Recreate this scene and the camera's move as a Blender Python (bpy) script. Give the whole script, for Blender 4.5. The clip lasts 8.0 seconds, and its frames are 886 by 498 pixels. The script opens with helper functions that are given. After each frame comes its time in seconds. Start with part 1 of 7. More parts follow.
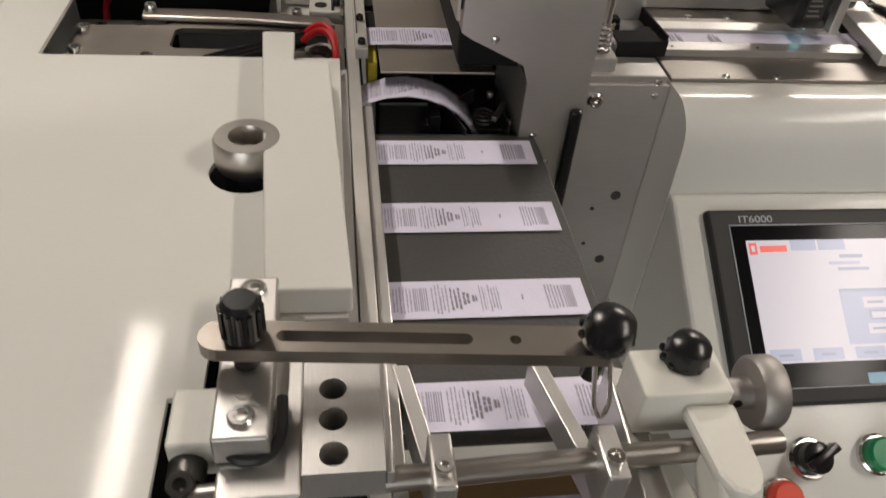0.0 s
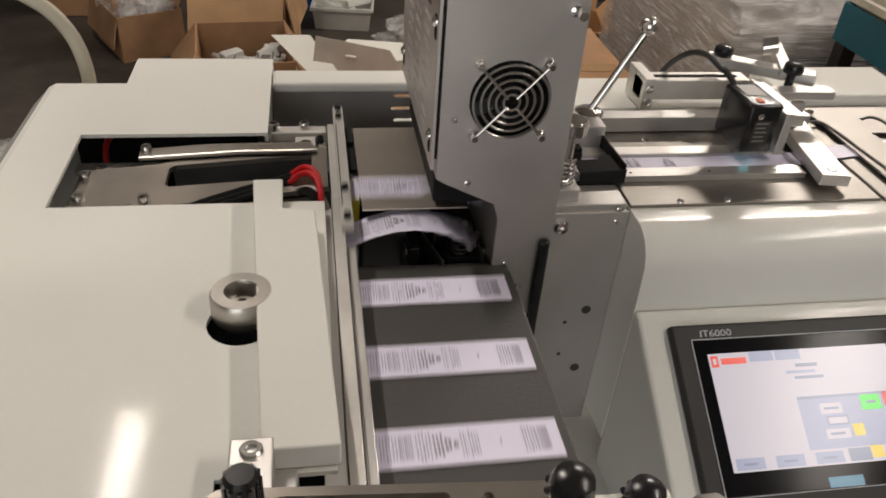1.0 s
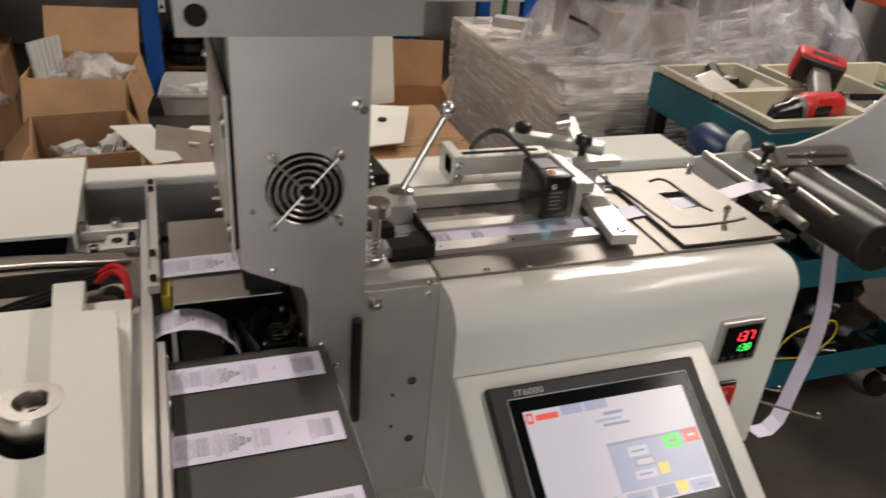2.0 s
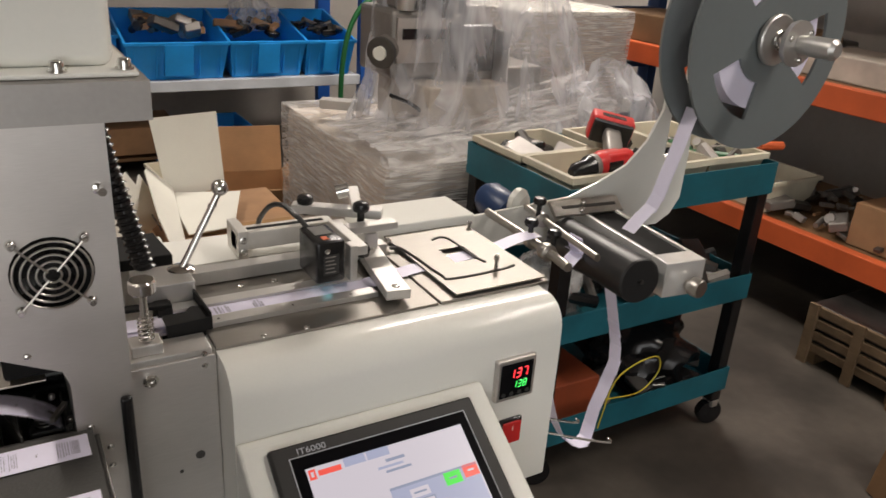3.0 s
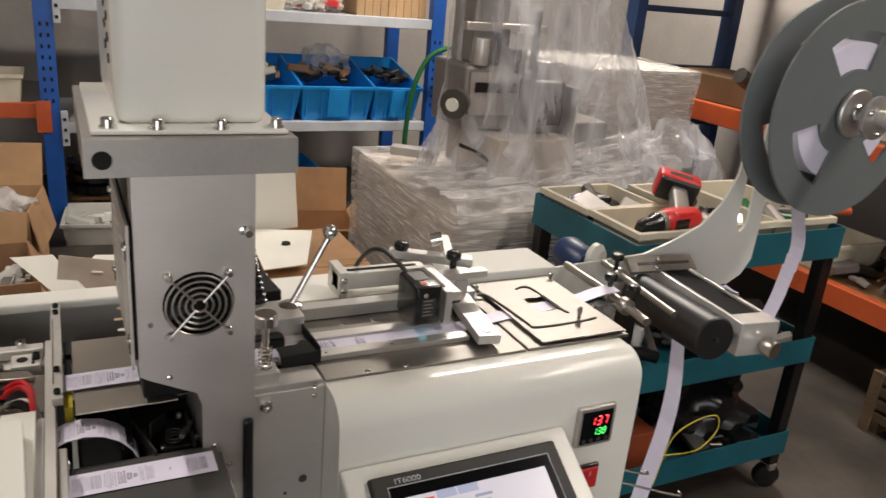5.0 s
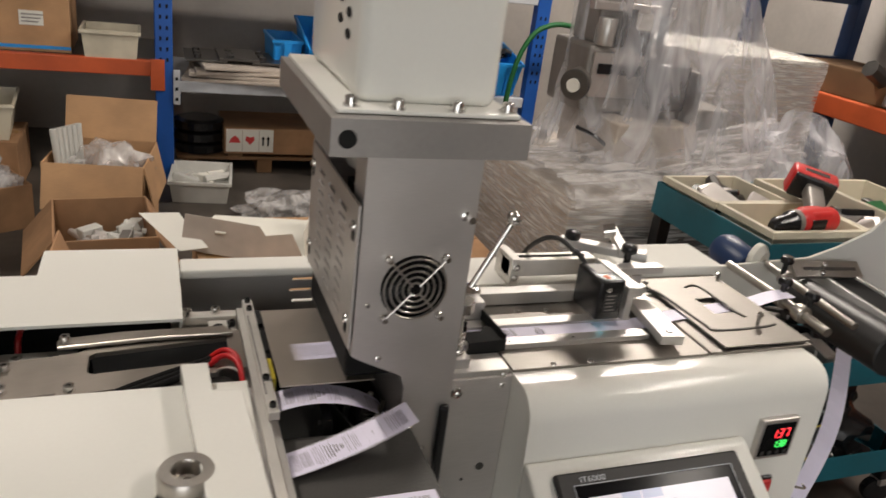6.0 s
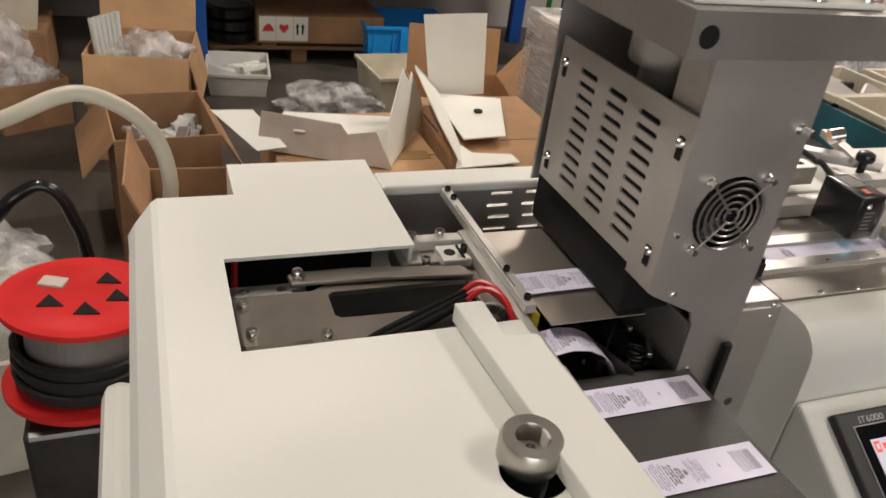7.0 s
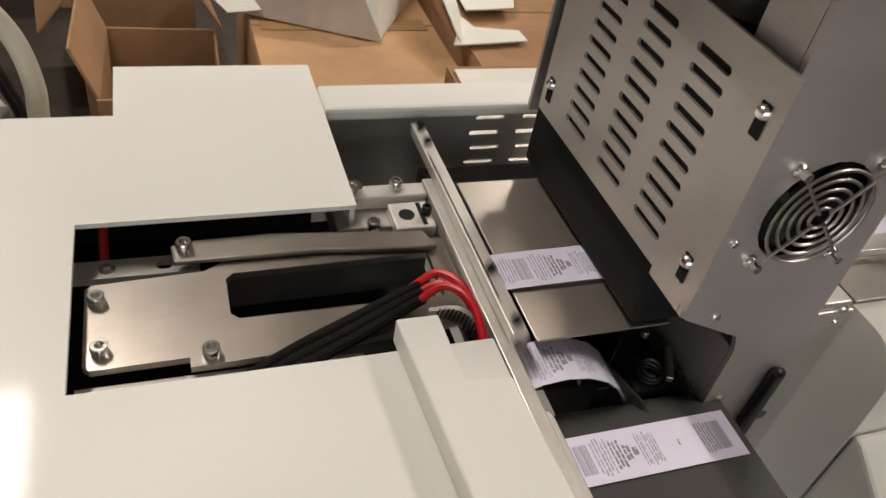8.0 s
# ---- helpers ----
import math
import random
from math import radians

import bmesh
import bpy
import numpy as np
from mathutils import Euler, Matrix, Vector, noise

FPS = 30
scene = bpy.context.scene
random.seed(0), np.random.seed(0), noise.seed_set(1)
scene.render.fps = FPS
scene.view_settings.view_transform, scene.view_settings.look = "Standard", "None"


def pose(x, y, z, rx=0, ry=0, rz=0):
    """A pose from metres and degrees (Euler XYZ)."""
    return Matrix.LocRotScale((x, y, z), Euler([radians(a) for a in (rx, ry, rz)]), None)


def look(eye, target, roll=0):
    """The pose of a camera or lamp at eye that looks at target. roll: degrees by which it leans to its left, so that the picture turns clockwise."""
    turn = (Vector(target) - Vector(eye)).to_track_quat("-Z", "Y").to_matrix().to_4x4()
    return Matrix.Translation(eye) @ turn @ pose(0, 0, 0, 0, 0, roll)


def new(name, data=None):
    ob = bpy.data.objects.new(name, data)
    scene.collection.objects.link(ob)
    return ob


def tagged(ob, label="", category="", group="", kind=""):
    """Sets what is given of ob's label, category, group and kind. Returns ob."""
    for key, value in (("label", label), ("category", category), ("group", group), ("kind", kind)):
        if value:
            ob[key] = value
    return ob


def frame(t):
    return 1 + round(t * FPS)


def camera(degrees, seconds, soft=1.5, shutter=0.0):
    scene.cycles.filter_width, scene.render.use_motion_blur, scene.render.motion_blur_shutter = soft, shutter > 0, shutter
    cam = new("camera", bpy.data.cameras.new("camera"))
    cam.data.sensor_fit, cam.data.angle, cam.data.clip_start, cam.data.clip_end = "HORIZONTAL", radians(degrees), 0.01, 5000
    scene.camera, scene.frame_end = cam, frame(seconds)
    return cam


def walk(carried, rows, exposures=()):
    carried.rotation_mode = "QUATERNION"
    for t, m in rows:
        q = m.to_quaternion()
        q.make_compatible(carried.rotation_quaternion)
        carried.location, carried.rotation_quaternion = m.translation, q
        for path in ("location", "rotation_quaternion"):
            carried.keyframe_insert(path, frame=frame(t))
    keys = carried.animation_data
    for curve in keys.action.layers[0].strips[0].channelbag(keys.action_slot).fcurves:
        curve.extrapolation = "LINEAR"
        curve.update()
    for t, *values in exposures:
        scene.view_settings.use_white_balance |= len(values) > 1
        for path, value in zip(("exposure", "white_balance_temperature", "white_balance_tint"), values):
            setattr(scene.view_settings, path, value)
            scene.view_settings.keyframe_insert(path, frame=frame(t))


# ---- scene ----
cam = camera(59.8, 8.0, soft=1.5, shutter=0.3)
PATH = [
    (0, (0.003, 0.05, 1.242), (0.279, 1.553, -0.049), 5.7),
    (0.5, (-0.002, 0.06, 1.268), (0.263, 1.616, 0.04), 4.7),
    (1, (0.003, 0.046, 1.3), (0.32, 1.651, 0.149), 4.4),
    (1.5, (0.012, 0.033, 1.315), (0.456, 1.666, 0.248), 4.9),
    (2, (0.047, 0.02, 1.321), (0.683, 1.648, 0.347), 5.1),
    (2.2, (0.071, -0.001, 1.325), (0.781, 1.622, 0.397), 4.3),
    (3.3, (0.113, -0.06, 1.336), (1.109, 1.504, 0.585), 4.3),
    (3.5, (0.115, -0.06, 1.338), (1.112, 1.5, 0.581), 4.5),
    (4, (0.108, -0.073, 1.343), (1.099, 1.504, 0.616), 4.7),
    (4.5, (0.082, -0.086, 1.353), (1.025, 1.546, 0.687), 4.8),
    (5.8, (-0.035, -0.028, 1.354), (0.691, 1.692, 0.636), 6.8),
    (6, (-0.058, -0.01, 1.348), (0.641, 1.706, 0.595), 7.4),
    (6.5, (-0.149, 0.068, 1.329), (0.507, 1.746, 0.46), 7.4),
    (7, (-0.222, 0.143, 1.308), (0.453, 1.734, 0.302), 7.5),
    (7.5, (-0.173, 0.244, 1.293), (0.509, 1.721, 0.13), 9.8),
    (8, (-0.132, 0.305, 1.274), (0.506, 1.687, -0.023), 11.4),
]
walk(cam, [(t, look(eye, target, roll)) for t, eye, target, roll in PATH],
     exposures=((0.0, -0.17), (1.0, -0.17), (2.2, -0.11), (3.3, 0.05), (4.7, 0.06), (5.8, 0.02), (7.0, 0.14), (8.0, 0.07)))

# ---- world and lights ----
world = bpy.data.worlds.new("world")
scene.world = world
world.use_nodes = True
world.node_tree.nodes["Background"].inputs[0].default_value = (0.72, 0.70, 0.68, 1)
world.node_tree.nodes["Background"].inputs[1].default_value = 0.02
scene.view_settings.exposure = 0.0


def area(name, eye, target, sx, sy, watts, colour):
    """A rectangular lamp at eye that shines towards target."""
    d = bpy.data.lights.new(name, "AREA")
    d.shape, d.size, d.size_y, d.energy, d.color = "RECTANGLE", sx, sy, watts, colour
    ob = new(name, d)
    ob.matrix_world = look(eye, target)
    return ob


WARM = (1.0, 0.90, 0.81)
COOL = (1.0, 0.94, 0.87)
area("tube_lamp", (1.9, -0.2, 2.86), (1.9, -0.2, 0), 0.25, 1.3, 33, WARM)
area("tube_lamp", (-0.68, 1.55, 2.86), (-0.68, 1.55, 0), 0.08, 1.1, 29, WARM)
area("tube_lamp", (2.25, 3.0, 2.86), (2.25, 3.0, 0), 1.1, 0.25, 74, WARM)
# fill lamp added behind the camera to brighten front faces
area("front_fill", (-1.0, -2.75, 1.4), (0.2, 2.0, 0.9), 2.2, 2.2, 28, COOL)


# ---- materials ----
def material(name, colour, rough=0.5, metal=0.0, grain=0.06, scale=60.0, bump=0.0, stain=0.0, stain_scale=4.0, stretch=None, spec=0.5, coat=0.0):
    """A surface with fine grain, broad stains and relief."""
    m = bpy.data.materials.new(name)
    m.use_nodes = True
    n, l = m.node_tree.nodes, m.node_tree.links
    b = n["Principled BSDF"]
    b.inputs["Metallic"].default_value = metal
    b.inputs["Specular IOR Level"].default_value = spec
    b.inputs["Coat Weight"].default_value = coat
    tc = n.new("ShaderNodeTexCoord")
    src = tc.outputs["Object"]
    if stretch:
        mp = n.new("ShaderNodeMapping")
        mp.inputs["Scale"].default_value = stretch
        l.new(src, mp.inputs[0])
        src = mp.outputs[0]
    fine = n.new("ShaderNodeTexNoise")
    fine.inputs["Scale"].default_value = scale
    fine.inputs["Detail"].default_value = 4
    l.new(src, fine.inputs["Vector"])
    broad = n.new("ShaderNodeTexNoise")
    broad.inputs["Scale"].default_value = stain_scale
    broad.inputs["Detail"].default_value = 3
    l.new(tc.outputs["Object"], broad.inputs["Vector"])
    hsv = n.new("ShaderNodeHueSaturation")
    hsv.inputs["Color"].default_value = (*colour, 1)
    a = n.new("ShaderNodeMapRange")
    a.inputs[3].default_value, a.inputs[4].default_value = 1 - grain, 1 + grain
    l.new(fine.outputs[0], a.inputs[0])
    c = n.new("ShaderNodeMapRange")
    c.inputs[1].default_value, c.inputs[2].default_value = 0.35, 0.65
    c.inputs[3].default_value, c.inputs[4].default_value = 1 - stain, 1 + stain * 0.4
    l.new(broad.outputs[0], c.inputs[0])
    mul = n.new("ShaderNodeMath")
    mul.operation = "MULTIPLY"
    l.new(a.outputs[0], mul.inputs[0]), l.new(c.outputs[0], mul.inputs[1])
    l.new(mul.outputs[0], hsv.inputs["Value"])
    l.new(hsv.outputs[0], b.inputs["Base Color"])
    r = n.new("ShaderNodeMapRange")
    r.inputs[3].default_value, r.inputs[4].default_value = max(0.02, rough * 0.85), min(1, rough * 1.2)
    l.new(broad.outputs[0], r.inputs[0])
    l.new(r.outputs[0], b.inputs["Roughness"])
    if bump:
        bp = n.new("ShaderNodeBump")
        bp.inputs["Strength"].default_value = bump
        bp.inputs["Distance"].default_value = 0.002
        l.new(fine.outputs[0], bp.inputs["Height"])
        l.new(bp.outputs[0], b.inputs["Normal"])
    return m


def glow(name, colour, strength):
    m = bpy.data.materials.new(name)
    m.use_nodes = True
    b = m.node_tree.nodes["Principled BSDF"]
    b.inputs["Base Color"].default_value = (0.02, 0.02, 0.02, 1)
    b.inputs["Roughness"].default_value = 0.25
    b.inputs["Emission Color"].default_value = (*colour, 1)
    b.inputs["Emission Strength"].default_value = strength
    return m


def film(name, haze, rough, scale, tint=(0.9, 0.9, 0.9), pull=(1, 1, 1), turn=(0, 0, 0), depth=0.02):
    """Clear plastic film: see-through, with glossy wrinkles."""
    m = bpy.data.materials.new(name)
    m.use_nodes = True
    n, l = m.node_tree.nodes, m.node_tree.links
    out = n["Material Output"]
    b = n["Principled BSDF"]
    b.inputs["Base Color"].default_value = (*tint, 1)
    b.inputs["Roughness"].default_value = rough
    b.inputs["Specular IOR Level"].default_value = 0.8
    tr = n.new("ShaderNodeBsdfTransparent")
    tr.inputs[0].default_value = (0.96, 0.96, 0.96, 1)
    mix = n.new("ShaderNodeMixShader")
    tc = n.new("ShaderNodeTexCoord")
    no = n.new("ShaderNodeTexNoise")
    no.inputs["Scale"].default_value, no.inputs["Detail"].default_value = scale, 3
    no.inputs["Distortion"].default_value = 0.6
    mp = n.new("ShaderNodeMapping")
    mp.inputs["Scale"].default_value = pull
    mp.inputs["Rotation"].default_value = turn
    l.new(tc.outputs["Object"], mp.inputs[0])
    l.new(mp.outputs[0], no.inputs["Vector"])
    mr = n.new("ShaderNodeMapRange")
    mr.inputs[1].default_value, mr.inputs[2].default_value = 0.38, 0.70
    mr.inputs[3].default_value, mr.inputs[4].default_value = haze * 0.35, min(1, haze * 2.2)
    l.new(no.outputs[0], mr.inputs[0])
    bp = n.new("ShaderNodeBump")
    bp.inputs["Strength"].default_value, bp.inputs["Distance"].default_value = 0.9, depth
    l.new(no.outputs[0], bp.inputs["Height"]), l.new(bp.outputs[0], b.inputs["Normal"])
    l.new(mr.outputs[0], mix.inputs[0]), l.new(tr.outputs[0], mix.inputs[1]), l.new(b.outputs[0], mix.inputs[2])
    l.new(mix.outputs[0], out.inputs[0])
    return m


CREAM = material("cream_paint", (0.80, 0.795, 0.745), 0.14, 0, 0.02, 300, 0.02, 0.04, 3, spec=0.18)
SATINCREAM = material("satin_cream_paint", (0.80, 0.795, 0.745), 0.065, 0, 0.02, 300, 0.02, 0.04, 3, spec=0.085)
BRIGHT = material("bright_plated_steel", (0.86, 0.85, 0.83), 0.22, 0.55, 0.05, 100, 0, 0.06, 30)
KNOBSTEEL = material("turned_steel", (0.50, 0.475, 0.44), 0.33, 1.0, 0.08, 200, 0.05, 0.08, 20)
CREAM2 = material("white_sheet_paint", (0.78, 0.77, 0.70), 0.4, 0, 0.03, 200, 0.05, 0.06, 5)
STEEL = material("brushed_steel", (0.62, 0.59, 0.565), 0.44, 0.84, 0.10, 90, 0.06, 0.12, 9, stretch=(1, 1, 22))
STEELX = material("brushed_steel_flat", (0.32, 0.30, 0.275), 0.44, 1.0, 0.08, 60, 0.05, 0.14, 8, stretch=(1, 20, 1))
CASTALU = material("dull_cast_aluminium", (0.42, 0.40, 0.38), 0.5, 0.9, 0.08, 200, 0.06, 0.10, 10)
ALU = material("milled_aluminium", (0.62, 0.605, 0.58), 0.38, 0.80, 0.07, 120, 0.05, 0.10, 14, stretch=(12, 1, 1))
CHROME = material("bright_screw_steel", (0.78, 0.77, 0.75), 0.16, 1.0, 0.05, 100, 0, 0.06, 30)
DARKSTEEL = material("dark_steel", (0.13, 0.125, 0.12), 0.38, 0.9, 0.10, 80, 0.05, 0.2, 12)
ARMSTEEL = material("worn_brown_steel", (0.30, 0.27, 0.24), 0.30, 0.9, 0.10, 80, 0.05, 0.2, 12)
BLACK = material("black_plastic", (0.010, 0.010, 0.011), 0.24, 0, 0.1, 80, 0.05, 0.1, 9)
# real matt black parts, and shade of gaps, holes and slots put into colour
BLACKMATT = material("matt_black_and_gap_shade", (0.010, 0.010, 0.010), 0.75, 0, 0.1, 80, 0, 0.1, 9, spec=0.25)
RUBBER = material("grey_belt_rubber", (0.055, 0.053, 0.050), 0.48, 0, 0.12, 400, 0.15, 0.10, 10)
BEZEL = material("dark_grey_bezel", (0.036, 0.035, 0.034), 0.5, 0, 0.05, 300, 0.05, 0.03, 9, spec=0.3)
ROLLERRUBBER = material("black_roller_rubber", (0.014, 0.014, 0.015), 0.40, 0, 0.1, 200, 0.05, 0.1, 12)
GLASSBLACK = material("black_glass", (0.006, 0.006, 0.007), 0.12, 0, 0.02, 50, 0, 0.02, 9, spec=0.07)
PLATE = material("warm_polished_plate", (0.56, 0.51, 0.45), 0.33, 0.85, 0.05, 60, 0.02, 0.10, 10)
SATIN = material("white_satin_label", (0.80, 0.77, 0.93), 0.45, 0, 0.03, 600, 0.08, 0.03, 30)
INK = material("grey_print", (0.27, 0.25, 0.31), 0.5, 0, 0.1, 400)
INKLIGHT = material("pale_grey_print", (0.45, 0.43, 0.52), 0.5, 0, 0.1, 400)
RED = material("red_plastic", (0.60, 0.025, 0.025), 0.35, 0, 0.06, 80, 0.05, 0.12, 9)
ORANGE = material("orange_beam_paint", (0.58, 0.105, 0.028), 0.5, 0, 0.06, 90, 0.05, 0.2, 5)
BLUE = material("blue_rack_paint", (0.015, 0.10, 0.42), 0.4, 0, 0.06, 90, 0.05, 0.2, 5)
NAVY = material("navy_frame_paint", (0.02, 0.05, 0.14), 0.4, 0, 0.06, 90, 0.05, 0.2, 5)
BINBLUE = material("blue_bin_plastic", (0.015, 0.31, 0.80), 0.4, 0, 0.05, 60, 0.05, 0.1, 7)
TEAL = material("teal_cart_paint", (0.010, 0.115, 0.155), 0.5, 0, 0.08, 60, 0.06, 0.25, 6)
SHELFGREY = material("pale_shelf_paint", (0.55, 0.58, 0.62), 0.45, 0, 0.06, 80, 0.05, 0.2, 5)
CARD = material("cardboard", (0.50, 0.30, 0.155), 0.8, 0, 0.10, 40, 0.1, 0.2, 5, stretch=(1, 1, 8))
CARD2 = material("worn_cardboard", (0.38, 0.215, 0.11), 0.8, 0, 0.12, 30, 0.1, 0.3, 4)
WOOD = material("raw_wood", (0.20, 0.11, 0.05), 0.7, 0, 0.2, 30, 0.15, 0.3, 4, stretch=(1, 8, 8))
WEATHERED = material("weathered_wood", (0.17, 0.115, 0.065), 0.8, 0, 0.25, 25, 0.2, 0.4, 7, stretch=(8, 1, 8))
TAPE = material("brown_packing_tape", (0.40, 0.24, 0.11), 0.25, 0, 0.05, 60, 0.03, 0.1, 9)
PINE = material("pale_pine", (0.48, 0.31, 0.16), 0.65, 0, 0.15, 30, 0.1, 0.15, 6, stretch=(8, 8, 1))
TUB = material("ivory_tub_plastic", (0.66, 0.61, 0.48), 0.4, 0, 0.04, 60, 0.05, 0.2, 6)
TUBWHITE = material("translucent_tub_plastic", (0.62, 0.62, 0.58), 0.4, 0, 0.04, 60, 0.05, 0.12, 6)
CONCRETE = material("concrete_floor", (0.078, 0.066, 0.055), 0.6, 0, 0.25, 25, 0.25, 0.5, 2.4)
PLASTER = material("grey_plaster", (0.45, 0.42, 0.385), 0.85, 0, 0.08, 30, 0.2, 0.25, 1.2)
REELGREY = material("grey_reel_plastic", (0.16, 0.18, 0.185), 0.42, 0, 0.04, 90, 0.04, 0.08, 5)
CABLE = material("black_cable", (0.015, 0.015, 0.015), 0.45, 0, 0.1, 60)
REDCABLE = material("red_wire", (0.62, 0.015, 0.02), 0.35, 0, 0.06, 60)
GREENHOSE = material("green_hose", (0.012, 0.11, 0.03), 0.4, 0, 0.06, 60)
YELLOW = material("yellow_plastic", (0.65, 0.52, 0.04), 0.4, 0, 0.06, 60)
PAPER = material("dusty_paper", (0.50, 0.44, 0.38), 0.8, 0, 0.1, 40, 0.1, 0.2, 6)
PRINTRED = material("red_print", (0.6, 0.05, 0.05), 0.6)
GREYMETAL = material("cast_machine_grey", (0.30, 0.28, 0.26), 0.5, 0.6, 0.1, 50, 0.1, 0.2, 5)
CHUTE = material("kraft_tray", (0.50, 0.36, 0.18), 0.7, 0, 0.1, 40, 0.1, 0.15, 8)
GREENBTN = material("green_button", (0.0, 0.25, 0.09), 0.3)
REDBTN = material("red_button", (0.75, 0.07, 0.03), 0.3)
WRAP = film("stretch_film", 0.34, 0.06, 26, (0.93, 0.91, 0.89), (0.4, 0.4, 6.0), (0.75, 1.1, 0.3), 0.003)
SACK = film("thin_bag_film", 0.27, 0.08, 8, (0.90, 0.89, 0.88), (1.6, 1.6, 0.8), (0.3, 0.2, 0), 0.012)
ORANGEDARK = material("dusty_orange_plastic", (0.30, 0.06, 0.02), 0.6, 0, 0.08, 60, 0.05, 0.25, 6)
ARMPLATE = material("oiled_arm_steel", (0.43, 0.39, 0.345), 0.30, 0.92, 0.07, 70, 0.03, 0.16, 14, stretch=(1, 16, 1))
RAILMETAL = material("satin_rail_steel", (0.66, 0.64, 0.60), 0.42, 0.6, 0.06, 120, 0.03, 0.12, 14)
SLEEVE = material("braided_black_sleeve", (0.007, 0.0065, 0.0065), 0.75, 0, 0.3, 900, 0.6, 0.2, 60, spec=0.2)
BAG = film("clear_bag_film", 0.24, 0.09, 5, (0.93, 0.93, 0.98), (3.2, 3.2, 0.7), (0.1, 0.35, 0), 0.014)
DRAPE = film("gathered_film", 0.27, 0.05, 8, (0.93, 0.91, 0.90), (1.0, 4.0, 2.0), (0, 0, -0.25), 0.010)
SCREEN = glow("screen_white", (0.93, 0.84, 0.92), 0.62)
SCRBLUE = glow("screen_pale_blue", (0.58, 0.60, 0.82), 0.60)
SCRGREY = glow("screen_grey_blue", (0.42, 0.46, 0.62), 0.60)
SCRGREEN = glow("screen_green", (0.05, 0.80, 0.05), 0.9)
SCRRED = glow("screen_red", (0.95, 0.10, 0.07), 0.9)
SCRYEL = glow("screen_yellow", (0.95, 0.62, 0.05), 0.9)
SCRTEAL = glow("screen_teal", (0.02, 0.22, 0.34), 0.8)
LEDRED = glow("red_digits", (1.0, 0.03, 0.04), 2.2)
LEDGREEN = glow("green_digits", (0.05, 0.9, 0.12), 1.6)
LEDBLUE = glow("blue_spot", (0.2, 0.8, 0.95), 2.5)
TUBE = glow("lit_tube", (1.0, 0.95, 0.86), 8)
# glow of the sheet added outside the unseen doorway
FILLGLOW = glow("added_day_glow", (0.85, 0.92, 1.0), 1.2)


# ---- mesh tools ----
ORIGIN = {}


def thing(name, at, label, category, group="", kind=""):
    ob = new(name)
    ob.location = at
    ob.empty_display_size = 0.05
    ORIGIN[ob] = Vector(at)
    return tagged(ob, label, category, group, kind)


def part(name, bm, mat, parent, label="", smooth=False):
    """One mesh under a thing or a part; bm is in world metres unless its thing stands at the origin."""
    o = ORIGIN.get(parent, Vector((0, 0, 0)))
    bmesh.ops.translate(bm, verts=bm.verts, vec=-o)
    me = bpy.data.meshes.new(name)
    bm.to_mesh(me)
    bm.free()
    for m in (mat if isinstance(mat, (list, tuple)) else [mat]):
        me.materials.append(m)
    if smooth:
        me.shade_smooth()
        me.set_sharp_from_angle(angle=radians(35))
    ob = new(name, me)
    ob.parent = parent
    ORIGIN[ob] = o
    if label:
        ob["label"] = label
    return ob


def structure(name, bm, mat, label, category):
    me = bpy.data.meshes.new(name)
    bm.to_mesh(me)
    bm.free()
    me.materials.append(mat)
    return tagged(new(name, me), label, category, kind="structure")


def solid(name, bm, mat, at, label, category, group="", kind="", smooth=False):
    """A thing that is one mesh; its origin is at at."""
    ORIGIN["tmp"] = Vector(at)
    bmesh.ops.translate(bm, verts=bm.verts, vec=-Vector(at))
    me = bpy.data.meshes.new(name)
    bm.to_mesh(me)
    bm.free()
    for m in (mat if isinstance(mat, (list, tuple)) else [mat]):
        me.materials.append(m)
    if smooth:
        me.shade_smooth()
        me.set_sharp_from_angle(angle=radians(35))
    ob = new(name, me)
    ob.location = at
    ORIGIN[ob] = Vector(at)
    return tagged(ob, label, category, group, kind)


def B():
    return bmesh.new()


def box(bm, x0, x1, y0, y1, z0, z1, bev=0.0, seg=2, m=None, mi=0):
    """A box with rounded edges, added to bm; m turns it."""
    t = bmesh.new()
    r = bmesh.ops.create_cube(t, size=1)
    bmesh.ops.scale(t, vec=(x1 - x0, y1 - y0, z1 - z0), verts=t.verts)
    if bev:
        bmesh.ops.bevel(t, geom=list(t.edges), offset=bev, segments=seg, profile=0.5, affect="EDGES")
    bmesh.ops.translate(t, vec=((x0 + x1) / 2, (y0 + y1) / 2, (z0 + z1) / 2), verts=t.verts)
    return merge(bm, t, m, mi)


def merge(bm, t, m=None, mi=0):
    if m is not None:
        bmesh.ops.transform(t, matrix=m, verts=t.verts)
    if mi:
        for f in t.faces:
            f.material_index = mi
    me = bpy.data.meshes.new("t")
    t.to_mesh(me)
    t.free()
    bm.from_mesh(me)
    bpy.data.meshes.remove(me)
    return bm


def cyl(bm, p, q, r, r2=None, seg=20, mi=0, bev=0.0):
    """A round bar from p to q."""
    p, q = Vector(p), Vector(q)
    t = bmesh.new()
    d = q - p
    bmesh.ops.create_cone(t, cap_ends=True, segments=seg, radius1=r, radius2=r if r2 is None else r2, depth=d.length)
    if bev:
        es = [e for e in t.edges if len(e.link_faces) == 2 and any(len(f.verts) > 4 for f in e.link_faces)]
        bmesh.ops.bevel(t, geom=es, offset=bev, segments=2, profile=0.5, affect="EDGES")
    m = Matrix.Translation((p + q) / 2) @ d.to_track_quat("Z", "Y").to_matrix().to_4x4()
    return merge(bm, t, m, mi)


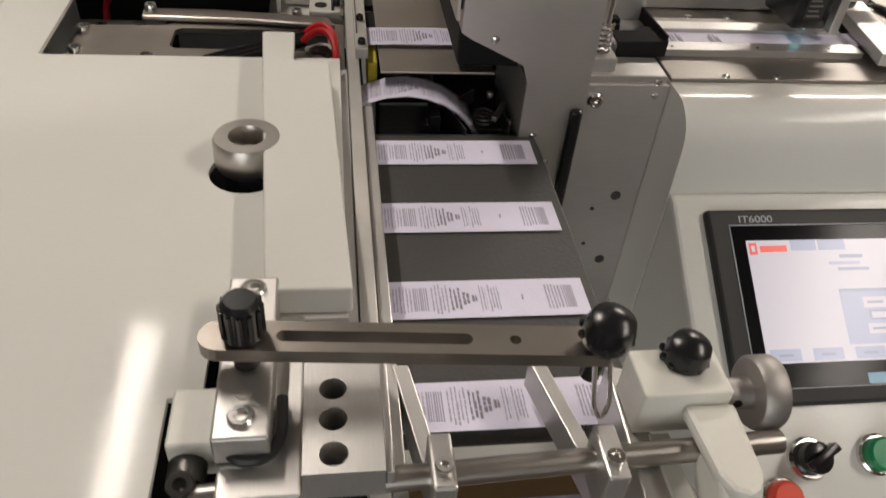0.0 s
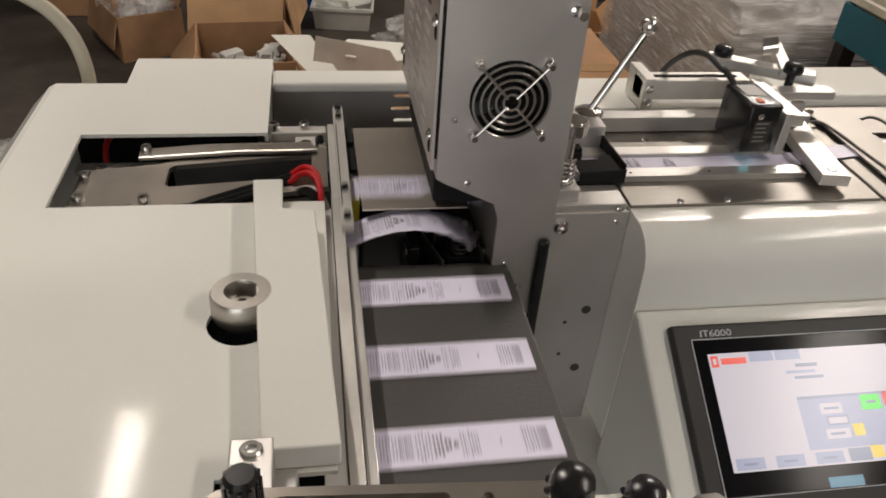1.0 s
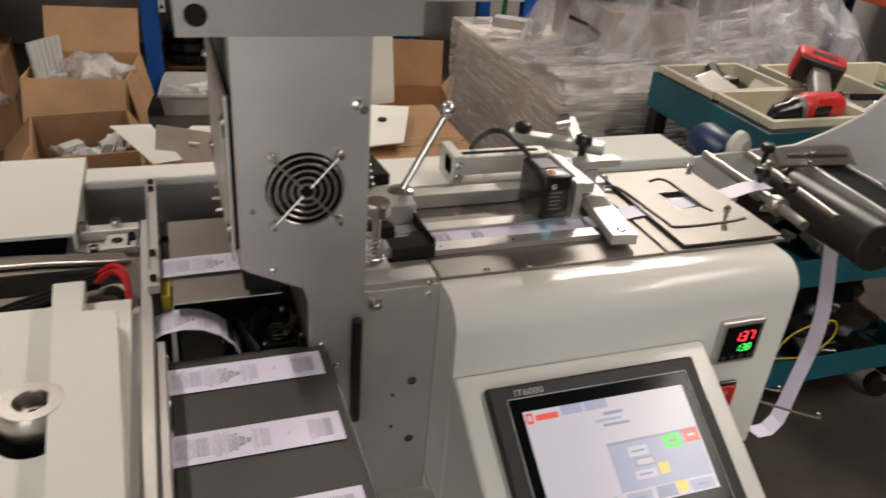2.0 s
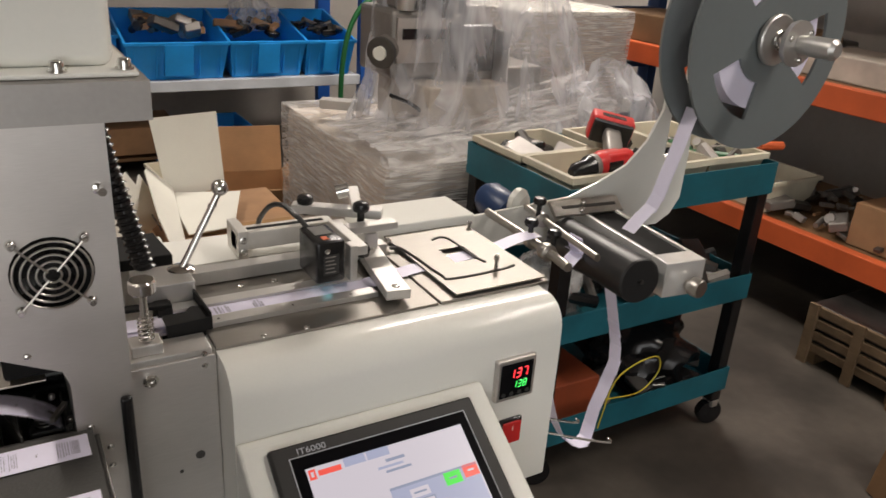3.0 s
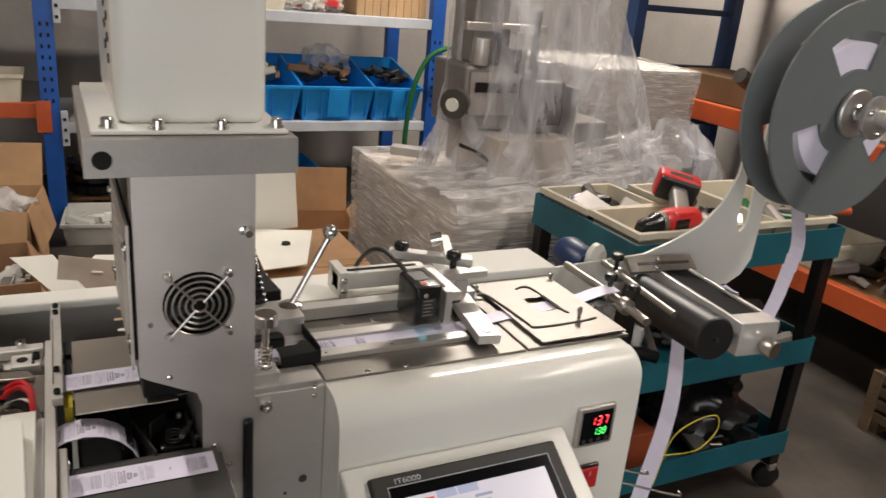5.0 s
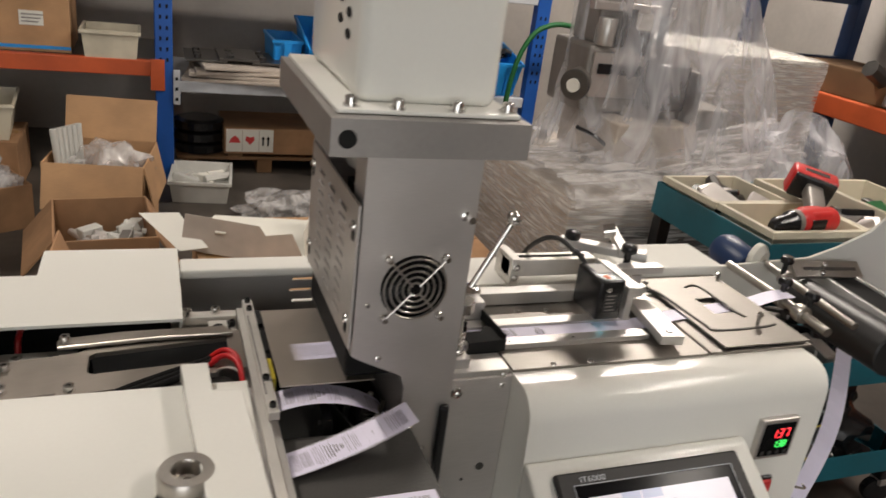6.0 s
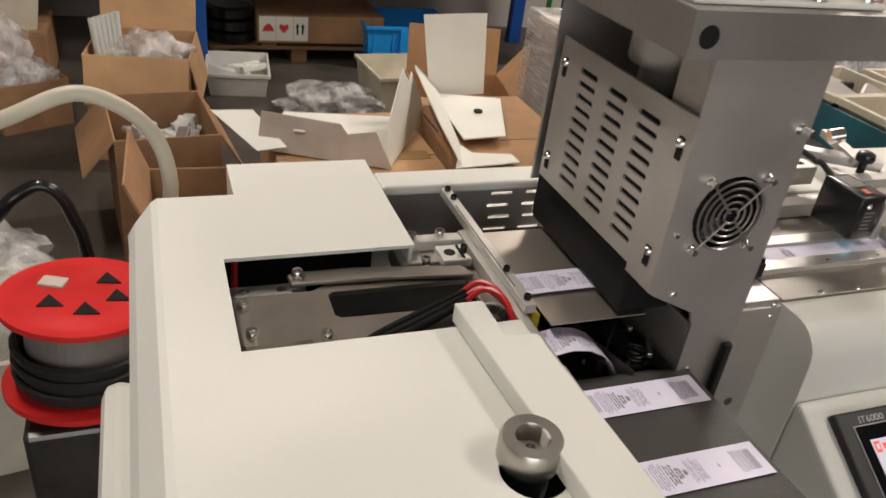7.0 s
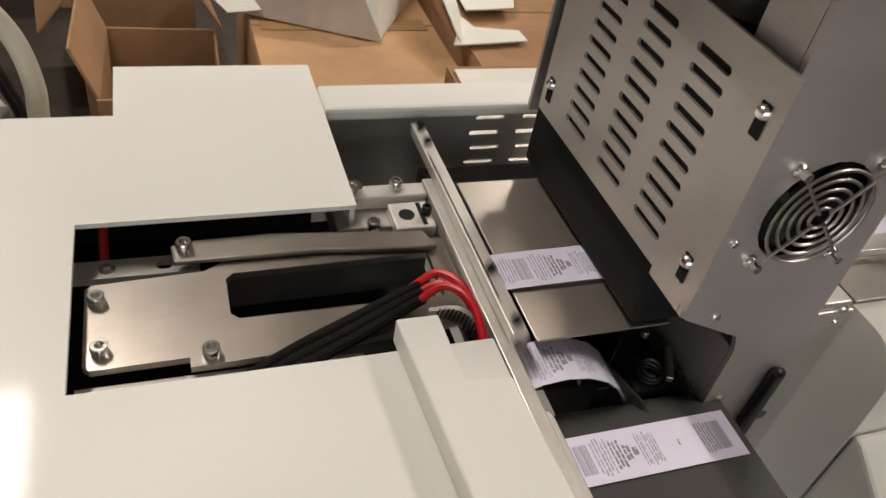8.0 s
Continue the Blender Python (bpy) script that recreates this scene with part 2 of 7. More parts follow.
def ball(bm, c, r, seg=16, mi=0, scale=(1, 1, 1)):
    t = bmesh.new()
    bmesh.ops.create_uvsphere(t, u_segments=seg, v_segments=seg // 2 + 2, radius=r)
    bmesh.ops.scale(t, vec=scale, verts=t.verts)
    return merge(bm, t, Matrix.Translation(c), mi)


def lathe(bm, prof, c, axis=(0, 0, 1), seg=28, mi=0):
    """Turns a profile of (radius, height) about an axis through c."""
    t = bmesh.new()
    rings = []
    for r, h in prof:
        rings.append([t.verts.new((r * math.cos(a), r * math.sin(a), h)) for a in [2 * math.pi * i / seg for i in range(seg)]])
    for a, b in zip(rings, rings[1:]):
        for i in range(seg):
            t.faces.new((a[i], a[(i + 1) % seg], b[(i + 1) % seg], b[i]))
    for ring, flip in ((rings[0], True), (rings[-1], False)):
        if prof[0 if flip else -1][0] > 1e-5:
            t.faces.new(ring[::-1] if flip else ring)
    bmesh.ops.remove_doubles(t, verts=t.verts, dist=1e-6)
    bmesh.ops.recalc_face_normals(t, faces=t.faces)
    m = Matrix.Translation(c) @ Vector(axis).to_track_quat("Z", "Y").to_matrix().to_4x4()
    return merge(bm, t, m, mi)


def prism(bm, pts, h0, h1, plane="xy", bev=0.0, m=None, mi=0):
    """A flat outline given height: plane xy along z, xz along y, yz along x."""
    t = bmesh.new()

    def at(a, b, h):
        return {"xy": (a, b, h), "xz": (a, h, b), "yz": (h, a, b)}[plane]
    lo = [t.verts.new(at(a, b, h0)) for a, b in pts]
    hi = [t.verts.new(at(a, b, h1)) for a, b in pts]
    n = len(pts)
    t.faces.new(lo[::-1]), t.faces.new(hi)
    for i in range(n):
        t.faces.new((lo[i], lo[(i + 1) % n], hi[(i + 1) % n], hi[i]))
    bmesh.ops.recalc_face_normals(t, faces=t.faces)
    if bev:
        bmesh.ops.bevel(t, geom=list(t.edges), offset=bev, segments=2, profile=0.5, affect="EDGES")
    return merge(bm, t, m, mi)


def smooth_path(pts, n=8):
    """A smooth run of points through pts."""
    P = [Vector(p) for p in pts]
    P = [2 * P[0] - P[1]] + P + [2 * P[-1] - P[-2]]
    out = []
    for i in range(1, len(P) - 2):
        for k in range(n):
            t = k / n
            a, b, c, d = P[i - 1:i + 3]
            out.append(0.5 * (2 * b + (c - a) * t + (2 * a - 5 * b + 4 * c - d) * t * t + (3 * b - 3 * c + d - a) * t ** 3))
    out.append(P[-2])
    return out


def tube(bm, pts, r, seg=8, n=8, mi=0, closed=False):
    """A round cable through pts."""
    path = smooth_path(pts, n) if n > 1 else [Vector(p) for p in pts]
    t = bmesh.new()
    rings = []
    up = Vector((0.13, 0.21, 0.97))
    for i, p in enumerate(path):
        a, b = path[max(0, i - 1)], path[min(len(path) - 1, i + 1)]
        if closed:
            a, b = path[i - 1], path[(i + 1) % len(path)]
        d = (b - a).normalized()
        u = up - d * up.dot(d)
        if u.length < 1e-4:
            u = Vector((1, 0, 0)) - d * d.x
        u.normalize()
        v = d.cross(u)
        up = u
        rings.append([t.verts.new(p + r * (math.cos(w) * u + math.sin(w) * v)) for w in [2 * math.pi * k / seg for k in range(seg)]])
    pairs = list(zip(rings, rings[1:])) + ([(rings[-1], rings[0])] if closed else [])
    for a, b in pairs:
        for k in range(seg):
            t.faces.new((a[k], a[(k + 1) % seg], b[(k + 1) % seg], b[k]))
    if not closed:
        t.faces.new(rings[0][::-1]), t.faces.new(rings[-1])
    bmesh.ops.recalc_face_normals(t, faces=t.faces)
    return merge(bm, t, None, mi)


def ribbon(bm, pts, width, axis=(0, 1, 0), thick=0.0008, n=8, mi=0):
    """A thin band through pts, as wide as given along axis."""
    path = smooth_path(pts, n)
    t = bmesh.new()
    w = Vector(axis).normalized() * width / 2
    rows = []
    for i, p in enumerate(path):
        d = (path[min(len(path) - 1, i + 1)] - path[max(0, i - 1)]).normalized()
        nrm = d.cross(w).normalized() * thick / 2
        rows.append([t.verts.new(p + s * w + k * nrm) for s, k in ((-1, -1), (1, -1), (1, 1), (-1, 1))])
    for a, b in zip(rows, rows[1:]):
        for k in range(4):
            t.faces.new((a[k], a[(k + 1) % 4], b[(k + 1) % 4], b[k]))
    t.faces.new(rows[0][::-1]), t.faces.new(rows[-1])
    bmesh.ops.recalc_face_normals(t, faces=t.faces)
    return merge(bm, t, None, mi)


def grid_plate(bm, xs, ys, keep, z0, z1, holes=(), plane="xy", m=None, mi=0):
    """A sheet with openings: cells of a grid that keep(i, j) holds; holes are (i, j, cx, cy, r) round or (.., rx, ry) slotted cells."""
    t = bmesh.new()

    def at(a, b, h):
        return {"xy": (a, b, h), "xz": (a, h, b), "yz": (h, a, b)}[plane]
    hd = {(h[0], h[1]): h for h in holes}
    for z in (z0, z1):
        for i in range(len(xs) - 1):
            for j in range(len(ys) - 1):
                if not keep(i, j):
                    continue
                c = [(xs[i], ys[j]), (xs[i + 1], ys[j]), (xs[i + 1], ys[j + 1]), (xs[i], ys[j + 1])]
                if (i, j) in hd:
                    _, _, cx, cy, rx, ry = hd[(i, j)]
                    seg = 24
                    ring = []
                    for k in range(seg):
                        a = 2 * math.pi * k / seg + math.pi / seg
                        e = min(rx, ry)
                        sx, sy = rx - e, ry - e
                        ring.append((cx + e * math.cos(a) + math.copysign(sx, math.cos(a)), cy + e * math.sin(a) + math.copysign(sy, math.sin(a))))
                    outer = []
                    for k in range(seg):
                        a = 2 * math.pi * k / seg + math.pi / seg
                        ca, sa = math.cos(a), math.sin(a)
                        s = 1 / max(abs(ca), abs(sa))
                        hx, hy = (xs[i + 1] - xs[i]) / 2, (ys[j + 1] - ys[j]) / 2
                        outer.append(((xs[i] + xs[i + 1]) / 2 + hx * ca * s, (ys[j] + ys[j + 1]) / 2 + hy * sa * s))
                    for k in range(seg):
                        q = [outer[k], outer[(k + 1) % seg], ring[(k + 1) % seg], ring[k]]
                        t.faces.new([t.verts.new(at(*p, z)) for p in q])
                    for cr in range(4):
                        k = (seg // 8) * (2 * cr + 1)
                        q = [outer[k - 1], c[(2 + cr) % 4], outer[k % seg]]
                        t.faces.new([t.verts.new(at(*p, z)) for p in q])
                    if z == z0:
                        for k in range(seg):
                            a, b = ring[k], ring[(k + 1) % seg]
                            t.faces.new([t.verts.new(p) for p in (at(*a, z0), at(*b, z0), at(*b, z1), at(*a, z1))])
                else:
                    t.faces.new([t.verts.new(at(*p, z)) for p in c])
                if z == z0:
                    for (di, dj), (a, b) in (((0, -1), (c[0], c[1])), ((1, 0), (c[1], c[2])), ((0, 1), (c[2], c[3])), ((-1, 0), (c[3], c[0]))):
                        ni, nj = i + di, j + dj
                        if not (0 <= ni < len(xs) - 1 and 0 <= nj < len(ys) - 1 and keep(ni, nj)):
                            t.faces.new([t.verts.new(p) for p in (at(*a, z0), at(*b, z0), at(*b, z1), at(*a, z1))])
    bmesh.ops.remove_doubles(t, verts=t.verts, dist=1e-5)
    bmesh.ops.recalc_face_normals(t, faces=t.faces)
    return merge(bm, t, m, mi)


def screw(bm, c, axis, r=0.003, h=0.003, mi=0):
    """A socket-head screw: drum head with a hexagonal recess."""
    lathe(bm, [(r, 0), (r, h * 0.85), (r * 0.86, h), (r * 0.5, h), (r * 0.45, h * 0.45), (0.0, h * 0.45)], c, axis, seg=12, mi=mi)


def dome(bm, c, axis, r=0.003, h=0.0018, mi=0):
    lathe(bm, [(r, 0), (r * 0.92, h * 0.5), (r * 0.6, h * 0.9), (0.0, h)], c, axis, seg=12, mi=mi)


def text_mesh(body, size, m, depth=0.0002):
    """Raised letters in the built-in font, as a bmesh."""
    cu = bpy.data.curves.new("t", "FONT")
    cu.body, cu.size, cu.extrude = body, size, depth
    ob = bpy.data.objects.new("t", cu)
    scene.collection.objects.link(ob)
    dg = bpy.context.evaluated_depsgraph_get()
    me = bpy.data.meshes.new_from_object(ob.evaluated_get(dg))
    bm = bmesh.new()
    bm.from_mesh(me)
    bmesh.ops.transform(bm, matrix=m, verts=bm.verts)
    bpy.data.objects.remove(ob)
    bpy.data.meshes.remove(me)
    return bm


# ---- room ----
def sheet(x0, x1, y0, y1, z0, z1):
    return box(B(), x0, x1, y0, y1, z0, z1)


def room():
    structure("floor", sheet(-3.2, 3.7, -3.0, 5.2, -0.1, 0.0), CONCRETE, "worn grey-brown concrete workshop floor", "floor")
    structure("ceiling", sheet(-3.2, 3.7, -3.0, 5.2, 3.0, 3.1), PLASTER, "plain grey workshop ceiling", "ceiling")
    structure("wall_north", sheet(-3.2, 3.7, 5.0, 5.2, 0.0, 3.0), PLASTER, "stained grey plaster workshop wall", "wall")
    structure("wall_east", sheet(3.5, 3.7, -3.0, 5.0, 0.0, 3.0), PLASTER, "stained grey plaster workshop wall", "wall")
    structure("wall_west", sheet(-3.2, -3.0, -3.0, 5.0, 0.0, 3.0), PLASTER, "stained grey plaster workshop wall", "wall")
    # doorway, glowing backdrop and yard are unseen, added to go with the front fill
    bm = grid_plate(B(), [-3.0, -2.2, 0.2, 3.5], [0.0, 2.5, 3.0], lambda i, j: not (i == 1 and j == 0), -3.0, -2.8, plane="xz")
    structure("wall_south", bm, PLASTER, "unseen grey plaster wall with an opening added for the fill light", "wall")
    bm = sheet(-5.0, 4.0, -6.0, -5.95, 0.0, 4.0)
    structure("backdrop", bm, FILLGLOW, "plain glowing sheet added outside the unseen doorway", "backdrop")
    structure("ground", sheet(-6.0, 5.0, -6.0, -3.0, -0.12, -0.02), CONCRETE, "unseen grey concrete yard added outside the doorway", "ground")
    for x, y, turn in ((1.9, -0.2, 0), (-0.68, 1.55, 0), (2.25, 3.0, 90)):
        t = thing("ceiling_light", (x, y, 2.99), "white twin fluorescent batten hanging under the ceiling", "ceiling light", "ceiling lights")
        m = Matrix.Translation((x, y, 0)) @ pose(0, 0, 0, 0, 0, turn)
        part("housing", box(B(), -0.09, 0.09, -0.65, 0.65, 2.93, 2.99, 0.01, m=m), CREAM2, t)
        for s in (-0.05, 0.05):
            bm = B()
            cyl(bm, m @ Vector((s, -0.62, 2.905)), m @ Vector((s, 0.62, 2.905)), 0.013, seg=10)
            part("tube", bm, TUBE, t, "lit glass tube")


room()


# ---- the label cutting machine ----
machine = thing("label_cutting_machine", (0.17, 0.5, 0.0), "cream-painted steel label cutting and folding machine, switched on and running", "machine")

base = part("base_cabinet", box(B(), -0.24, 0.52, 0.30, 0.78, 0.0, 0.745, 0.006), CREAM, machine)
part("side_ledge", box(B(), -0.280, -0.252, 0.05, 0.68, 0.55, 0.87, 0.012), CREAM, machine)


def left_cover():
    bm = B()
    grid_plate(bm, [-0.226, -0.072, -0.0195, 0.008], [0.287, 0.37, 0.426, 0.53], lambda i, j: True, 0.997, 1.0, [(1, 1, -0.0435, 0.398, 0.0195, 0.0195)])
    grid_plate(bm, [-0.226, -0.183, -0.165, -0.036], [0.53, 0.64, 0.742, 0.802], lambda i, j: (j == 0 and i == 0) or j == 1 or (j == 2 and i == 2), 0.997, 1.0)
    grid_plate(bm, [-0.226, -0.062, -0.049], [-0.02, 0.247, 0.287], lambda i, j: (i, j) != (1, 0), 0.997, 1.0)
    cover = part("left_cover", bm, SATINCREAM, machine)
    bm = B()
    prism(bm, [(-0.226, 1.0), (-0.231, 0.9985), (-0.244, 0.986), (-0.249, 0.978), (-0.251, 0.75), (-0.248, 0.75), (-0.246, 0.977), (-0.242, 0.984), (-0.230, 0.9955), (-0.226, 0.997)], -0.02, 0.722, "xz")
    part("side_wall", bm, SATINCREAM, cover)
    bm = B()
    prism(bm, [(-0.226, 0.742), (-0.250, 0.722), (-0.247, 0.720), (-0.223, 0.739)], 0.75, 0.978, "xy")
    v = [bm.verts.new(p) for p in ((-0.226, 0.722, 1.0), (-0.226, 0.742, 1.0), (-0.231, 0.738, 0.9985), (-0.244, 0.727, 0.986), (-0.250, 0.722, 0.978), (-0.231, 0.722, 0.9985), (-0.244, 0.722, 0.986), (-0.226, 0.742, 0.978))]
    for f in ((0, 1, 2, 5), (5, 2, 3, 6), (6, 3, 4), (1, 7, 4, 3, 2)):
        bm.faces.new([v[i] for i in f])
    part("corner_wall", bm, SATINCREAM, cover)
    bm = box(B(), -0.226, -0.165, 0.739, 0.742, 0.8, 0.997)
    box(bm, -0.165, -0.036, 0.799, 0.802, 0.9, 0.997)
    box(bm, -0.165, -0.162, 0.742, 0.799, 0.9, 0.997)
    part("back_wall", bm, SATINCREAM, cover)
    # turned-down lip on the open sides
    part("lip", box(B(), -0.039, -0.036, 0.643, 0.799, 0.96, 0.997), SATINCREAM, cover)
    part("lip", box(B(), -0.18, -0.04, 0.527, 0.530, 0.985, 0.997), SATINCREAM, cover)
    bm = B()
    prism(bm, [(-0.042, 0.536), (-0.021, 0.536), (-0.0205, 0.497), (0.001, 0.494), (0.010, 0.289), (-0.027, 0.289)], 1.001, 1.016, "xy", 0.0012)
    part("raised_guard", bm, SATINCREAM, machine)
    bm = B()
    lathe(bm, [(0.0174, 0.012), (0.0183, 0.014), (0.0183, 0.027), (0.0170, 0.0293), (0.0100, 0.0293), (0.0090, 0.0272), (0.0090, 0.018), (0.005, 0.018), (0.0045, 0.021), (0.0028, 0.021), (0.0026, 0.017), (0.0, 0.017)], (-0.0425, 0.408, 0.987), seg=40)
    k = part("adjusting_knob", bm, KNOBSTEEL, machine, "knurled bright steel thumb knob", smooth=True)
    part("knob_stem", cyl(B(), (-0.0425, 0.408, 0.9), (-0.0425, 0.408, 1.003), 0.0140), BLACK, k)
    # black sheets under the opening: the cavity's shade put into colour
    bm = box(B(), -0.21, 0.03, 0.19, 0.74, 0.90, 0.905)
    part("cavity_shade_deck", bm, BLACKMATT, machine)
    part("cavity_shade_wall", box(B(), -0.218, -0.042, 0.7345, 0.7380, 0.76, 0.996), BLACKMATT, machine)


left_cover()


def inner_arm():
    """The folding arm that shows through the opening of the left cover."""
    bm = B()
    prism(bm, [(-0.180, 0.560), (-0.177, 0.557), (-0.133, 0.557), (-0.133, 0.551), (-0.112, 0.551), (-0.112, 0.621), (-0.122, 0.615), (-0.177, 0.613), (-0.180, 0.610)], 0.978, 0.982)
    prism(bm, [(-0.112, 0.551), (0.0, 0.556), (0.0, 0.576), (-0.108, 0.578), (-0.112, 0.582)], 0.978, 0.982)
    prism(bm, [(-0.112, 0.607), (-0.108, 0.611), (0.0, 0.611), (0.0, 0.624), (-0.112, 0.621)], 0.978, 0.982)
    prism(bm, [(0.0, 0.556), (0.012, 0.558), (0.012, 0.622), (0.0, 0.624)], 0.978, 0.982)
    arm = part("folding_arm", bm, ARMPLATE, machine, "polished steel folding arm with a long window")
    part("window_wall", box(B(), -0.111, 0.0, 0.6115, 0.616, 0.956, 0.9775), DARKSTEEL, arm)
    part("inner_lever", box(B(), -0.10, 0.004, 0.590, 0.602, 0.940, 0.948, 0.001), DARKSTEEL, arm)
    bm = B()
    prism(bm, [(-0.137, 0.620), (-0.138, 0.632), (-0.132, 0.635), (-0.085, 0.635), (0.0, 0.625), (0.006, 0.611), (-0.005, 0.611), (-0.06, 0.618)], 0.983, 0.987, "xy", 0.001)
    part("upper_link", bm, ARMPLATE, arm)
    for x, y, z in ((-0.174, 0.600, 0.982), (-0.172, 0.567, 0.982), (-0.131, 0.628, 0.987), (-0.123, 0.557, 0.982)):
        part("screw", (lambda b: (screw(b, (x, y, z), (0, 0, 1), 0.0045, 0.006), b)[1])(B()), CHROME, arm, smooth=True)
    # fixed strips under the arm
    bm = grid_plate(B(), [-0.190, -0.178, -0.164, -0.148, -0.136, -0.124], [0.626, 0.640], lambda i, j: True, 0.970, 0.974, [(1, 0, -0.171, 0.633, 0.0045, 0.0035), (3, 0, -0.142, 0.633, 0.0045, 0.0035)])
    bs = part("back_strip", bm, RAILMETAL, machine)
    bm = grid_plate(B(), [-0.184, -0.176, -0.162, -0.146, -0.130, -0.05], [0.531, 0.5535], lambda i, j: True, 0.970, 0.974, [(1, 0, -0.169, 0.5465, 0.0048, 0.0036), (3, 0, -0.138, 0.5470, 0.0055, 0.0036)])
    fs = part("front_strip", bm, RAILMETAL, machine)
    for p, q in ((bs, (-0.171, 0.633)), (fs, (-0.169, 0.5465))):
        part("screw", (lambda b: (screw(b, (*q, 0.9715), (0, 0, 1), 0.0042, 0.003), b)[1])(B()), CHROME, p, smooth=True)
    bm = B()
    tube(bm, [(-0.07, 0.585, 0.930), (-0.04, 0.590, 0.948), (-0.015, 0.595, 0.952), (0.004, 0.597, 0.945)], 0.003)
    part("air_tube", bm, TUBWHITE, machine, "pale translucent air tube")
    # clamp blocks at the arm's free end
    cb = part("clamp_base", box(B(), -0.046, 0.0125, 0.640, 0.674, 0.966, 0.982, 0.001), RAILMETAL, machine)
    part("clamp_bar", box(B(), -0.034, 0.0125, 0.656, 0.668, 0.9825, 0.992, 0.001), RAILMETAL, cb)
    part("clamp_block", box(B(), -0.014, 0.0105, 0.628, 0.652, 0.9825, 0.990, 0.001), RAILMETAL, cb)
    # black disc and strip paint the shade inside bore and slot
    part("bore", cyl(B(), (-0.005, 0.640, 0.986), (-0.005, 0.640, 0.9905), 0.0048, seg=16), BLACKMATT, cb)
    part("slot", box(B(), 0.003, 0.0055, 0.630, 0.650, 0.988, 0.9905), BLACKMATT, cb)
    part("lower_block", box(B(), -0.030, -0.0145, 0.630, 0.652, 0.968, 0.978, 0.001), RAILMETAL, cb)
    for x, y, z, r, mat in ((-0.032, 0.662, 0.992, 0.0050, CHROME), (-0.006, 0.664, 0.992, 0.0044, CHROME), (-0.024, 0.642, 0.980, 0.0042, CHROME), (0.007, 0.640, 0.990, 0.0030, BLACK)):
        part("screw", (lambda b: (screw(b, (x, y, z), (0, 0, 1), r, 0.006), b)[1])(B()), mat, cb, smooth=True)
    # dark slotted bar behind the clamps
    bm = B()
    prism(bm, [(-0.034, 0.700), (0.055, 0.684), (0.055, 0.692), (-0.034, 0.709)], 0.955, 0.962, "xy", 0.0006)
    bar = part("slotted_bar", bm, DARKSTEEL, machine)
    for k in range(5):
        x = -0.026 + 0.016 * k
        part("hole", cyl(B(), (x, 0.7035 - 0.18 * (x + 0.034), 0.960), (x, 0.7035 - 0.18 * (x + 0.034), 0.9624), 0.0022, seg=10), BLACKMATT, bar)
    # wires
    for dy, dz in ((0, 0), (0.0058, 0.0006), (-0.0054, -0.0008)):
        bm = B()
        tube(bm, [(-0.112, 0.536 + dy, 0.978 + dz), (-0.085, 0.545 + dy, 0.986 + dz), (-0.055, 0.556 + dy, 0.990 + dz), (-0.028, 0.568 + dy * 0.8, 0.992 + dz), (-0.016, 0.572 + dy * 0.7, 0.994 + dz)], 0.0031, 10)
        part("black_sleeve", bm, SLEEVE, machine, "black braided cable sleeve", smooth=True)
    for dy, dz in ((0, 0), (0.006, 0.002), (-0.005, 0.003)):
        bm = B()
        tube(bm, [(-0.02, 0.572 + dy, 0.992), (-0.006, 0.571 + dy, 1.000 + dz), (0.004, 0.556 + dy, 1.000 + dz), (0.006, 0.535 + dy, 0.988), (0.006, 0.53, 0.96)], 0.0023)
        part("red_wire", bm, REDCABLE, machine, "bright red insulated wire")
    bm = B()
    tube(bm, [(-0.014, 0.560, 0.990), (0.0, 0.552, 0.996), (0.009, 0.536, 0.988), (0.010, 0.515, 0.965)], 0.0035)
    hose = part("braided_hose", bm, GREYMETAL, machine, smooth=True)
    for k in range(14):
        u = k / 13
        c = Vector((-0.010, 0.5580, 0.9920)).lerp(Vector((0.0085, 0.537, 0.9885)), u) + Vector((0, 0, 0.0055 * math.sin(math.pi * u)))
        part("ring", lathe(B(), [(0.0034, -0.0005), (0.0041, 0), (0.0034, 0.0005)], c, (0.6, -0.7, -0.1), 10), DARKSTEEL, hose)
    bm = B()
    tube(bm, [(-0.176, 0.660, 0.92), (-0.174, 0.660, 0.960), (-0.173, 0.664, 0.975), (-0.172, 0.680, 0.978)], 0.0026)
    part("red_lead", bm, REDCABLE, machine)
    return arm


folding_arm = inner_arm()


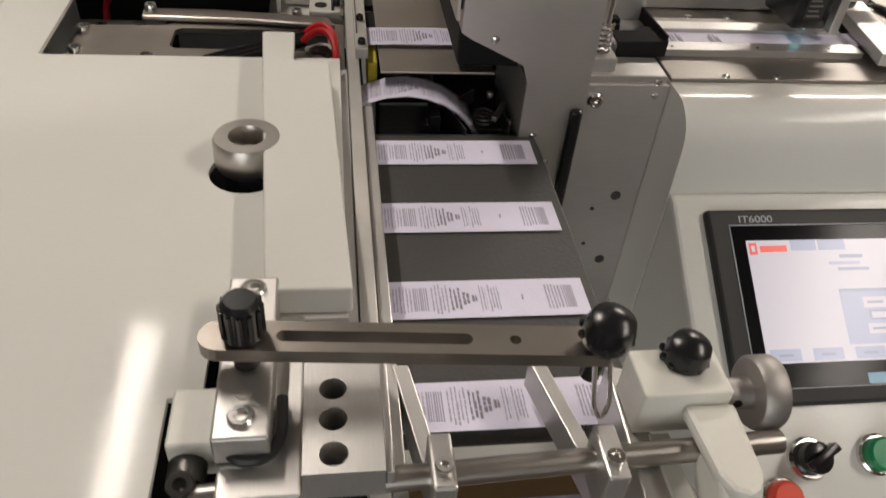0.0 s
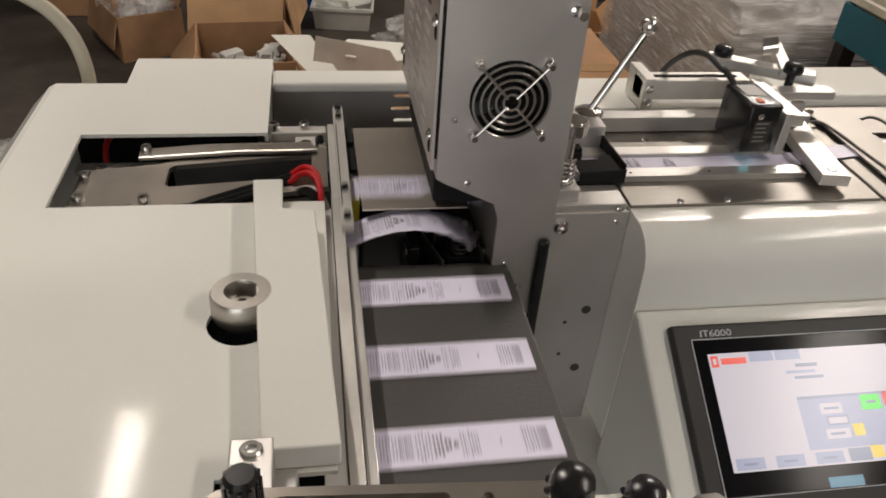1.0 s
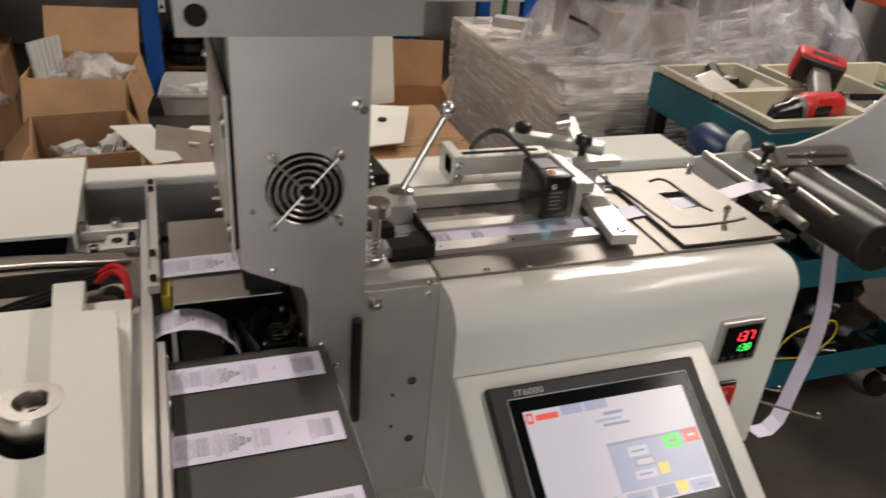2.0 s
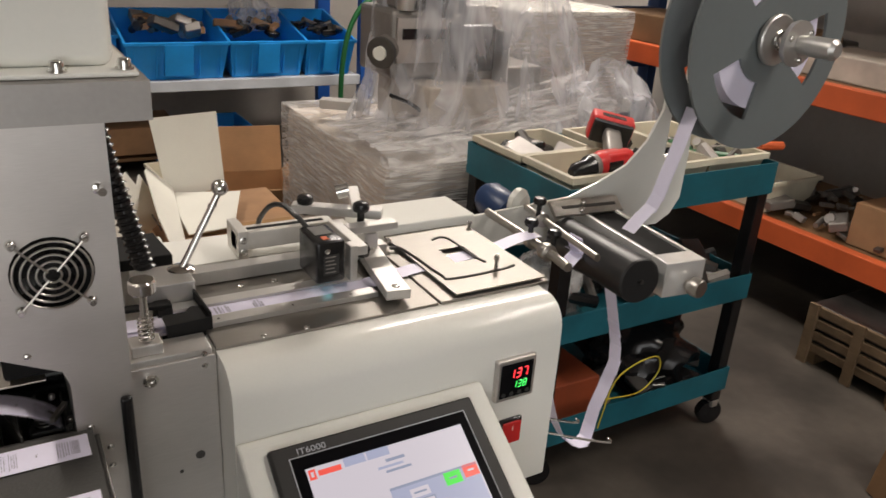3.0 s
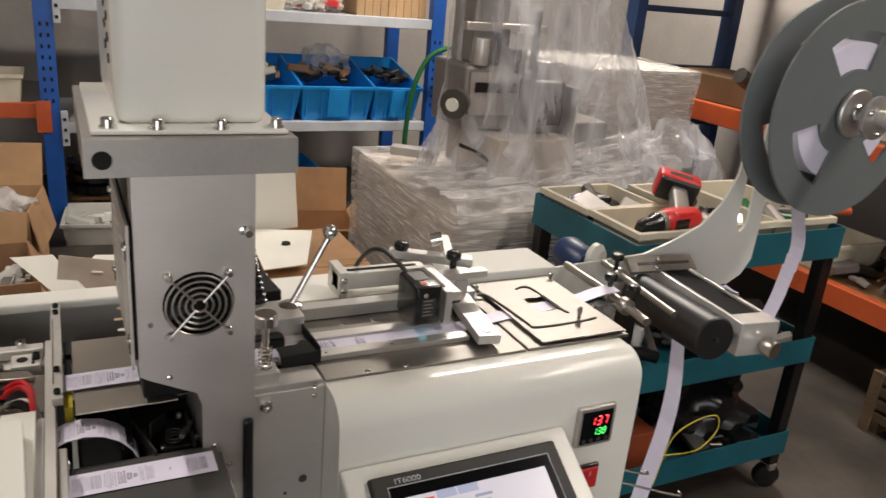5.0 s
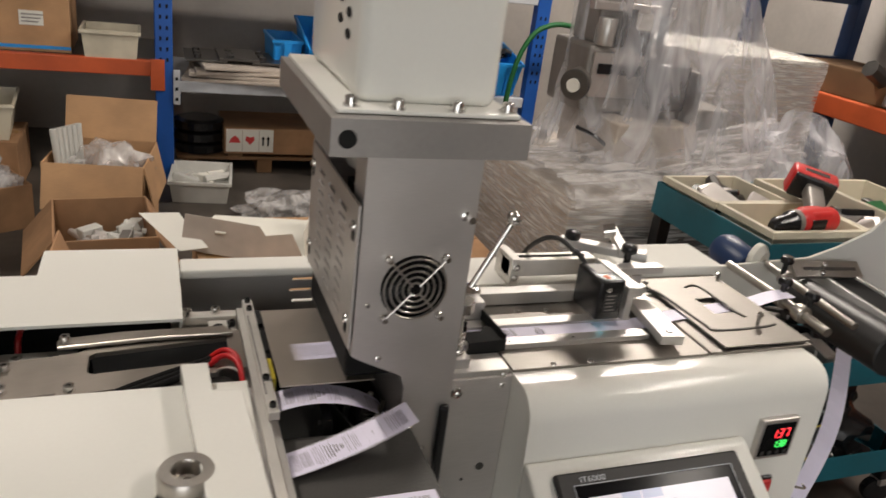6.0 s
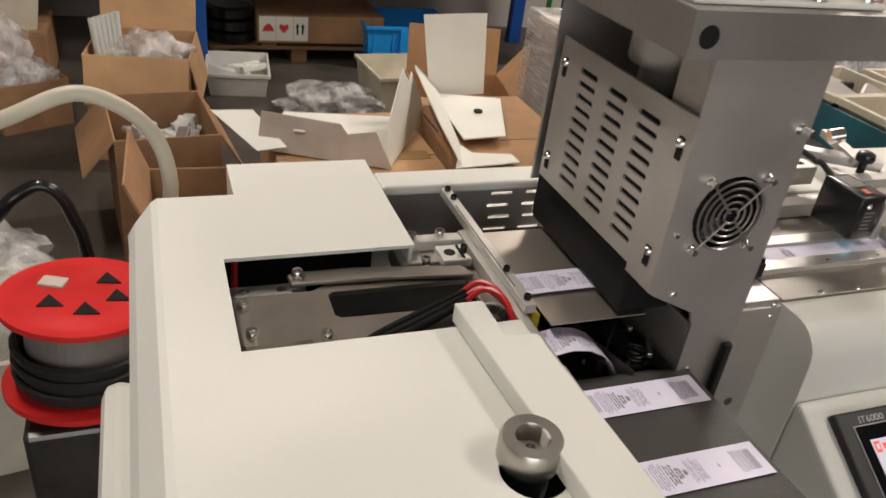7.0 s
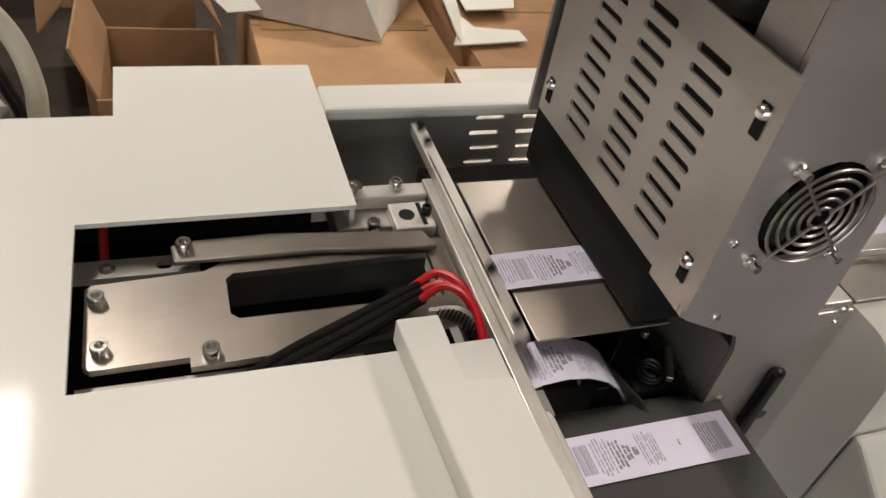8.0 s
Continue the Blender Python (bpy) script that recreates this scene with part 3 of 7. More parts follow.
def rail_and_plate():
    bm = B()
    box(bm, 0.0135, 0.0215, 0.20, 0.672, 0.970, 0.9915, 0.0006)
    r = part("fold_rail", bm, RAILMETAL, machine)
    pusher = part("pusher_rail", box(B(), 0.0190, 0.0278, 0.545, 0.735, 0.9925, 1.000, 0.0006), RAILMETAL, machine, "sliding satin steel pusher rail")
    part("front_strip", box(B(), 0.0225, 0.0285, 0.19, 0.495, 0.95, 0.984, 0.0006), ALU, r)
    part("side_deck", box(B(), 0.0015, 0.0130, 0.285, 0.535, 0.955, 0.990, 0.0006), BRIGHT, r)
    for y in (0.729, 0.713, 0.592, 0.553):
        part("screw", (lambda b: (screw(b, (0.0235, y, 1.000), (0, 0, 1), 0.0027, 0.004), b)[1])(B()), BLACK, pusher, smooth=True)
    part("groove", box(B(), 0.0203, 0.0212, 0.57, 0.70, 0.9998, 1.0004), DARKSTEEL, pusher)
    for y, z in ((0.495, 0.968), (0.447, 0.966), (0.418, 0.966)):
        part("screw", (lambda b: (dome(b, (0.0285, y, z), (1, 0, 0), 0.0035), b)[1])(B()), CHROME, r)
    part("warning_tag", box(B(), 0.0278, 0.0345, 0.548, 0.582, 0.965, 0.988, 0.001), YELLOW, r, "yellow warning sticker")
    bm = B()
    box(bm, 0.036, 0.116, 0.533, 0.668, 0.988, 0.9895, 0.0004)
    part("feed_plate", bm, PLATE, machine, "thin polished steel feed plate")
    bm = B()
    box(bm, -0.035, 0.25, 0.742, 0.775, 0.990, 1.0, 0.003)
    part("back_beam", bm, CREAM, machine)
    # cream panel added behind the vents, catching lamp light so the slots look bright
    part("slot_bright_panel", box(B(), -0.035, 0.25, 0.80, 0.83, 0.70, 0.93, 0.003), CREAM, machine)
    holes, xs, zs = [], [-0.04], [0.85]
    for c in (0.091, 0.129, 0.167):
        xs += [c - 0.0155, c + 0.0155]
    xs += [0.24]
    for k in range(6):
        zs += [0.9205 + 0.0131 * k]
    zs += [0.989]
    for i in (1, 3, 5):
        for j in range(1, 6):
            holes.append((i, j, (xs[i] + xs[i + 1]) / 2 + 0.003 * (j % 2), (zs[j] + zs[j + 1]) / 2, 0.0120, 0.0017))
    bm = grid_plate(B(), xs, zs, lambda i, j: True, 0.757, 0.760, holes, "xz")
    part("vented_back_panel", bm, STEEL, machine, "grey steel panel with rows of vent slots")
    # mechanism below the feed plate
    bm = B()
    box(bm, 0.035, 0.135, 0.560, 0.74, 0.905, 0.95, 0.003)
    box(bm, 0.098, 0.126, 0.515, 0.56, 0.915, 0.955, 0.003)
    box(bm, 0.070, 0.078, 0.515, 0.60, 0.91, 0.965, 0.001)
    cyl(bm, (0.03, 0.60, 0.955), (0.14, 0.60, 0.955), 0.008)
    d = part("feed_mechanism", bm, BLACK, machine)
    bm = B()
    tube(bm, [(0.111 + 0.0068 * math.cos(a), 0.525 + 0.0068 * math.sin(a), 0.948 + 0.0005 * a) for a in [0.5 * i for i in range(60)]], 0.0010, 6, 1)
    part("coil_spring", bm, DARKSTEEL, d)
    part("spring_seat", cyl(B(), (0.111, 0.525, 0.925), (0.111, 0.525, 0.951), 0.0095, seg=20, bev=0.001), DARKSTEEL, d, smooth=True)
    # dark side plates of the folding box
    for pts, z0, z1 in (([(0.079, 0.554), (0.0805, 0.554), (0.0945, 0.502), (0.093, 0.502)], 0.925, 0.962), ([(0.1055, 0.552), (0.107, 0.552), (0.0935, 0.538), (0.092, 0.538)], 0.92, 0.966), ([(0.124, 0.556), (0.1255, 0.556), (0.1255, 0.505), (0.124, 0.505)], 0.915, 0.962)):
        part("side_plate", prism(B(), pts, z0, z1, "xy"), DARKSTEEL, d)
    for x, y, z in ((0.072, 0.5305, 0.950), (0.082, 0.511, 0.946), (0.118, 0.548, 0.962), (0.128, 0.520, 0.955)):
        part("screw", (lambda b: (screw(b, (x, y, z), (0, 0, 1), 0.0026, 0.004), b)[1])(B()), KNOBSTEEL, d, smooth=True)
    part("pivot_arm", box(B(), -0.002, 0.002, -0.012, 0.012, -0.002, 0.002, 0.0006, m=pose(0.121, 0.525, 0.963, 0, 0, -28)), KNOBSTEEL, d)
    bm = B()
    for y0, y1 in ((0.640, 0.668), (0.592, 0.628)):
        box(bm, 0.0292, 0.0352, y0, y1, 0.9862, 0.9902)
    part("plate_slot", bm, BLACKMATT, machine)
    return pusher


pusher_rail = rail_and_plate()


def conveyor():
    bm = B()
    pts = []
    r = 0.020
    for i in range(13):
        a = math.pi / 2 - math.pi * i / 12
        pts.append((0.497 + r * math.cos(a), 0.938 + r * math.sin(a)))
    for i in range(13):
        a = -math.pi / 2 - math.pi * i / 12
        pts.append((0.285 + r * math.cos(a), 0.938 + r * math.sin(a)))
    prism(bm, pts, 0.030, 0.142, "yz")
    c = part("conveyor_belt", bm, RUBBER, machine, "dark grey rubber conveyor belt", smooth=True)
    bm = B()
    box(bm, 0.0305, 0.1385, 0.19, 0.262, 0.915, 0.919, 0.001)
    box(bm, 0.030, 0.1385, 0.188, 0.191, 0.915, 0.95, 0.001)
    part("catch_tray", bm, CHUTE, machine, "pale brown catch tray for cut labels")
    part("belt_side", box(B(), 0.1425, 0.146, 0.27, 0.50, 0.91, 0.952, 0.001), DARKSTEEL, c)


conveyor()


def column():
    bm = B()
    grid_plate(bm, [0.084, 0.098, 0.162, 0.174], [1.034, 1.060, 1.124, 1.198], lambda i, j: True, 0.500, 0.503, [(1, 1, 0.130, 1.092, 0.0275, 0.0275)], "xz")
    prism(bm, [(0.084, 1.034), (0.090, 1.030), (0.127, 1.012), (0.131, 1.000), (0.131, 0.80), (0.174, 0.80), (0.174, 1.034)], 0.500, 0.503, "xz")
    col = part("column", bm, STEEL, machine, "brushed steel press column")
    part("side_panel", box(B(), 0.171, 0.174, 0.5035, 0.69, 0.985, 1.198), STEEL, col)
    part("back_panel", box(B(), 0.084, 0.1705, 0.687, 0.690, 1.03, 1.198), STEEL, col)
    part("corner_strip", box(B(), 0.084, 0.092, 0.5035, 0.53, 1.034, 1.198), STEEL, col)
    part("lower_web", box(B(), 0.131, 0.134, 0.5035, 0.60, 0.85, 1.0), STEEL, col)
    # black block behind the fan, painted as the dark inside of the column
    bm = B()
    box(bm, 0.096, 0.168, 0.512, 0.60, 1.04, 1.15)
    part("column_shade_core", bm, BLACKMATT, col)
    # head coloured black to stand in for the shaded gap under the louvres
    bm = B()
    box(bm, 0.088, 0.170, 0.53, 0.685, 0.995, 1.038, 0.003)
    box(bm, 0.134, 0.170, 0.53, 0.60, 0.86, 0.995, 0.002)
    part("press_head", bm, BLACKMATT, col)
    bm = B()
    cyl(bm, (0.130, 0.585, 1.165), (0.130, 0.585, 1.198), 0.040, seg=36, bev=0.002)
    cyl(bm, (0.130, 0.585, 1.15), (0.130, 0.585, 1.165), 0.030, seg=36)
    part("actuator", bm, ALU, col, smooth=True)
    # fan
    bm = B()
    for r in (0.0255, 0.0205, 0.0155, 0.0105, 0.0055):
        tube(bm, [(0.130 + r * math.cos(a), 0.4965, 1.092 + r * math.sin(a)) for a in [2 * math.pi * i / 32 for i in range(32)]], 0.0009, 6, 1, closed=True)
    for sx, sz in ((1, 1), (-1, 1), (1, -1), (-1, -1)):
        tube(bm, [(0.130 + sx * 0.003, 0.4955, 1.092 + sz * 0.003), (0.130 + sx * 0.0225, 0.4955, 1.092 + sz * 0.0245)], 0.0009, 6, 1)
    part("fan_grille", bm, KNOBSTEEL, col, "chromed wire fan guard", smooth=True)
    bm = B()
    cyl(bm, (0.130, 0.510, 1.092), (0.130, 0.513, 1.092), 0.0095)
    part("fan_hub", bm, BLACK, col)
    for i in range(7):
        m = Matrix.Translation((0.130, 0.511, 1.092)) @ pose(0, 0, 0, 0, 360 / 7 * i, 0) @ pose(0.017, 0, 0, 30, 0, 0)
        part("fan_blade", box(B(), -0.009, 0.009, -0.0005, 0.0005, -0.006, 0.006, m=m), BLACK, col)
    for x, z in ((0.107, 1.117), (0.153, 1.117), (0.107, 1.067), (0.153, 1.067)):
        bm = B()
        dome(bm, (x, 0.500, z), (0, -1, 0), 0.0038, 0.003)
        cyl(bm, (x, 0.5, z), (x, 0.493, z), 0.0022, seg=10)
        part("screw", bm, CHROME, col, smooth=True)
    for x, z, r in ((0.0935, 1.078, 0.0025), (0.106, 1.030, 0.003), (0.165, 1.151, 0.0042), (0.141, 0.959, 0.0028), (0.153, 0.937, 0.0028), (0.153, 0.919, 0.0028)):
        part("screw", (lambda b: (dome(b, (x, 0.500, z), (0, -1, 0), r), b)[1])(B()), CHROME, col, smooth=True)
    part("hinge_stop", cyl(B(), (0.167, 0.500, 1.151), (0.167, 0.490, 1.151), 0.003, seg=12), CHROME, col)
    bm = box(B(), 0.1635, 0.1725, 0.4935, 0.4998, 0.878, 0.982, 0.003, 3)
    part("rubber_strip", bm, BLACK, col, "black rubber strip")
    # louvred side cover
    ys, zs, holes = [0.493], [1.045], []
    for c in (0.540, 0.581, 0.622):
        ys += [c - 0.0165, c + 0.0165]
    ys += [0.667]
    for k in range(11):
        zs += [1.0542 + 0.0096 * k]
    zs += [1.162]
    for i in (1, 3, 5):
        for j in range(1, 11):
            holes.append((i, j, (ys[i] + ys[i + 1]) / 2, (zs[j] + zs[j + 1]) / 2, 0.0125, 0.0022))
    bm = grid_plate(B(), ys, zs, lambda i, j: True, 0.0785, 0.0805, holes, "yz")
    lv = part("louvred_cover", bm, STEEL, col, "brushed steel cover with rows of slots")
    for y, z in ((0.503, 1.143), (0.505, 1.065), (0.658, 1.143), (0.658, 1.065)):
        bm = box(B(), 0.0778, 0.0786, y - 0.003, y + 0.003, z - 0.011, z + 0.004, 0.0003)
        part("slot", bm, BLACKMATT, lv)
        part("screw", (lambda b: (dome(b, (0.0785, y, z), (-1, 0, 0), 0.0036, 0.003), b)[1])(B()), CHROME, lv, smooth=True)
    # black sheet added behind the slots, shade of the inside as colour
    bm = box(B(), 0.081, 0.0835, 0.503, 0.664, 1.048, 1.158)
    part("louvre_shade_sheet", bm, BLACKMATT, lv)
    # top plate
    bm = grid_plate(B(), [0.054, 0.056, 0.076, 0.204], [1.199, 1.2015, 1.2215, 1.226], lambda i, j: True, 0.490, 0.494, [(1, 1, 0.066, 1.2115, 0.0068, 0.0068)], "xz")
    box(bm, 0.054, 0.204, 0.494, 0.720, 1.199, 1.226, 0.0)
    top = part("top_plate", bm, CASTALU, machine, "thick dull aluminium top plate")
    # black plug gives the bore its shade by colour
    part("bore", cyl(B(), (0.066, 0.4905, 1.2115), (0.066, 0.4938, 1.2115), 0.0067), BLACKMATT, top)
    bm = B()
    box(bm, 0.060, 0.200, 0.502, 0.716, 1.2262, 1.230, 0.0018)
    box(bm, 0.078, 0.188, 0.522, 0.705, 1.229, 1.56, 0.010, 4)
    tw = part("drive_cover", bm, CREAM, machine, "tall cream sheet-metal drive cover", smooth=True)
    for i in range(9):
        for j in range(2):
            # slots are flat black shapes, their inner shade painted on
            bm = prism(B(), [(0.561 + 0.027 * j + 0.0075 * math.cos(a), 1.272 + 0.0155 * i + 0.008 * j + 0.0038 * math.sin(a)) for a in [math.pi * q / 6 for q in range(12)]], 0.0772, 0.0779, "yz")
            part("vent_slot", bm, BLACKMATT, tw)
    for x, y in ((0.072, 0.512), (0.105, 0.508), (0.150, 0.508), (0.192, 0.512), (0.196, 0.70)):
        bm = B()
        cyl(bm, (x, y, 1.230), (x, y, 1.2315), 0.0062, seg=16)
        screw(bm, (x, y, 1.2315), (0, 0, 1), 0.0045, 0.006)
        part("screw", bm, CHROME, tw, smooth=True)
    # plate beside the column
    bm = box(B(), 0.1745, 0.246, 0.528, 0.534, 0.75, 0.984, 0.001)
    sp = part("bearing_plate", bm, STEEL, machine)
    bm = B()
    lathe(bm, [(0.0062, 0), (0.0062, 0.003), (0.0045, 0.0045), (0.0038, 0.0045), (0.0032, 0.001), (0, 0.001)], (0.191, 0.528, 0.972), (0, -1, 0), 20)
    part("bolt", bm, CHROME, sp, smooth=True)
    for x, z, r in ((0.227, 0.885, 0.0042), (0.228, 0.817, 0.0042), (0.210, 0.872, 0.0018), (0.210, 0.835, 0.0018)):
        part("hole", cyl(B(), (x, 0.5276, z), (x, 0.531, z), r), DARKSTEEL, sp)
    for x, z in ((0.236, 0.975), (0.236, 0.986)):
        part("screw", (lambda b: (dome(b, (x, 0.528, z), (0, -1, 0), 0.003), b)[1])(B()), CHROME, sp)
    # spring-loaded thumb screw and black boots
    bm = B()
    box(bm, 0.176, 0.243, 0.530, 0.560, 0.984, 0.990, 0.001)
    box(bm, 0.180, 0.205, 0.536, 0.556, 0.990, 1.000, 0.001)
    part("clamp_foot", bm, ALU, machine)
    bm = B()
    lathe(bm, [(0.0095, 0.049), (0.0108, 0.0505), (0.0108, 0.059), (0.0095, 0.0608), (0, 0.0608)], (0.194, 0.546, 0.995), seg=30)
    cyl(bm, (0.194, 0.546, 0.99), (0.194, 0.546, 1.045), 0.0035)
    th = part("thumb_screw", bm, CHROME, machine, smooth=True)
    bm = B()
    tube(bm, [(0.194 + 0.0058 * math.cos(a), 0.546 + 0.0058 * math.sin(a), 0.999 + 0.00062 * a) for a in [0.5 * i for i in range(76)]], 0.001, 6, 1)
    part("coil_spring", bm, CHROME, th)
    bm = B()
    prism(bm, [(0.213, 0.562), (0.253, 0.565), (0.253, 0.5665), (0.213, 0.5635)], 0.978, 1.0005, "xy")
    prism(bm, [(0.2515, 0.567), (0.253, 0.567), (0.250, 0.630), (0.2485, 0.630)], 0.978, 1.004, "xy")
    prism(bm, [(0.213, 0.628), (0.250, 0.6305), (0.250, 0.632), (0.213, 0.6295)], 0.978, 1.006, "xy")
    box(bm, 0.213, 0.250, 0.565, 0.629, 0.976, 0.978)
    prism(bm, [(0.213, 0.5640), (0.2512, 0.5668), (0.2505, 0.590), (0.240, 0.592), (0.234, 0.584), (0.213, 0.583)], 0.9990, 1.0004, "xy")
    prism(bm, [(0.176, 0.604), (0.226, 0.600), (0.226, 0.610), (0.176, 0.614)], 0.998, 1.0015, "xy", 0.0006)
    box(bm, 0.213, 0.226, 0.598, 0.628, 0.978, 0.998, 0.0006)
    part("black_boot", bm, BLACKMATT, machine, "black sheet-metal guard")
    bm = B()
    prism(bm, [(0.196, 0.69), (0.246, 0.69), (0.240, 0.755), (0.196, 0.755)], 1.000, 1.012, "xy", 0.001)
    part("black_boot", bm, BLACKMATT, machine, "black sheet-metal guard")
    bm = B()
    HOSE = [(0.216, 0.668, 1.005), (0.207, 0.676, 1.05), (0.196, 0.684, 1.10), (0.187, 0.689, 1.15), (0.180, 0.692, 1.20)]
    tube(bm, HOSE, 0.0092, 12)
    h = part("corrugated_hose", bm, BLACK, machine, "black corrugated cable hose", smooth=True)
    run = smooth_path(HOSE, 7)
    for a, b in zip(run, run[1:]):
        part("ring", lathe(B(), [(0.0090, -0.0022), (0.0115, 0), (0.0090, 0.0022)], a, b - a, seg=14), BLACK, h, smooth=True)


column()


def hood():
    """Right half: hood, table and control console."""
    bm = B()
    prof = [(0.535, 0.985), (0.518, 0.985)]
    for i in range(9):
        a = math.pi / 2 * i / 8
        prof.append((0.512 - 0.028 * math.sin(a), 0.956 + 0.029 * math.cos(a)))
    prof += [(0.483, 0.93), (0.483, 0.772), (0.535, 0.772)]
    prism(bm, prof, 0.2465, 0.590, "yz")
    hd = part("right_hood", bm, CREAM, machine, smooth=True)
    bm = B()
    prism(bm, [(0.482, 0.921), (0.474, 0.919), (0.465, 0.913), (0.28, 0.7965), (0.275, 0.785), (0.275, 0.62), (0.482, 0.62)], 0.2462, 0.490, "yz", 0.003)
    con = part("control_console", bm, CREAM, machine)
    bm = B()
    box(bm, 0.246, 0.590, 0.536, 0.775, 0.90, 0.9845, 0.002)
    part("table_body", bm, CREAM, machine)
    bm = B()
    box(bm, 0.2465, 0.4670, 0.5305, 0.702, 0.985, 0.9880, 0.0008)
    tb = part("table_plate", bm, STEELX, machine)
    for x, y in ((0.290, 0.5345), (0.330, 0.5345), (0.300, 0.640), (0.335, 0.640), (0.30, 0.690), (0.44, 0.690)):
        part("screw", (lambda b: (dome(b, (x, y, 0.988), (0, 0, 1), 0.0032), b)[1])(B()), CHROME, tb, smooth=True)
    part("under_plate", box(B(), 0.4695, 0.603, 0.5305, 0.702, 0.985, 0.9885, 0.0008), STEELX, machine)
    bm = grid_plate(B(), [0.488, 0.528, 0.560, 0.600], [0.533, 0.602, 0.640, 0.700], lambda i, j: (i, j) != (1, 1), 0.9912, 0.9926)
    lid = part("tape_lid", bm, STEELX, machine, "thin steel tape lid with a window")
    bm = B()
    tube(bm, [(0.478, 0.665, 0.9926), (0.490, 0.655, 0.9926), (0.496, 0.580, 0.9926), (0.502, 0.566, 0.9926), (0.56, 0.566, 0.9926), (0.585, 0.570, 0.9926)], 0.0018, 6)
    part("groove", bm, DARKSTEEL, lid)
    bm = B()
    tube(bm, [(0.535, 0.668, 0.9926), (0.548, 0.672, 0.9926), (0.556, 0.660, 0.9926), (0.556, 0.610, 0.9926), (0.560, 0.59, 0.9926)], 0.0018, 6)
    part("groove", bm, DARKSTEEL, lid)
    for x, y, h in ((0.562, 0.572, 0.016), (0.480, 0.672, 0.009), (0.600, 0.690, 0.008)):
        bm = B()
        lathe(bm, [(0.002, 0), (0.0022, h * 0.6), (0.0035, h * 0.62), (0.0035, h * 0.8), (0.002, h), (0, h)], (x, y, 0.9926), seg=12)
        part("pin", bm, CHROME, lid)
    bm = B()
    box(bm, 0.472, 0.618, 0.706, 0.780, 0.985, 1.002, 0.002)
    box(bm, 0.2465, 0.47, 0.706, 0.780, 0.985, 0.989, 0.001)
    part("rear_flap", bm, CREAM, machine)
    # console fittings lie on the sloping face
    P = Matrix.Translation((0.268, 0.467, 0.9145)) @ Matrix(((1, 0, 0, 0), (0, -0.846, -0.533, 0), (0, -0.533, 0.846, 0), (0, 0, 0, 1)))

    def panel(name, u0, u1, v0, v1, w0, w1, mat, parent, label="", bev=0.0):
        return part(name, box(B(), u0, u1, v0, v1, w0, w1, bev, m=P), mat, parent, label)
    hm = panel("touch_panel", 0.0, 0.2, 0.0, 0.1415, -0.004, 0.006, BEZEL, con, "dark grey touch-screen terminal showing its menu", 0.0025)
    panel("glass", 0.0165, 0.1855, 0.0135, 0.1290, 0.0060, 0.0064, GLASSBLACK, hm)
    for a in ((0.0150, 0.187, 0.0122, 0.0129), (0.0150, 0.187, 0.1297, 0.1304), (0.0150, 0.0157, 0.0122, 0.1304), (0.1863, 0.187, 0.0122, 0.1304)):
        panel("trim_line", *a, 0.0061, 0.0066, SHELFGREY, hm)
    S = 0.0066
    x0, y0, w, h = 0.0255, 0.0245, 0.152, 0.0885

    def ui(u0, u1, v0, v1, mat, lvl=1):
        panel("screen_area", x0 + u0 * w, x0 + u1 * w, y0 + v0 * h, y0 + v1 * h, S + 0.0002 * lvl - 0.00015, S + 0.0002 * lvl, mat, hm)
    ui(0, 1, 0, 1, SCREEN, 1)
    ui(0.01, 0.05, 0.02, 0.12, SCRRED, 2), ui(0.065, 0.20, 0.045, 0.10, SCRRED, 2), ui(0.022, 0.038, 0.045, 0.095, SCREEN, 3)
    ui(0.22, 0.35, 0.0, 0.09, SCRBLUE, 2), ui(0.36, 0.50, 0.0, 0.09, SCRBLUE, 2)
    ui(0.46, 0.58, 0.13, 0.16, SCRGREY, 2), ui(0.40, 0.56, 0.19, 0.215, SCRBLUE, 2), ui(0.44, 0.60, 0.24, 0.265, SCRGREY, 2)
    ui(0.42, 0.99, 0.42, 0.87, SCRBLUE, 2), ui(0.42, 0.99, 0.42, 0.445, SCRGREY, 3)
    ui(0.53, 0.65, 0.49, 0.58, SCREEN, 3), ui(0.55, 0.67, 0.60, 0.68, SCRGREY, 3), ui(0.56, 0.66, 0.615, 0.665, SCREEN, 4), ui(0.53, 0.66, 0.71, 0.79, SCREEN, 3)
    ui(0.55, 0.63, 0.525, 0.545, SCRGREY, 4), ui(0.55, 0.63, 0.74, 0.76, SCRGREY, 4)
    ui(0.68, 0.74, 0.68, 0.78, SCRYEL, 3)
    ui(0.76, 0.87, 0.44, 0.57, SCRGREEN, 3), ui(0.89, 0.99, 0.42, 0.55, SCRRED, 3)
    ui(0.79, 0.84, 0.495, 0.515, SCRGREY, 4), ui(0.92, 0.96, 0.475, 0.495, SCREEN, 4)
    for u in (0.02, 0.23, 0.44, 0.83):
        ui(u, u + 0.15, 0.89, 0.985, SCRBLUE, 2), ui(u + 0.04, u + 0.11, 0.93, 0.95, SCRGREY, 3)
    ui(0.62, 0.74, 0.88, 0.985, SCRGREY, 2), ui(0.745, 0.81, 0.87, 0.97, SCRYEL, 2)
    panel("home_key", 0.098, 0.126, 0.1215, 0.1290, 0.0064, 0.0067, SCRTEAL, hm)
    bm = text_mesh("IT6000", 0.0075, P @ pose(0.023, 0.0105, 0.0061) @ Matrix.Diagonal((1.25, -1, 1, 1)))
    part("lettering", bm, SHELFGREY, hm, "pale printed lettering IT6000")
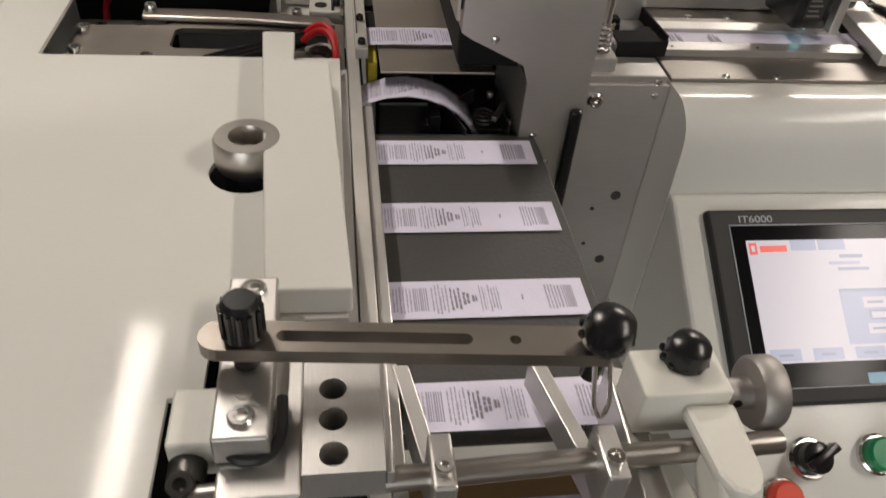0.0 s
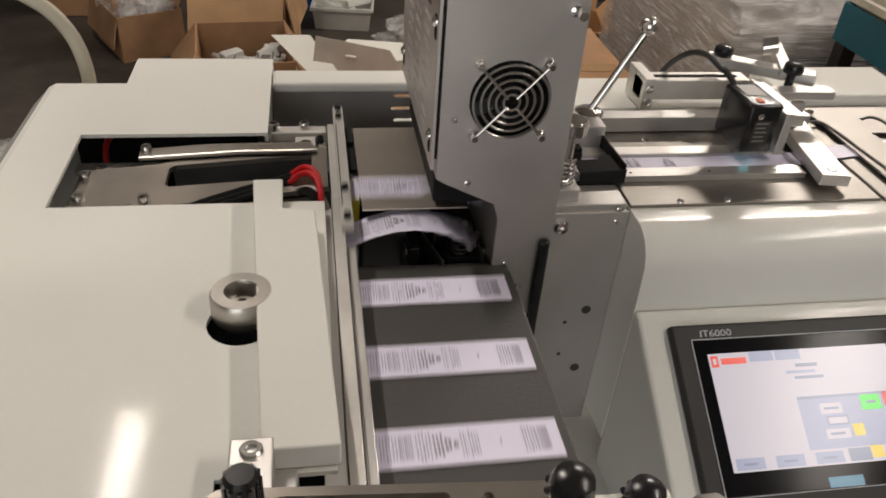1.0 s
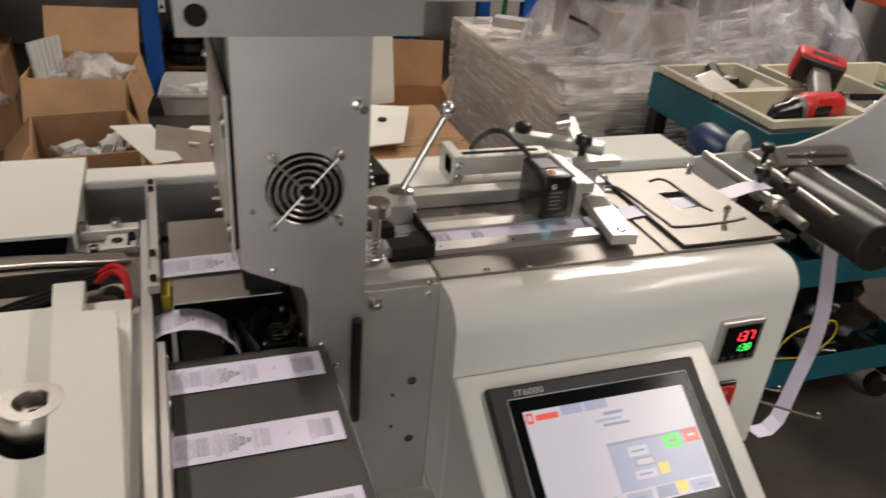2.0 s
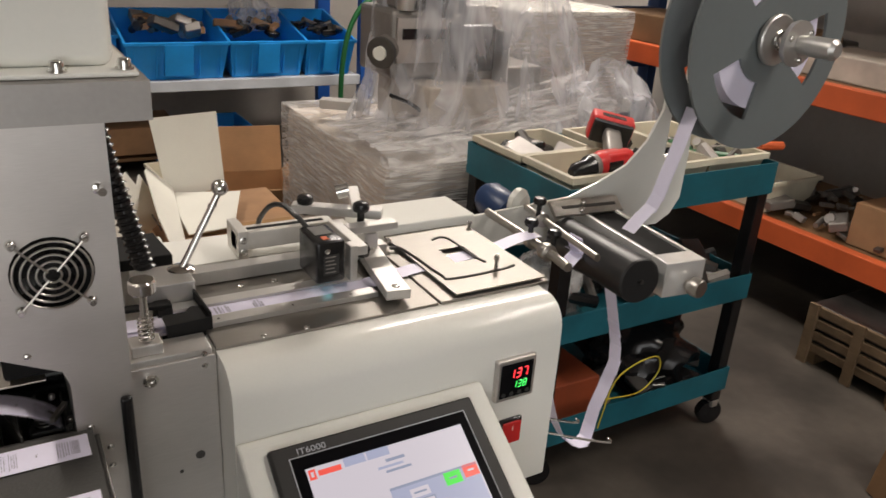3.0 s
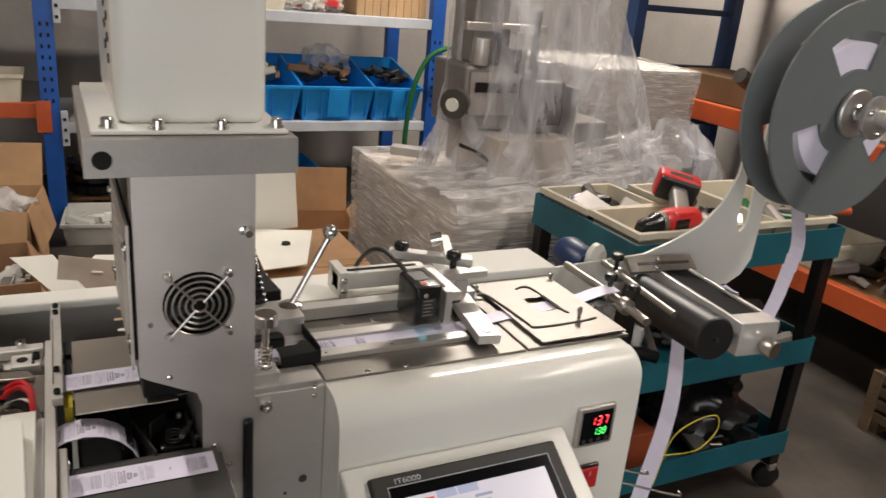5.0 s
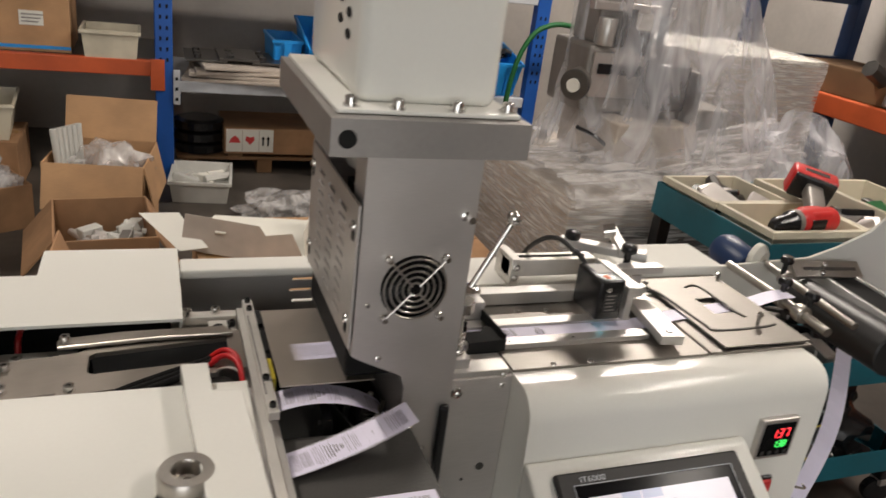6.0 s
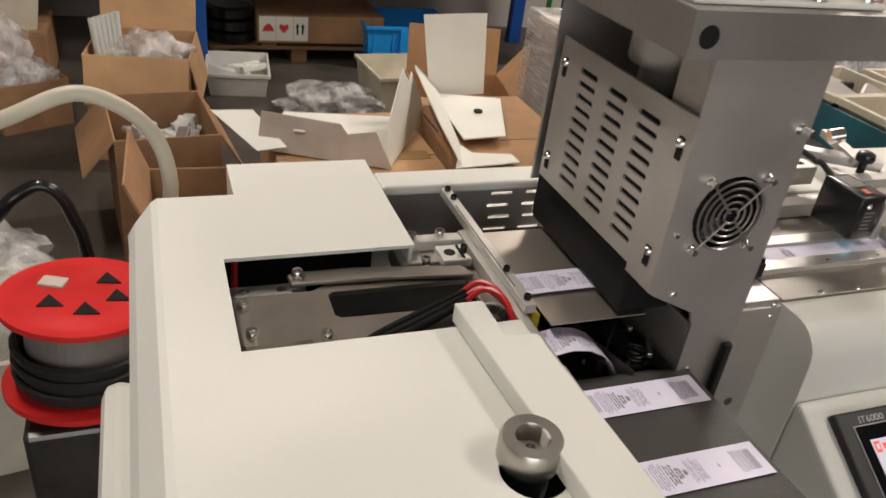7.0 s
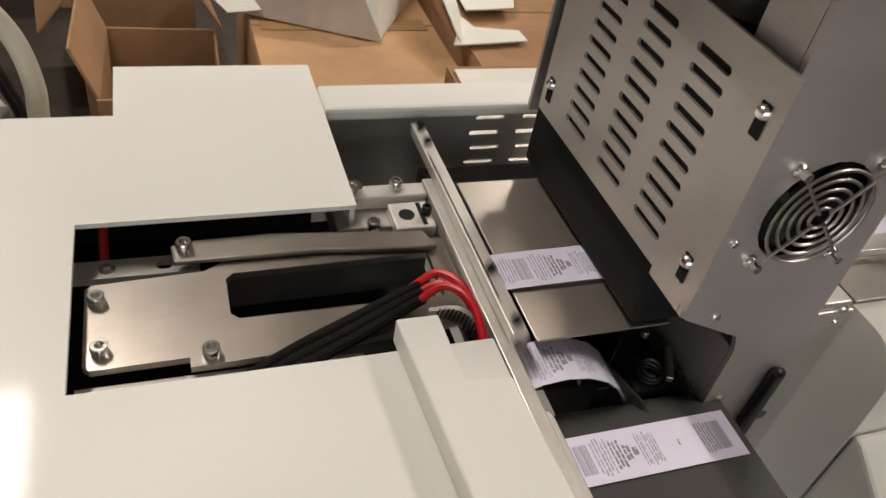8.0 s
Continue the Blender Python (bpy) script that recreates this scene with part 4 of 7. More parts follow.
    # push buttons
    for u, v, mat, lab in ((0.095, 0.176, GREENBTN, "green push button"), (0.021, 0.200, REDBTN, "red push button")):
        c, ax = P @ Vector((u, v, 0.0)), P.to_3x3() @ Vector((0, 0, 1))
        b = part("push_button", lathe(B(), [(0.014, 0), (0.014, 0.003), (0.0125, 0.0045), (0.0115, 0.0045)], c, ax), CHROME, con, lab, smooth=True)
        part("cap", lathe(B(), [(0.0112, 0.003), (0.0112, 0.010), (0.0095, 0.012), (0, 0.012)], c, ax), mat, b, smooth=True)
    c, ax = P @ Vector((0.045, 0.176, 0.0)), P.to_3x3() @ Vector((0, 0, 1))
    b = part("selector_switch", lathe(B(), [(0.0145, 0), (0.0145, 0.003), (0.013, 0.005), (0.0115, 0.005)], c, ax), CHROME, con, "black rotary selector switch in a chrome ring", smooth=True)
    bm = lathe(B(), [(0.0112, 0.003), (0.0105, 0.014), (0.009, 0.015), (0, 0.015)], c, ax)
    box(bm, -0.003, 0.003, -0.0135, 0.0105, 0.012, 0.021, 0.001, m=Matrix.Translation(c) @ P.to_3x3().to_4x4() @ pose(0, 0, 0, 0, 0, 60))
    part("dial", bm, BLACK, b, smooth=True)
    # temperature controller
    bm = box(B(), 0.508, 0.556, 0.4765, 0.484, 0.890, 0.938, 0.002)
    tc = part("temperature_controller", bm, STEEL, machine, "square temperature controller with red and green digits")
    part("face", box(B(), 0.5125, 0.5515, 0.4755, 0.4768, 0.8945, 0.9335, 0.0005), GLASSBLACK, tc)
    SEG = {"1": "bc", "3": "abgcd", "7": "abc", "8": "abcdefg"}

    def digits(word, x, z, s, mat):
        for k, ch in enumerate(word):
            bm = B()
            for g in SEG[ch]:
                ax0, az0, ax1, az1 = {"a": (0, 2, 1, 2), "b": (1, 1, 1, 2), "c": (1, 0, 1, 1), "d": (0, 0, 1, 0), "e": (0, 0, 0, 1), "f": (0, 1, 0, 2), "g": (0, 1, 1, 1)}[g]
                sl = 0.12
                p0 = Vector((x + s * (k * 1.62 + ax0 + sl * az0), 0.4752, z + s * az0))
                p1 = Vector((x + s * (k * 1.62 + ax1 + sl * az1), 0.4752, z + s * az1))
                d = (p1 - p0) * 0.12
                cyl(bm, p0 + d, p1 - d, s * 0.14, seg=6)
            part("digit", bm, mat, tc)
    digits("137", 0.5225, 0.9170, 0.0050, LEDRED)
    digits("138", 0.5275, 0.9050, 0.0038, LEDGREEN)
    for k in range(4):
        part("key", cyl(B(), (0.517 + 0.0098 * k, 0.4757, 0.8985), (0.517 + 0.0098 * k, 0.4750, 0.8985), 0.0026, seg=12), BEZEL, tc)
    bm = box(B(), 0.520, 0.548, 0.4785, 0.484, 0.832, 0.863, 0.002)
    sw = part("rocker_switch", bm, BLACK, machine, "red rocker power switch in a black frame")
    part("rocker", box(B(), 0.523, 0.545, 0.4755, 0.479, 0.835, 0.860, 0.001), RED, sw)
    part("mark", box(B(), 0.5335, 0.5345, 0.4752, 0.4756, 0.851, 0.857), CREAM2, sw)
    # wire tape guides at the right end of the hood
    for y, z in ((0.56, 0.80), (0.62, 0.79)):
        bm = B()
        tube(bm, [(0.56, y, z), (0.69, y - 0.06, z - 0.03), (0.70, y - 0.063, z - 0.025)], 0.0016, 6)
        part("guide_wire", bm, CHROME, machine)
    part("side_screw", (lambda b: (dome(b, (0.590, 0.51, 0.94), (1, 0, 0), 0.004, 0.004), b)[1])(B()), CHROME, machine)


hood()


def table_fittings():
    bm = B()
    box(bm, 0.215, 0.417, 0.566, 0.5805, 0.988, 0.9935, 0.0006)
    g = part("guide_rail", bm, ALU, machine)
    part("guide_rail", box(B(), 0.225, 0.417, 0.6035, 0.618, 0.988, 0.9935, 0.0006), ALU, machine)
    for x in (0.26, 0.33, 0.39):
        part("hole", cyl(B(), (x, 0.572, 0.990), (x, 0.572, 0.9938), 0.0012, seg=8), BLACKMATT, g)
    m = pose(0.439, 0.610, 0.998, 0, 0, -9)
    sb = part("slide_bar", box(B(), -0.0125, 0.0125, -0.067, 0.067, -0.005, 0.005, 0.0008, m=m), ALU, machine)
    for y in (-0.056, 0.040, 0.058):
        c = m @ Vector((0, y, 0.005))
        part("screw", (lambda b: (dome(b, c, (0, 0, 1), 0.0045, 0.001), b)[1])(B()), CHROME, sb)
    # sensor
    m = pose(0.374, 0.609, 1.024, 0, 0, 1)
    bm = box(B(), -0.015, 0.015, -0.024, 0.024, -0.021, 0.023, 0.003, 3, m=m)
    se = part("mark_sensor", bm, BLACK, machine, "black photoelectric mark sensor with a blue light spot", smooth=True)
    part("dial", box(B(), -0.009, 0.009, -0.005, 0.018, 0.0229, 0.0236, 0.0003, m=m), DARKSTEEL, se)
    part("indicator", box(B(), -0.006, 0.0, -0.018, -0.010, 0.0229, 0.0237, 0.0003, m=m), ORANGE, se, "small orange indicator")
    part("sticker", box(B(), 0.0148, 0.0153, -0.018, 0.006, -0.014, 0.012, m=m), BEZEL, se)
    part("sticker", box(B(), -0.008, 0.008, -0.0243, -0.0238, -0.012, 0.009, m=m), BEZEL, se)
    for k in range(5):
        part("print_bar", box(B(), -0.006, 0.005 - 0.002 * (k % 2), -0.0246, -0.0242, -0.010 + 0.004 * k, -0.0088 + 0.004 * k, m=m), GREYMETAL, se)
    part("screw", (lambda b: (dome(b, m @ Vector((-0.004, -0.0238, 0.013)), (0, -1, 0), 0.003), b)[1])(B()), CHROME, se)
    part("light_spot", cyl(B(), m @ Vector((0.0, -0.016, -0.0210)), m @ Vector((0.0, -0.016, -0.0225)), 0.0030, seg=12), LEDBLUE, se)
    bm = B()
    tube(bm, [m @ Vector((-0.004, 0.02, 0.018)), m @ Vector((-0.012, 0.035, 0.03)), (0.362, 0.650, 1.052), (0.357, 0.674, 1.056), (0.350, 0.697, 1.048), (0.348, 0.730, 1.020), (0.348, 0.745, 0.99)], 0.0028)
    part("cable", bm, CABLE, se)
    # brackets that carry the sensor
    bm = box(B(), 0.314, 0.425, 0.700, 0.722, 1.000, 1.020, 0.001)
    box(bm, 0.314, 0.325, 0.694, 0.738, 0.992, 1.024, 0.001)
    br = part("sensor_bracket", bm, RAILMETAL, machine)
    for z in (1.001, 1.014):
        part("screw", (lambda b: (screw(b, (0.3195, 0.6945, z), (0, -1, 0), 0.0038, 0.002), b)[1])(B()), CHROME, br, smooth=True)
    part("slot", box(B(), 0.328, 0.415, 0.708, 0.714, 1.0195, 1.0206, 0.0003), BLACKMATT, br)
    part("cross_arm", box(B(), -0.05, 0.05, -0.008, 0.008, -0.005, 0.005, 0.001, m=pose(0.425, 0.692, 1.036, 0, 0, -32)), ALU, br)
    part("cross_arm", box(B(), -0.006, 0.006, -0.04, 0.04, -0.004, 0.004, 0.001, m=pose(0.452, 0.705, 1.040, 0, 0, -20)), ALU, br)
    bm = box(B(), 0.405, 0.417, 0.592, 0.672, 1.024, 1.034, 0.001)
    box(bm, 0.397, 0.405, 0.590, 0.604, 0.998, 1.036, 0.001)
    box(bm, 0.417, 0.475, 0.640, 0.656, 1.026, 1.034, 0.001)
    box(bm, 0.440, 0.456, 0.650, 0.672, 1.000, 1.020, 0.001)
    part("sensor_arm", bm, ALU, br)
    for x, y, z in ((0.395, 0.712, 1.040), (0.441, 0.664, 1.042)):
        bm = lathe(B(), [(0.004, -0.012), (0.004, 0), (0.0085, 0.001), (0.0095, 0.004), (0.0085, 0.009), (0.005, 0.011), (0, 0.011)], (x, y, z), seg=14)
        part("black_knob", bm, BLACK, br, smooth=True)
    bm = lathe(B(), [(0.004, -0.008), (0.004, 0), (0.0085, 0.001), (0.0085, 0.009), (0.006, 0.011), (0, 0.011)], (0.421, 0.625, 1.014), (1, 0, 0), seg=14)
    part("black_knob", bm, BLACK, br, smooth=True)
    part("roller_wheel", cyl(B(), (0.430, 0.705, 1.052), (0.442, 0.700, 1.056), 0.008, seg=18), CHROME, br, smooth=True)
    # lever with a ball end, on a long flat rail
    part("back_rail", box(B(), 0.215, 0.47, 0.655, 0.672, 0.989, 1.003, 0.0008), ALU, machine)
    bm = box(B(), 0.200, 0.252, 0.620, 0.665, 0.989, 1.012, 0.001)
    part("pivot_block", bm, ALU, machine)
    bm = B()
    cyl(bm, (0.246, 0.652, 1.010), (0.288, 0.6595, 1.083), 0.0036, 0.0032, seg=14)
    lathe(bm, [(0.013, 0), (0.013, 0.003), (0.010, 0.005), (0, 0.006)], (0.246, 0.652, 1.009), seg=20)
    lv = part("lever", bm, CHROME, machine, smooth=True)
    part("ball_end", ball(B(), (0.289, 0.660, 1.087), 0.0082, 20), CHROME, lv, "polished steel ball grip", smooth=True)


table_fittings()


def front_linkage():
    """The adjusting arm, blocks and cross rod in front of the belt."""
    xs = [-0.0395, -0.036, -0.022, 0.056, 0.063, 0.075, 0.104]
    bm = grid_plate(B(), xs, [-0.0075, 0.0075], lambda i, j: True, -0.003, 0.003, [(2, 0, 0.017, 0, 0.036, 0.0028), (4, 0, 0.069, 0, 0.0022, 0.0022)], m=pose(0, 0.2455, 1.030, 0, 0, -4))
    prism(bm, [(-0.0395 + 0.0075 * math.cos(a), 0.0075 * math.sin(a)) for a in [math.pi / 2 + math.pi * i / 10 for i in range(11)]], -0.003, 0.003, "xy", m=pose(0, 0.2455, 1.030, 0, 0, -4))
    arm = part("slotted_arm", bm, ARMSTEEL, machine, "worn brown steel arm with a long slot")
    for x, y, z, s in ((0.1015, 0.2365, 1.034, 1.0), (0.143, 0.2465, 1.008, 0.95)):
        bm = lathe(B(), [(0.004, -0.02), (0.004, 0), (0.0085 * s, 0.001), (0.0098 * s, 0.004), (0.0098 * s, 0.009), (0.0085 * s, 0.014), (0.005 * s, 0.0165), (0, 0.017)], (x, y, z), (0.05, -0.1, 1), seg=20)
        k = part("round_knob", bm, BLACK, machine, "black round plastic clamping knob", smooth=True)
        for i in range(10):
            a = 2 * math.pi * i / 10
            part("grip", ball(B(), (x + 0.0093 * s * math.cos(a), y + 0.0093 * s * math.sin(a), z + 0.0055), 0.0018, 8), BLACK, k)
    bm = lathe(B(), [(0.005, -0.015), (0.005, 0), (0.0072, 0.001), (0.0072, 0.016), (0.0055, 0.018), (0, 0.018)], (-0.0305, 0.248, 1.033), seg=24)
    k = part("fluted_knob", bm, BLACK, machine, "black fluted clamping knob", smooth=True)
    for i in range(12):
        a = 2 * math.pi * i / 12
        part("flute", cyl(B(), (-0.0305 + 0.0072 * math.cos(a), 0.248 + 0.0072 * math.sin(a), 1.035), (-0.0305 + 0.0072 * math.cos(a), 0.248 + 0.0072 * math.sin(a), 1.048), 0.0011, seg=6), BLACK, k)
    bm = box(B(), -0.041, -0.021, 0.214, 0.296, 1.003, 1.017, 0.001)
    cb = part("clamp_block", bm, ALU, machine)
    for y, r in ((0.288, 0.0055), (0.223, 0.005)):
        part("screw", (lambda b: (screw(b, (-0.031, y, 1.0150), (0, 0, 1), r, 0.004), b)[1])(B()), CHROME, cb, smooth=True)
    part("dimple", cyl(B(), (-0.031, 0.234, 1.016), (-0.031, 0.234, 1.0175), 0.003, seg=14), STEEL, cb)
    part("under_block", box(B(), -0.040, -0.0104, 0.200, 0.288, 0.985, 1.002, 0.001), ALU, machine)
    bm = B()
    tube(bm, [(-0.040, 0.225, 1.006), (-0.034, 0.2145, 1.006), (-0.024, 0.2135, 1.006), (-0.018, 0.222, 1.006), (-0.018, 0.240, 1.006)], 0.0022)
    part("black_hose", bm, CABLE, machine)
    bm = grid_plate(B(), [-0.010, 0.012, 0.019], [0.203, 0.219, 0.233, 0.247, 0.262], lambda i, j: True, 0.995, 1.010, [(0, 0, 0.001, 0.211, 0.0052, 0.0052), (0, 1, 0.001, 0.226, 0.0052, 0.0052), (0, 2, 0.001, 0.240, 0.0052, 0.0052)])
    part("bored_block", bm, ALU, machine, "aluminium block with three bored holes")
    # black slab below the three holes, painted in place of their shade
    part("bore_shade", box(B(), -0.0095, 0.011, 0.204, 0.2465, 0.990, 0.9955), BLACKMATT, machine)
    part("thin_bar", box(B(), 0.0195, 0.0225, 0.206, 0.262, 0.980, 1.004, 0.0005), ALU, machine)
    part("side_block", box(B(), -0.059, -0.042, 0.222, 0.248, 0.985, 1.004, 0.001), CREAM2, machine)
    bm = B()
    cyl(bm, (-0.052, 0.212, 0.992), (-0.052, 0.226, 0.992), 0.007)
    screw(bm, (-0.052, 0.210, 0.996), (0, -0.4, 1), 0.005, 0.006)
    part("rod_clamp", bm, DARKSTEEL, machine, smooth=True)
    part("cross_rod", cyl(B(), (-0.052, 0.2065, 0.994), (0.178, 0.2165, 0.994), 0.0048, seg=24), KNOBSTEEL, machine, "polished steel cross rod", smooth=True)
    for x, dx in ((0.040, -0.010), (0.104, -0.013)):
        bm = B()
        prism(bm, [(x - 0.003, 0.208), (x + 0.004, 0.208), (x + dx + 0.0035, 0.272), (x + dx - 0.0035, 0.272)], 0.968, 0.985, "xy", 0.0006)
        box(bm, x - 0.0045, x + 0.0045, 0.198, 0.222, 0.978, 1.004, 0.0012)
        f = part("label_finger", bm, ALU, machine, "flat aluminium side guide finger")
        part("screw", (lambda b: (screw(b, (x, 0.206, 1.004), (0, 0, 1), 0.0035, 0.003), b)[1])(B()), CHROME, f, smooth=True)
    bm = B()
    tube(bm, [(0.099, 0.233, 1.026), (0.0995, 0.226, 1.012), (0.1025, 0.224, 1.006), (0.1055, 0.226, 1.012), (0.105, 0.233, 1.026)], 0.001)
    part("wire_hook", bm, CHROME, machine)
    bm = B()
    box(bm, 0.121, 0.158, 0.228, 0.252, 0.988, 1.012, 0.001)
    prism(bm, [(0.140, 0.196), (0.143, 0.189), (0.149, 0.186), (0.155, 0.189), (0.158, 0.196), (0.160, 0.228), (0.138, 0.228)], 0.9992, 1.006, "xy", 0.0025)
    cyl(bm, (0.1405, 0.2145 - 0.0145, 0.994), (0.1575, 0.2145 - 0.0145, 0.994), 0.0118, seg=28, bev=0.002)
    part("end_bracket", bm, CREAM2, machine)
    bm = B()
    prism(bm, [(0.117, 0.19), (0.127, 0.187), (0.132, 0.262), (0.121, 0.266)], 0.93, 0.987, "xy", 0.001)
    box(bm, 0.125, 0.140, 0.185, 0.205, 0.95, 0.985, 0.001)
    part("side_frame", bm, ALU, machine)
    part("catch", box(B(), 0.128, 0.137, 0.190, 0.228, 0.9815, 0.9880, 0.0008), CREAM2, machine)
    bm = lathe(B(), [(0.0065, 0), (0.0065, 0.014), (0.0145, 0.0145), (0.0155, 0.016), (0.0155, 0.024), (0.0145, 0.0255), (0, 0.0255)], (0.156, 0.236, 1.001), (1, 0, 0), seg=36)
    hw = part("hand_wheel", bm, CASTALU, machine, "knurled steel hand wheel", smooth=True)
    part("set_screw_hole", cyl(B(), (0.163, 0.2292, 1.002), (0.163, 0.2305, 1.002), 0.002, seg=10), BLACKMATT, hw)


front_linkage()


def tape_stand():
    bm = B()
    pts = [(0.615, 0.982), (0.80, 0.991), (0.85, 1.007), (0.901, 1.029), (0.934, 1.061), (0.957, 1.105), (0.962, 1.16), (0.9625, 1.20), (0.978, 1.20), (0.974, 1.035), (0.978, 1.020),
           (0.985, 1.014), (0.993, 1.020), (0.997, 1.035), (0.993, 1.20), (1.014, 1.20), (1.018, 1.16), (1.026, 1.03), (1.024, 0.965), (1.008, 0.940), (0.982, 0.926), (0.80, 0.928), (0.615, 0.932)]
    prism(bm, pts, 0.742, 0.747, "xz", 0.0008)
    prism(bm, [(0.9625, 1.2001), (0.957, 1.235), (0.968, 1.256), (0.985, 1.262), (1.004, 1.252), (1.014, 1.232), (1.014, 1.2001)], 0.742, 0.747, "xz", 0.0008)
    st = part("reel_arm", bm, CREAM, machine, "cream-painted steel reel arm with a long slot")
    bm = B()
    cyl(bm, (0.975, 0.745, 1.228), (0.975, 0.585, 1.228), 0.008, seg=20)
    lathe(bm, [(0.030, 0), (0.032, 0.002), (0.032, 0.006), (0.030, 0.008), (0.012, 0.008)], (0.975, 0.598, 1.228), (0, -1, 0), 32)
    lathe(bm, [(0.011, 0.03), (0.027, 0.03), (0.028, 0.032), (0.028, 0.037), (0.011, 0.039), (0.0125, 0.055), (0.0125, 0.085), (0.008, 0.09), (0, 0.09)], (0.975, 0.598, 1.228), (0, -1, 0), 32)
    sh = part("reel_shaft", bm, ALU, machine, "aluminium reel hub with a spring and a grip", smooth=True)
    bm = B()
    tube(bm, [(0.975 + 0.0115 * math.cos(a), 0.590 - 0.00065 * a, 1.228 + 0.0115 * math.sin(a)) for a in [0.45 * i for i in range(76)]], 0.0014, 6, 1)
    part("coil_spring", bm, CHROME, sh)
    for a in (0.7, 2.8, 4.9):
        c = (0.975 + 0.020 * math.cos(a), 0.5605, 1.228 + 0.020 * math.sin(a))
        part("screw", (lambda b: (screw(b, c, (0, -1, 0), 0.0038, 0.003), b)[1])(B()), CHROME, sh)
    bm = lathe(B(), [(0.003, 0), (0.003, 0.008), (0.007, 0.009), (0.007, 0.016), (0, 0.017)], (1.0, 0.565, 1.222), (1, 0, 0.1), 14)
    part("black_knob", bm, BLACK, sh)
    # roller, guide box and rods, all turned a little out of square
    ax = Vector((0.020, 0.175, -0.010))
    bm = lathe(B(), [(0, 0), (0.027, 0), (0.029, 0.002), (0.029, 0.172), (0.027, 0.174), (0, 0.174)], (0.758, 0.545, 0.953), ax, 40)
    ro = part("feed_roller", bm, ROLLERRUBBER, machine, "black rubber feed roller", smooth=True)
    part("roller_pin", cyl(B(), (0.7576, 0.541, 0.9532), (0.758, 0.546, 0.953), 0.003, seg=12), DARKSTEEL, ro)
    m = pose(0.820, 0.533, 0.0, 0, 0, -6)
    bm = box(B(), -0.030, 0.030, 0.0, 0.030, 0.928, 0.974, 0.0015, m=m)
    gb = part("guide_box", bm, BRIGHT, machine, "bright plated tape guide box")
    for x in (-0.030, 0.024):
        part("side_rail", box(B(), x, x + 0.006, 0.0303, 0.205, 0.930, 0.974, 0.001, m=m), BRIGHT, gb)
    part("pad", box(B(), -0.0235, 0.0235, 0.0303, 0.205, 0.932, 0.971, 0.0008, m=m), BLACKMATT, gb)
    bm = lathe(B(), [(0.005, 0), (0.005, 0.006), (0.011, 0.007), (0.012, 0.010), (0.012, 0.020), (0.011, 0.022), (0, 0.022)], m @ Vector((0.006, 0.0, 0.944)), (0.1, -1, 0), 24)
    part("knob", bm, KNOBSTEEL, gb, smooth=True)
    for p, q, r in (((0.702, 0.565, 0.985), (0.726, 0.745, 0.985), 0.0042), ((0.7095, 0.572, 0.979), (0.732, 0.745, 0.979), 0.0032), ((0.651, 0.556, 0.985), (0.662, 0.650, 0.985), 0.0055), ((0.661, 0.655, 0.985), (0.664, 0.745, 0.985), 0.0055)):
        part("guide_rod", cyl(B(), p, q, r, seg=18), KNOBSTEEL, machine, smooth=True)
    for x, y, z in ((0.712, 0.697, 1.006), (0.656, 0.638, 1.005), (0.662, 0.600, 1.004)):
        bm = lathe(B(), [(0.0035, -0.016), (0.0035, 0), (0.008, 0.001), (0.0090, 0.005), (0.007, 0.010), (0, 0.011)], (x, y, z), seg=14)
        part("black_knob", bm, BLACK, machine, smooth=True)
    for p, q, r in (((0.655, 0.596, 0.985), (0.6565, 0.610, 0.985), 0.0105), ((0.6605, 0.634, 0.985), (0.662, 0.646, 0.985), 0.0105), ((0.7165, 0.690, 0.985), (0.718, 0.702, 0.985), 0.010)):
        part("collar", cyl(B(), p, q, r, seg=18, bev=0.001), KNOBSTEEL, machine, smooth=True)
    bm = box(B(), -0.062, 0.062, -0.013, 0.013, -0.003, 0.003, 0.001, m=pose(0.817, 0.724, 0.981, 38, 2.5, 0))
    gp = part("clamp_plate", bm, KNOBSTEEL, machine)
    part("slot", box(B(), -0.045, 0.052, -0.0025, 0.0025, 0.0026, 0.0036, 0.0003, m=pose(0.817, 0.724, 0.981, 38, 2.5, 0)), DARKSTEEL, gp)
    for dx in (-0.01, 0.01):
        part("screw", (lambda b: (screw(b, (0.805 + dx * 0.4, 0.720 + dx * 0.4, 0.983 + dx * 0.4), (0, -0.6, 1), 0.004, 0.006), b)[1])(B()), CHROME, gp)
    bm = B()
    lathe(bm, [(0, 0), (0.022, 0.0), (0.025, 0.008), (0.025, 0.05), (0.020, 0.06), (0, 0.062)], (0.712, 0.758, 0.972), (-0.05, 1, 0.12), 24)
    mo = part("motor", bm, NAVY, machine, "small dark blue drive motor", smooth=True)
    part("motor_cap", lathe(B(), [(0, 0), (0.014, 0.002), (0.021, 0.010), (0.021, 0.018), (0, 0.019)], (0.728, 0.7475, 0.985), (-0.4, 1, 0.1), 20), CREAM2, mo, "pale motor end cap", smooth=True)


tape_stand()


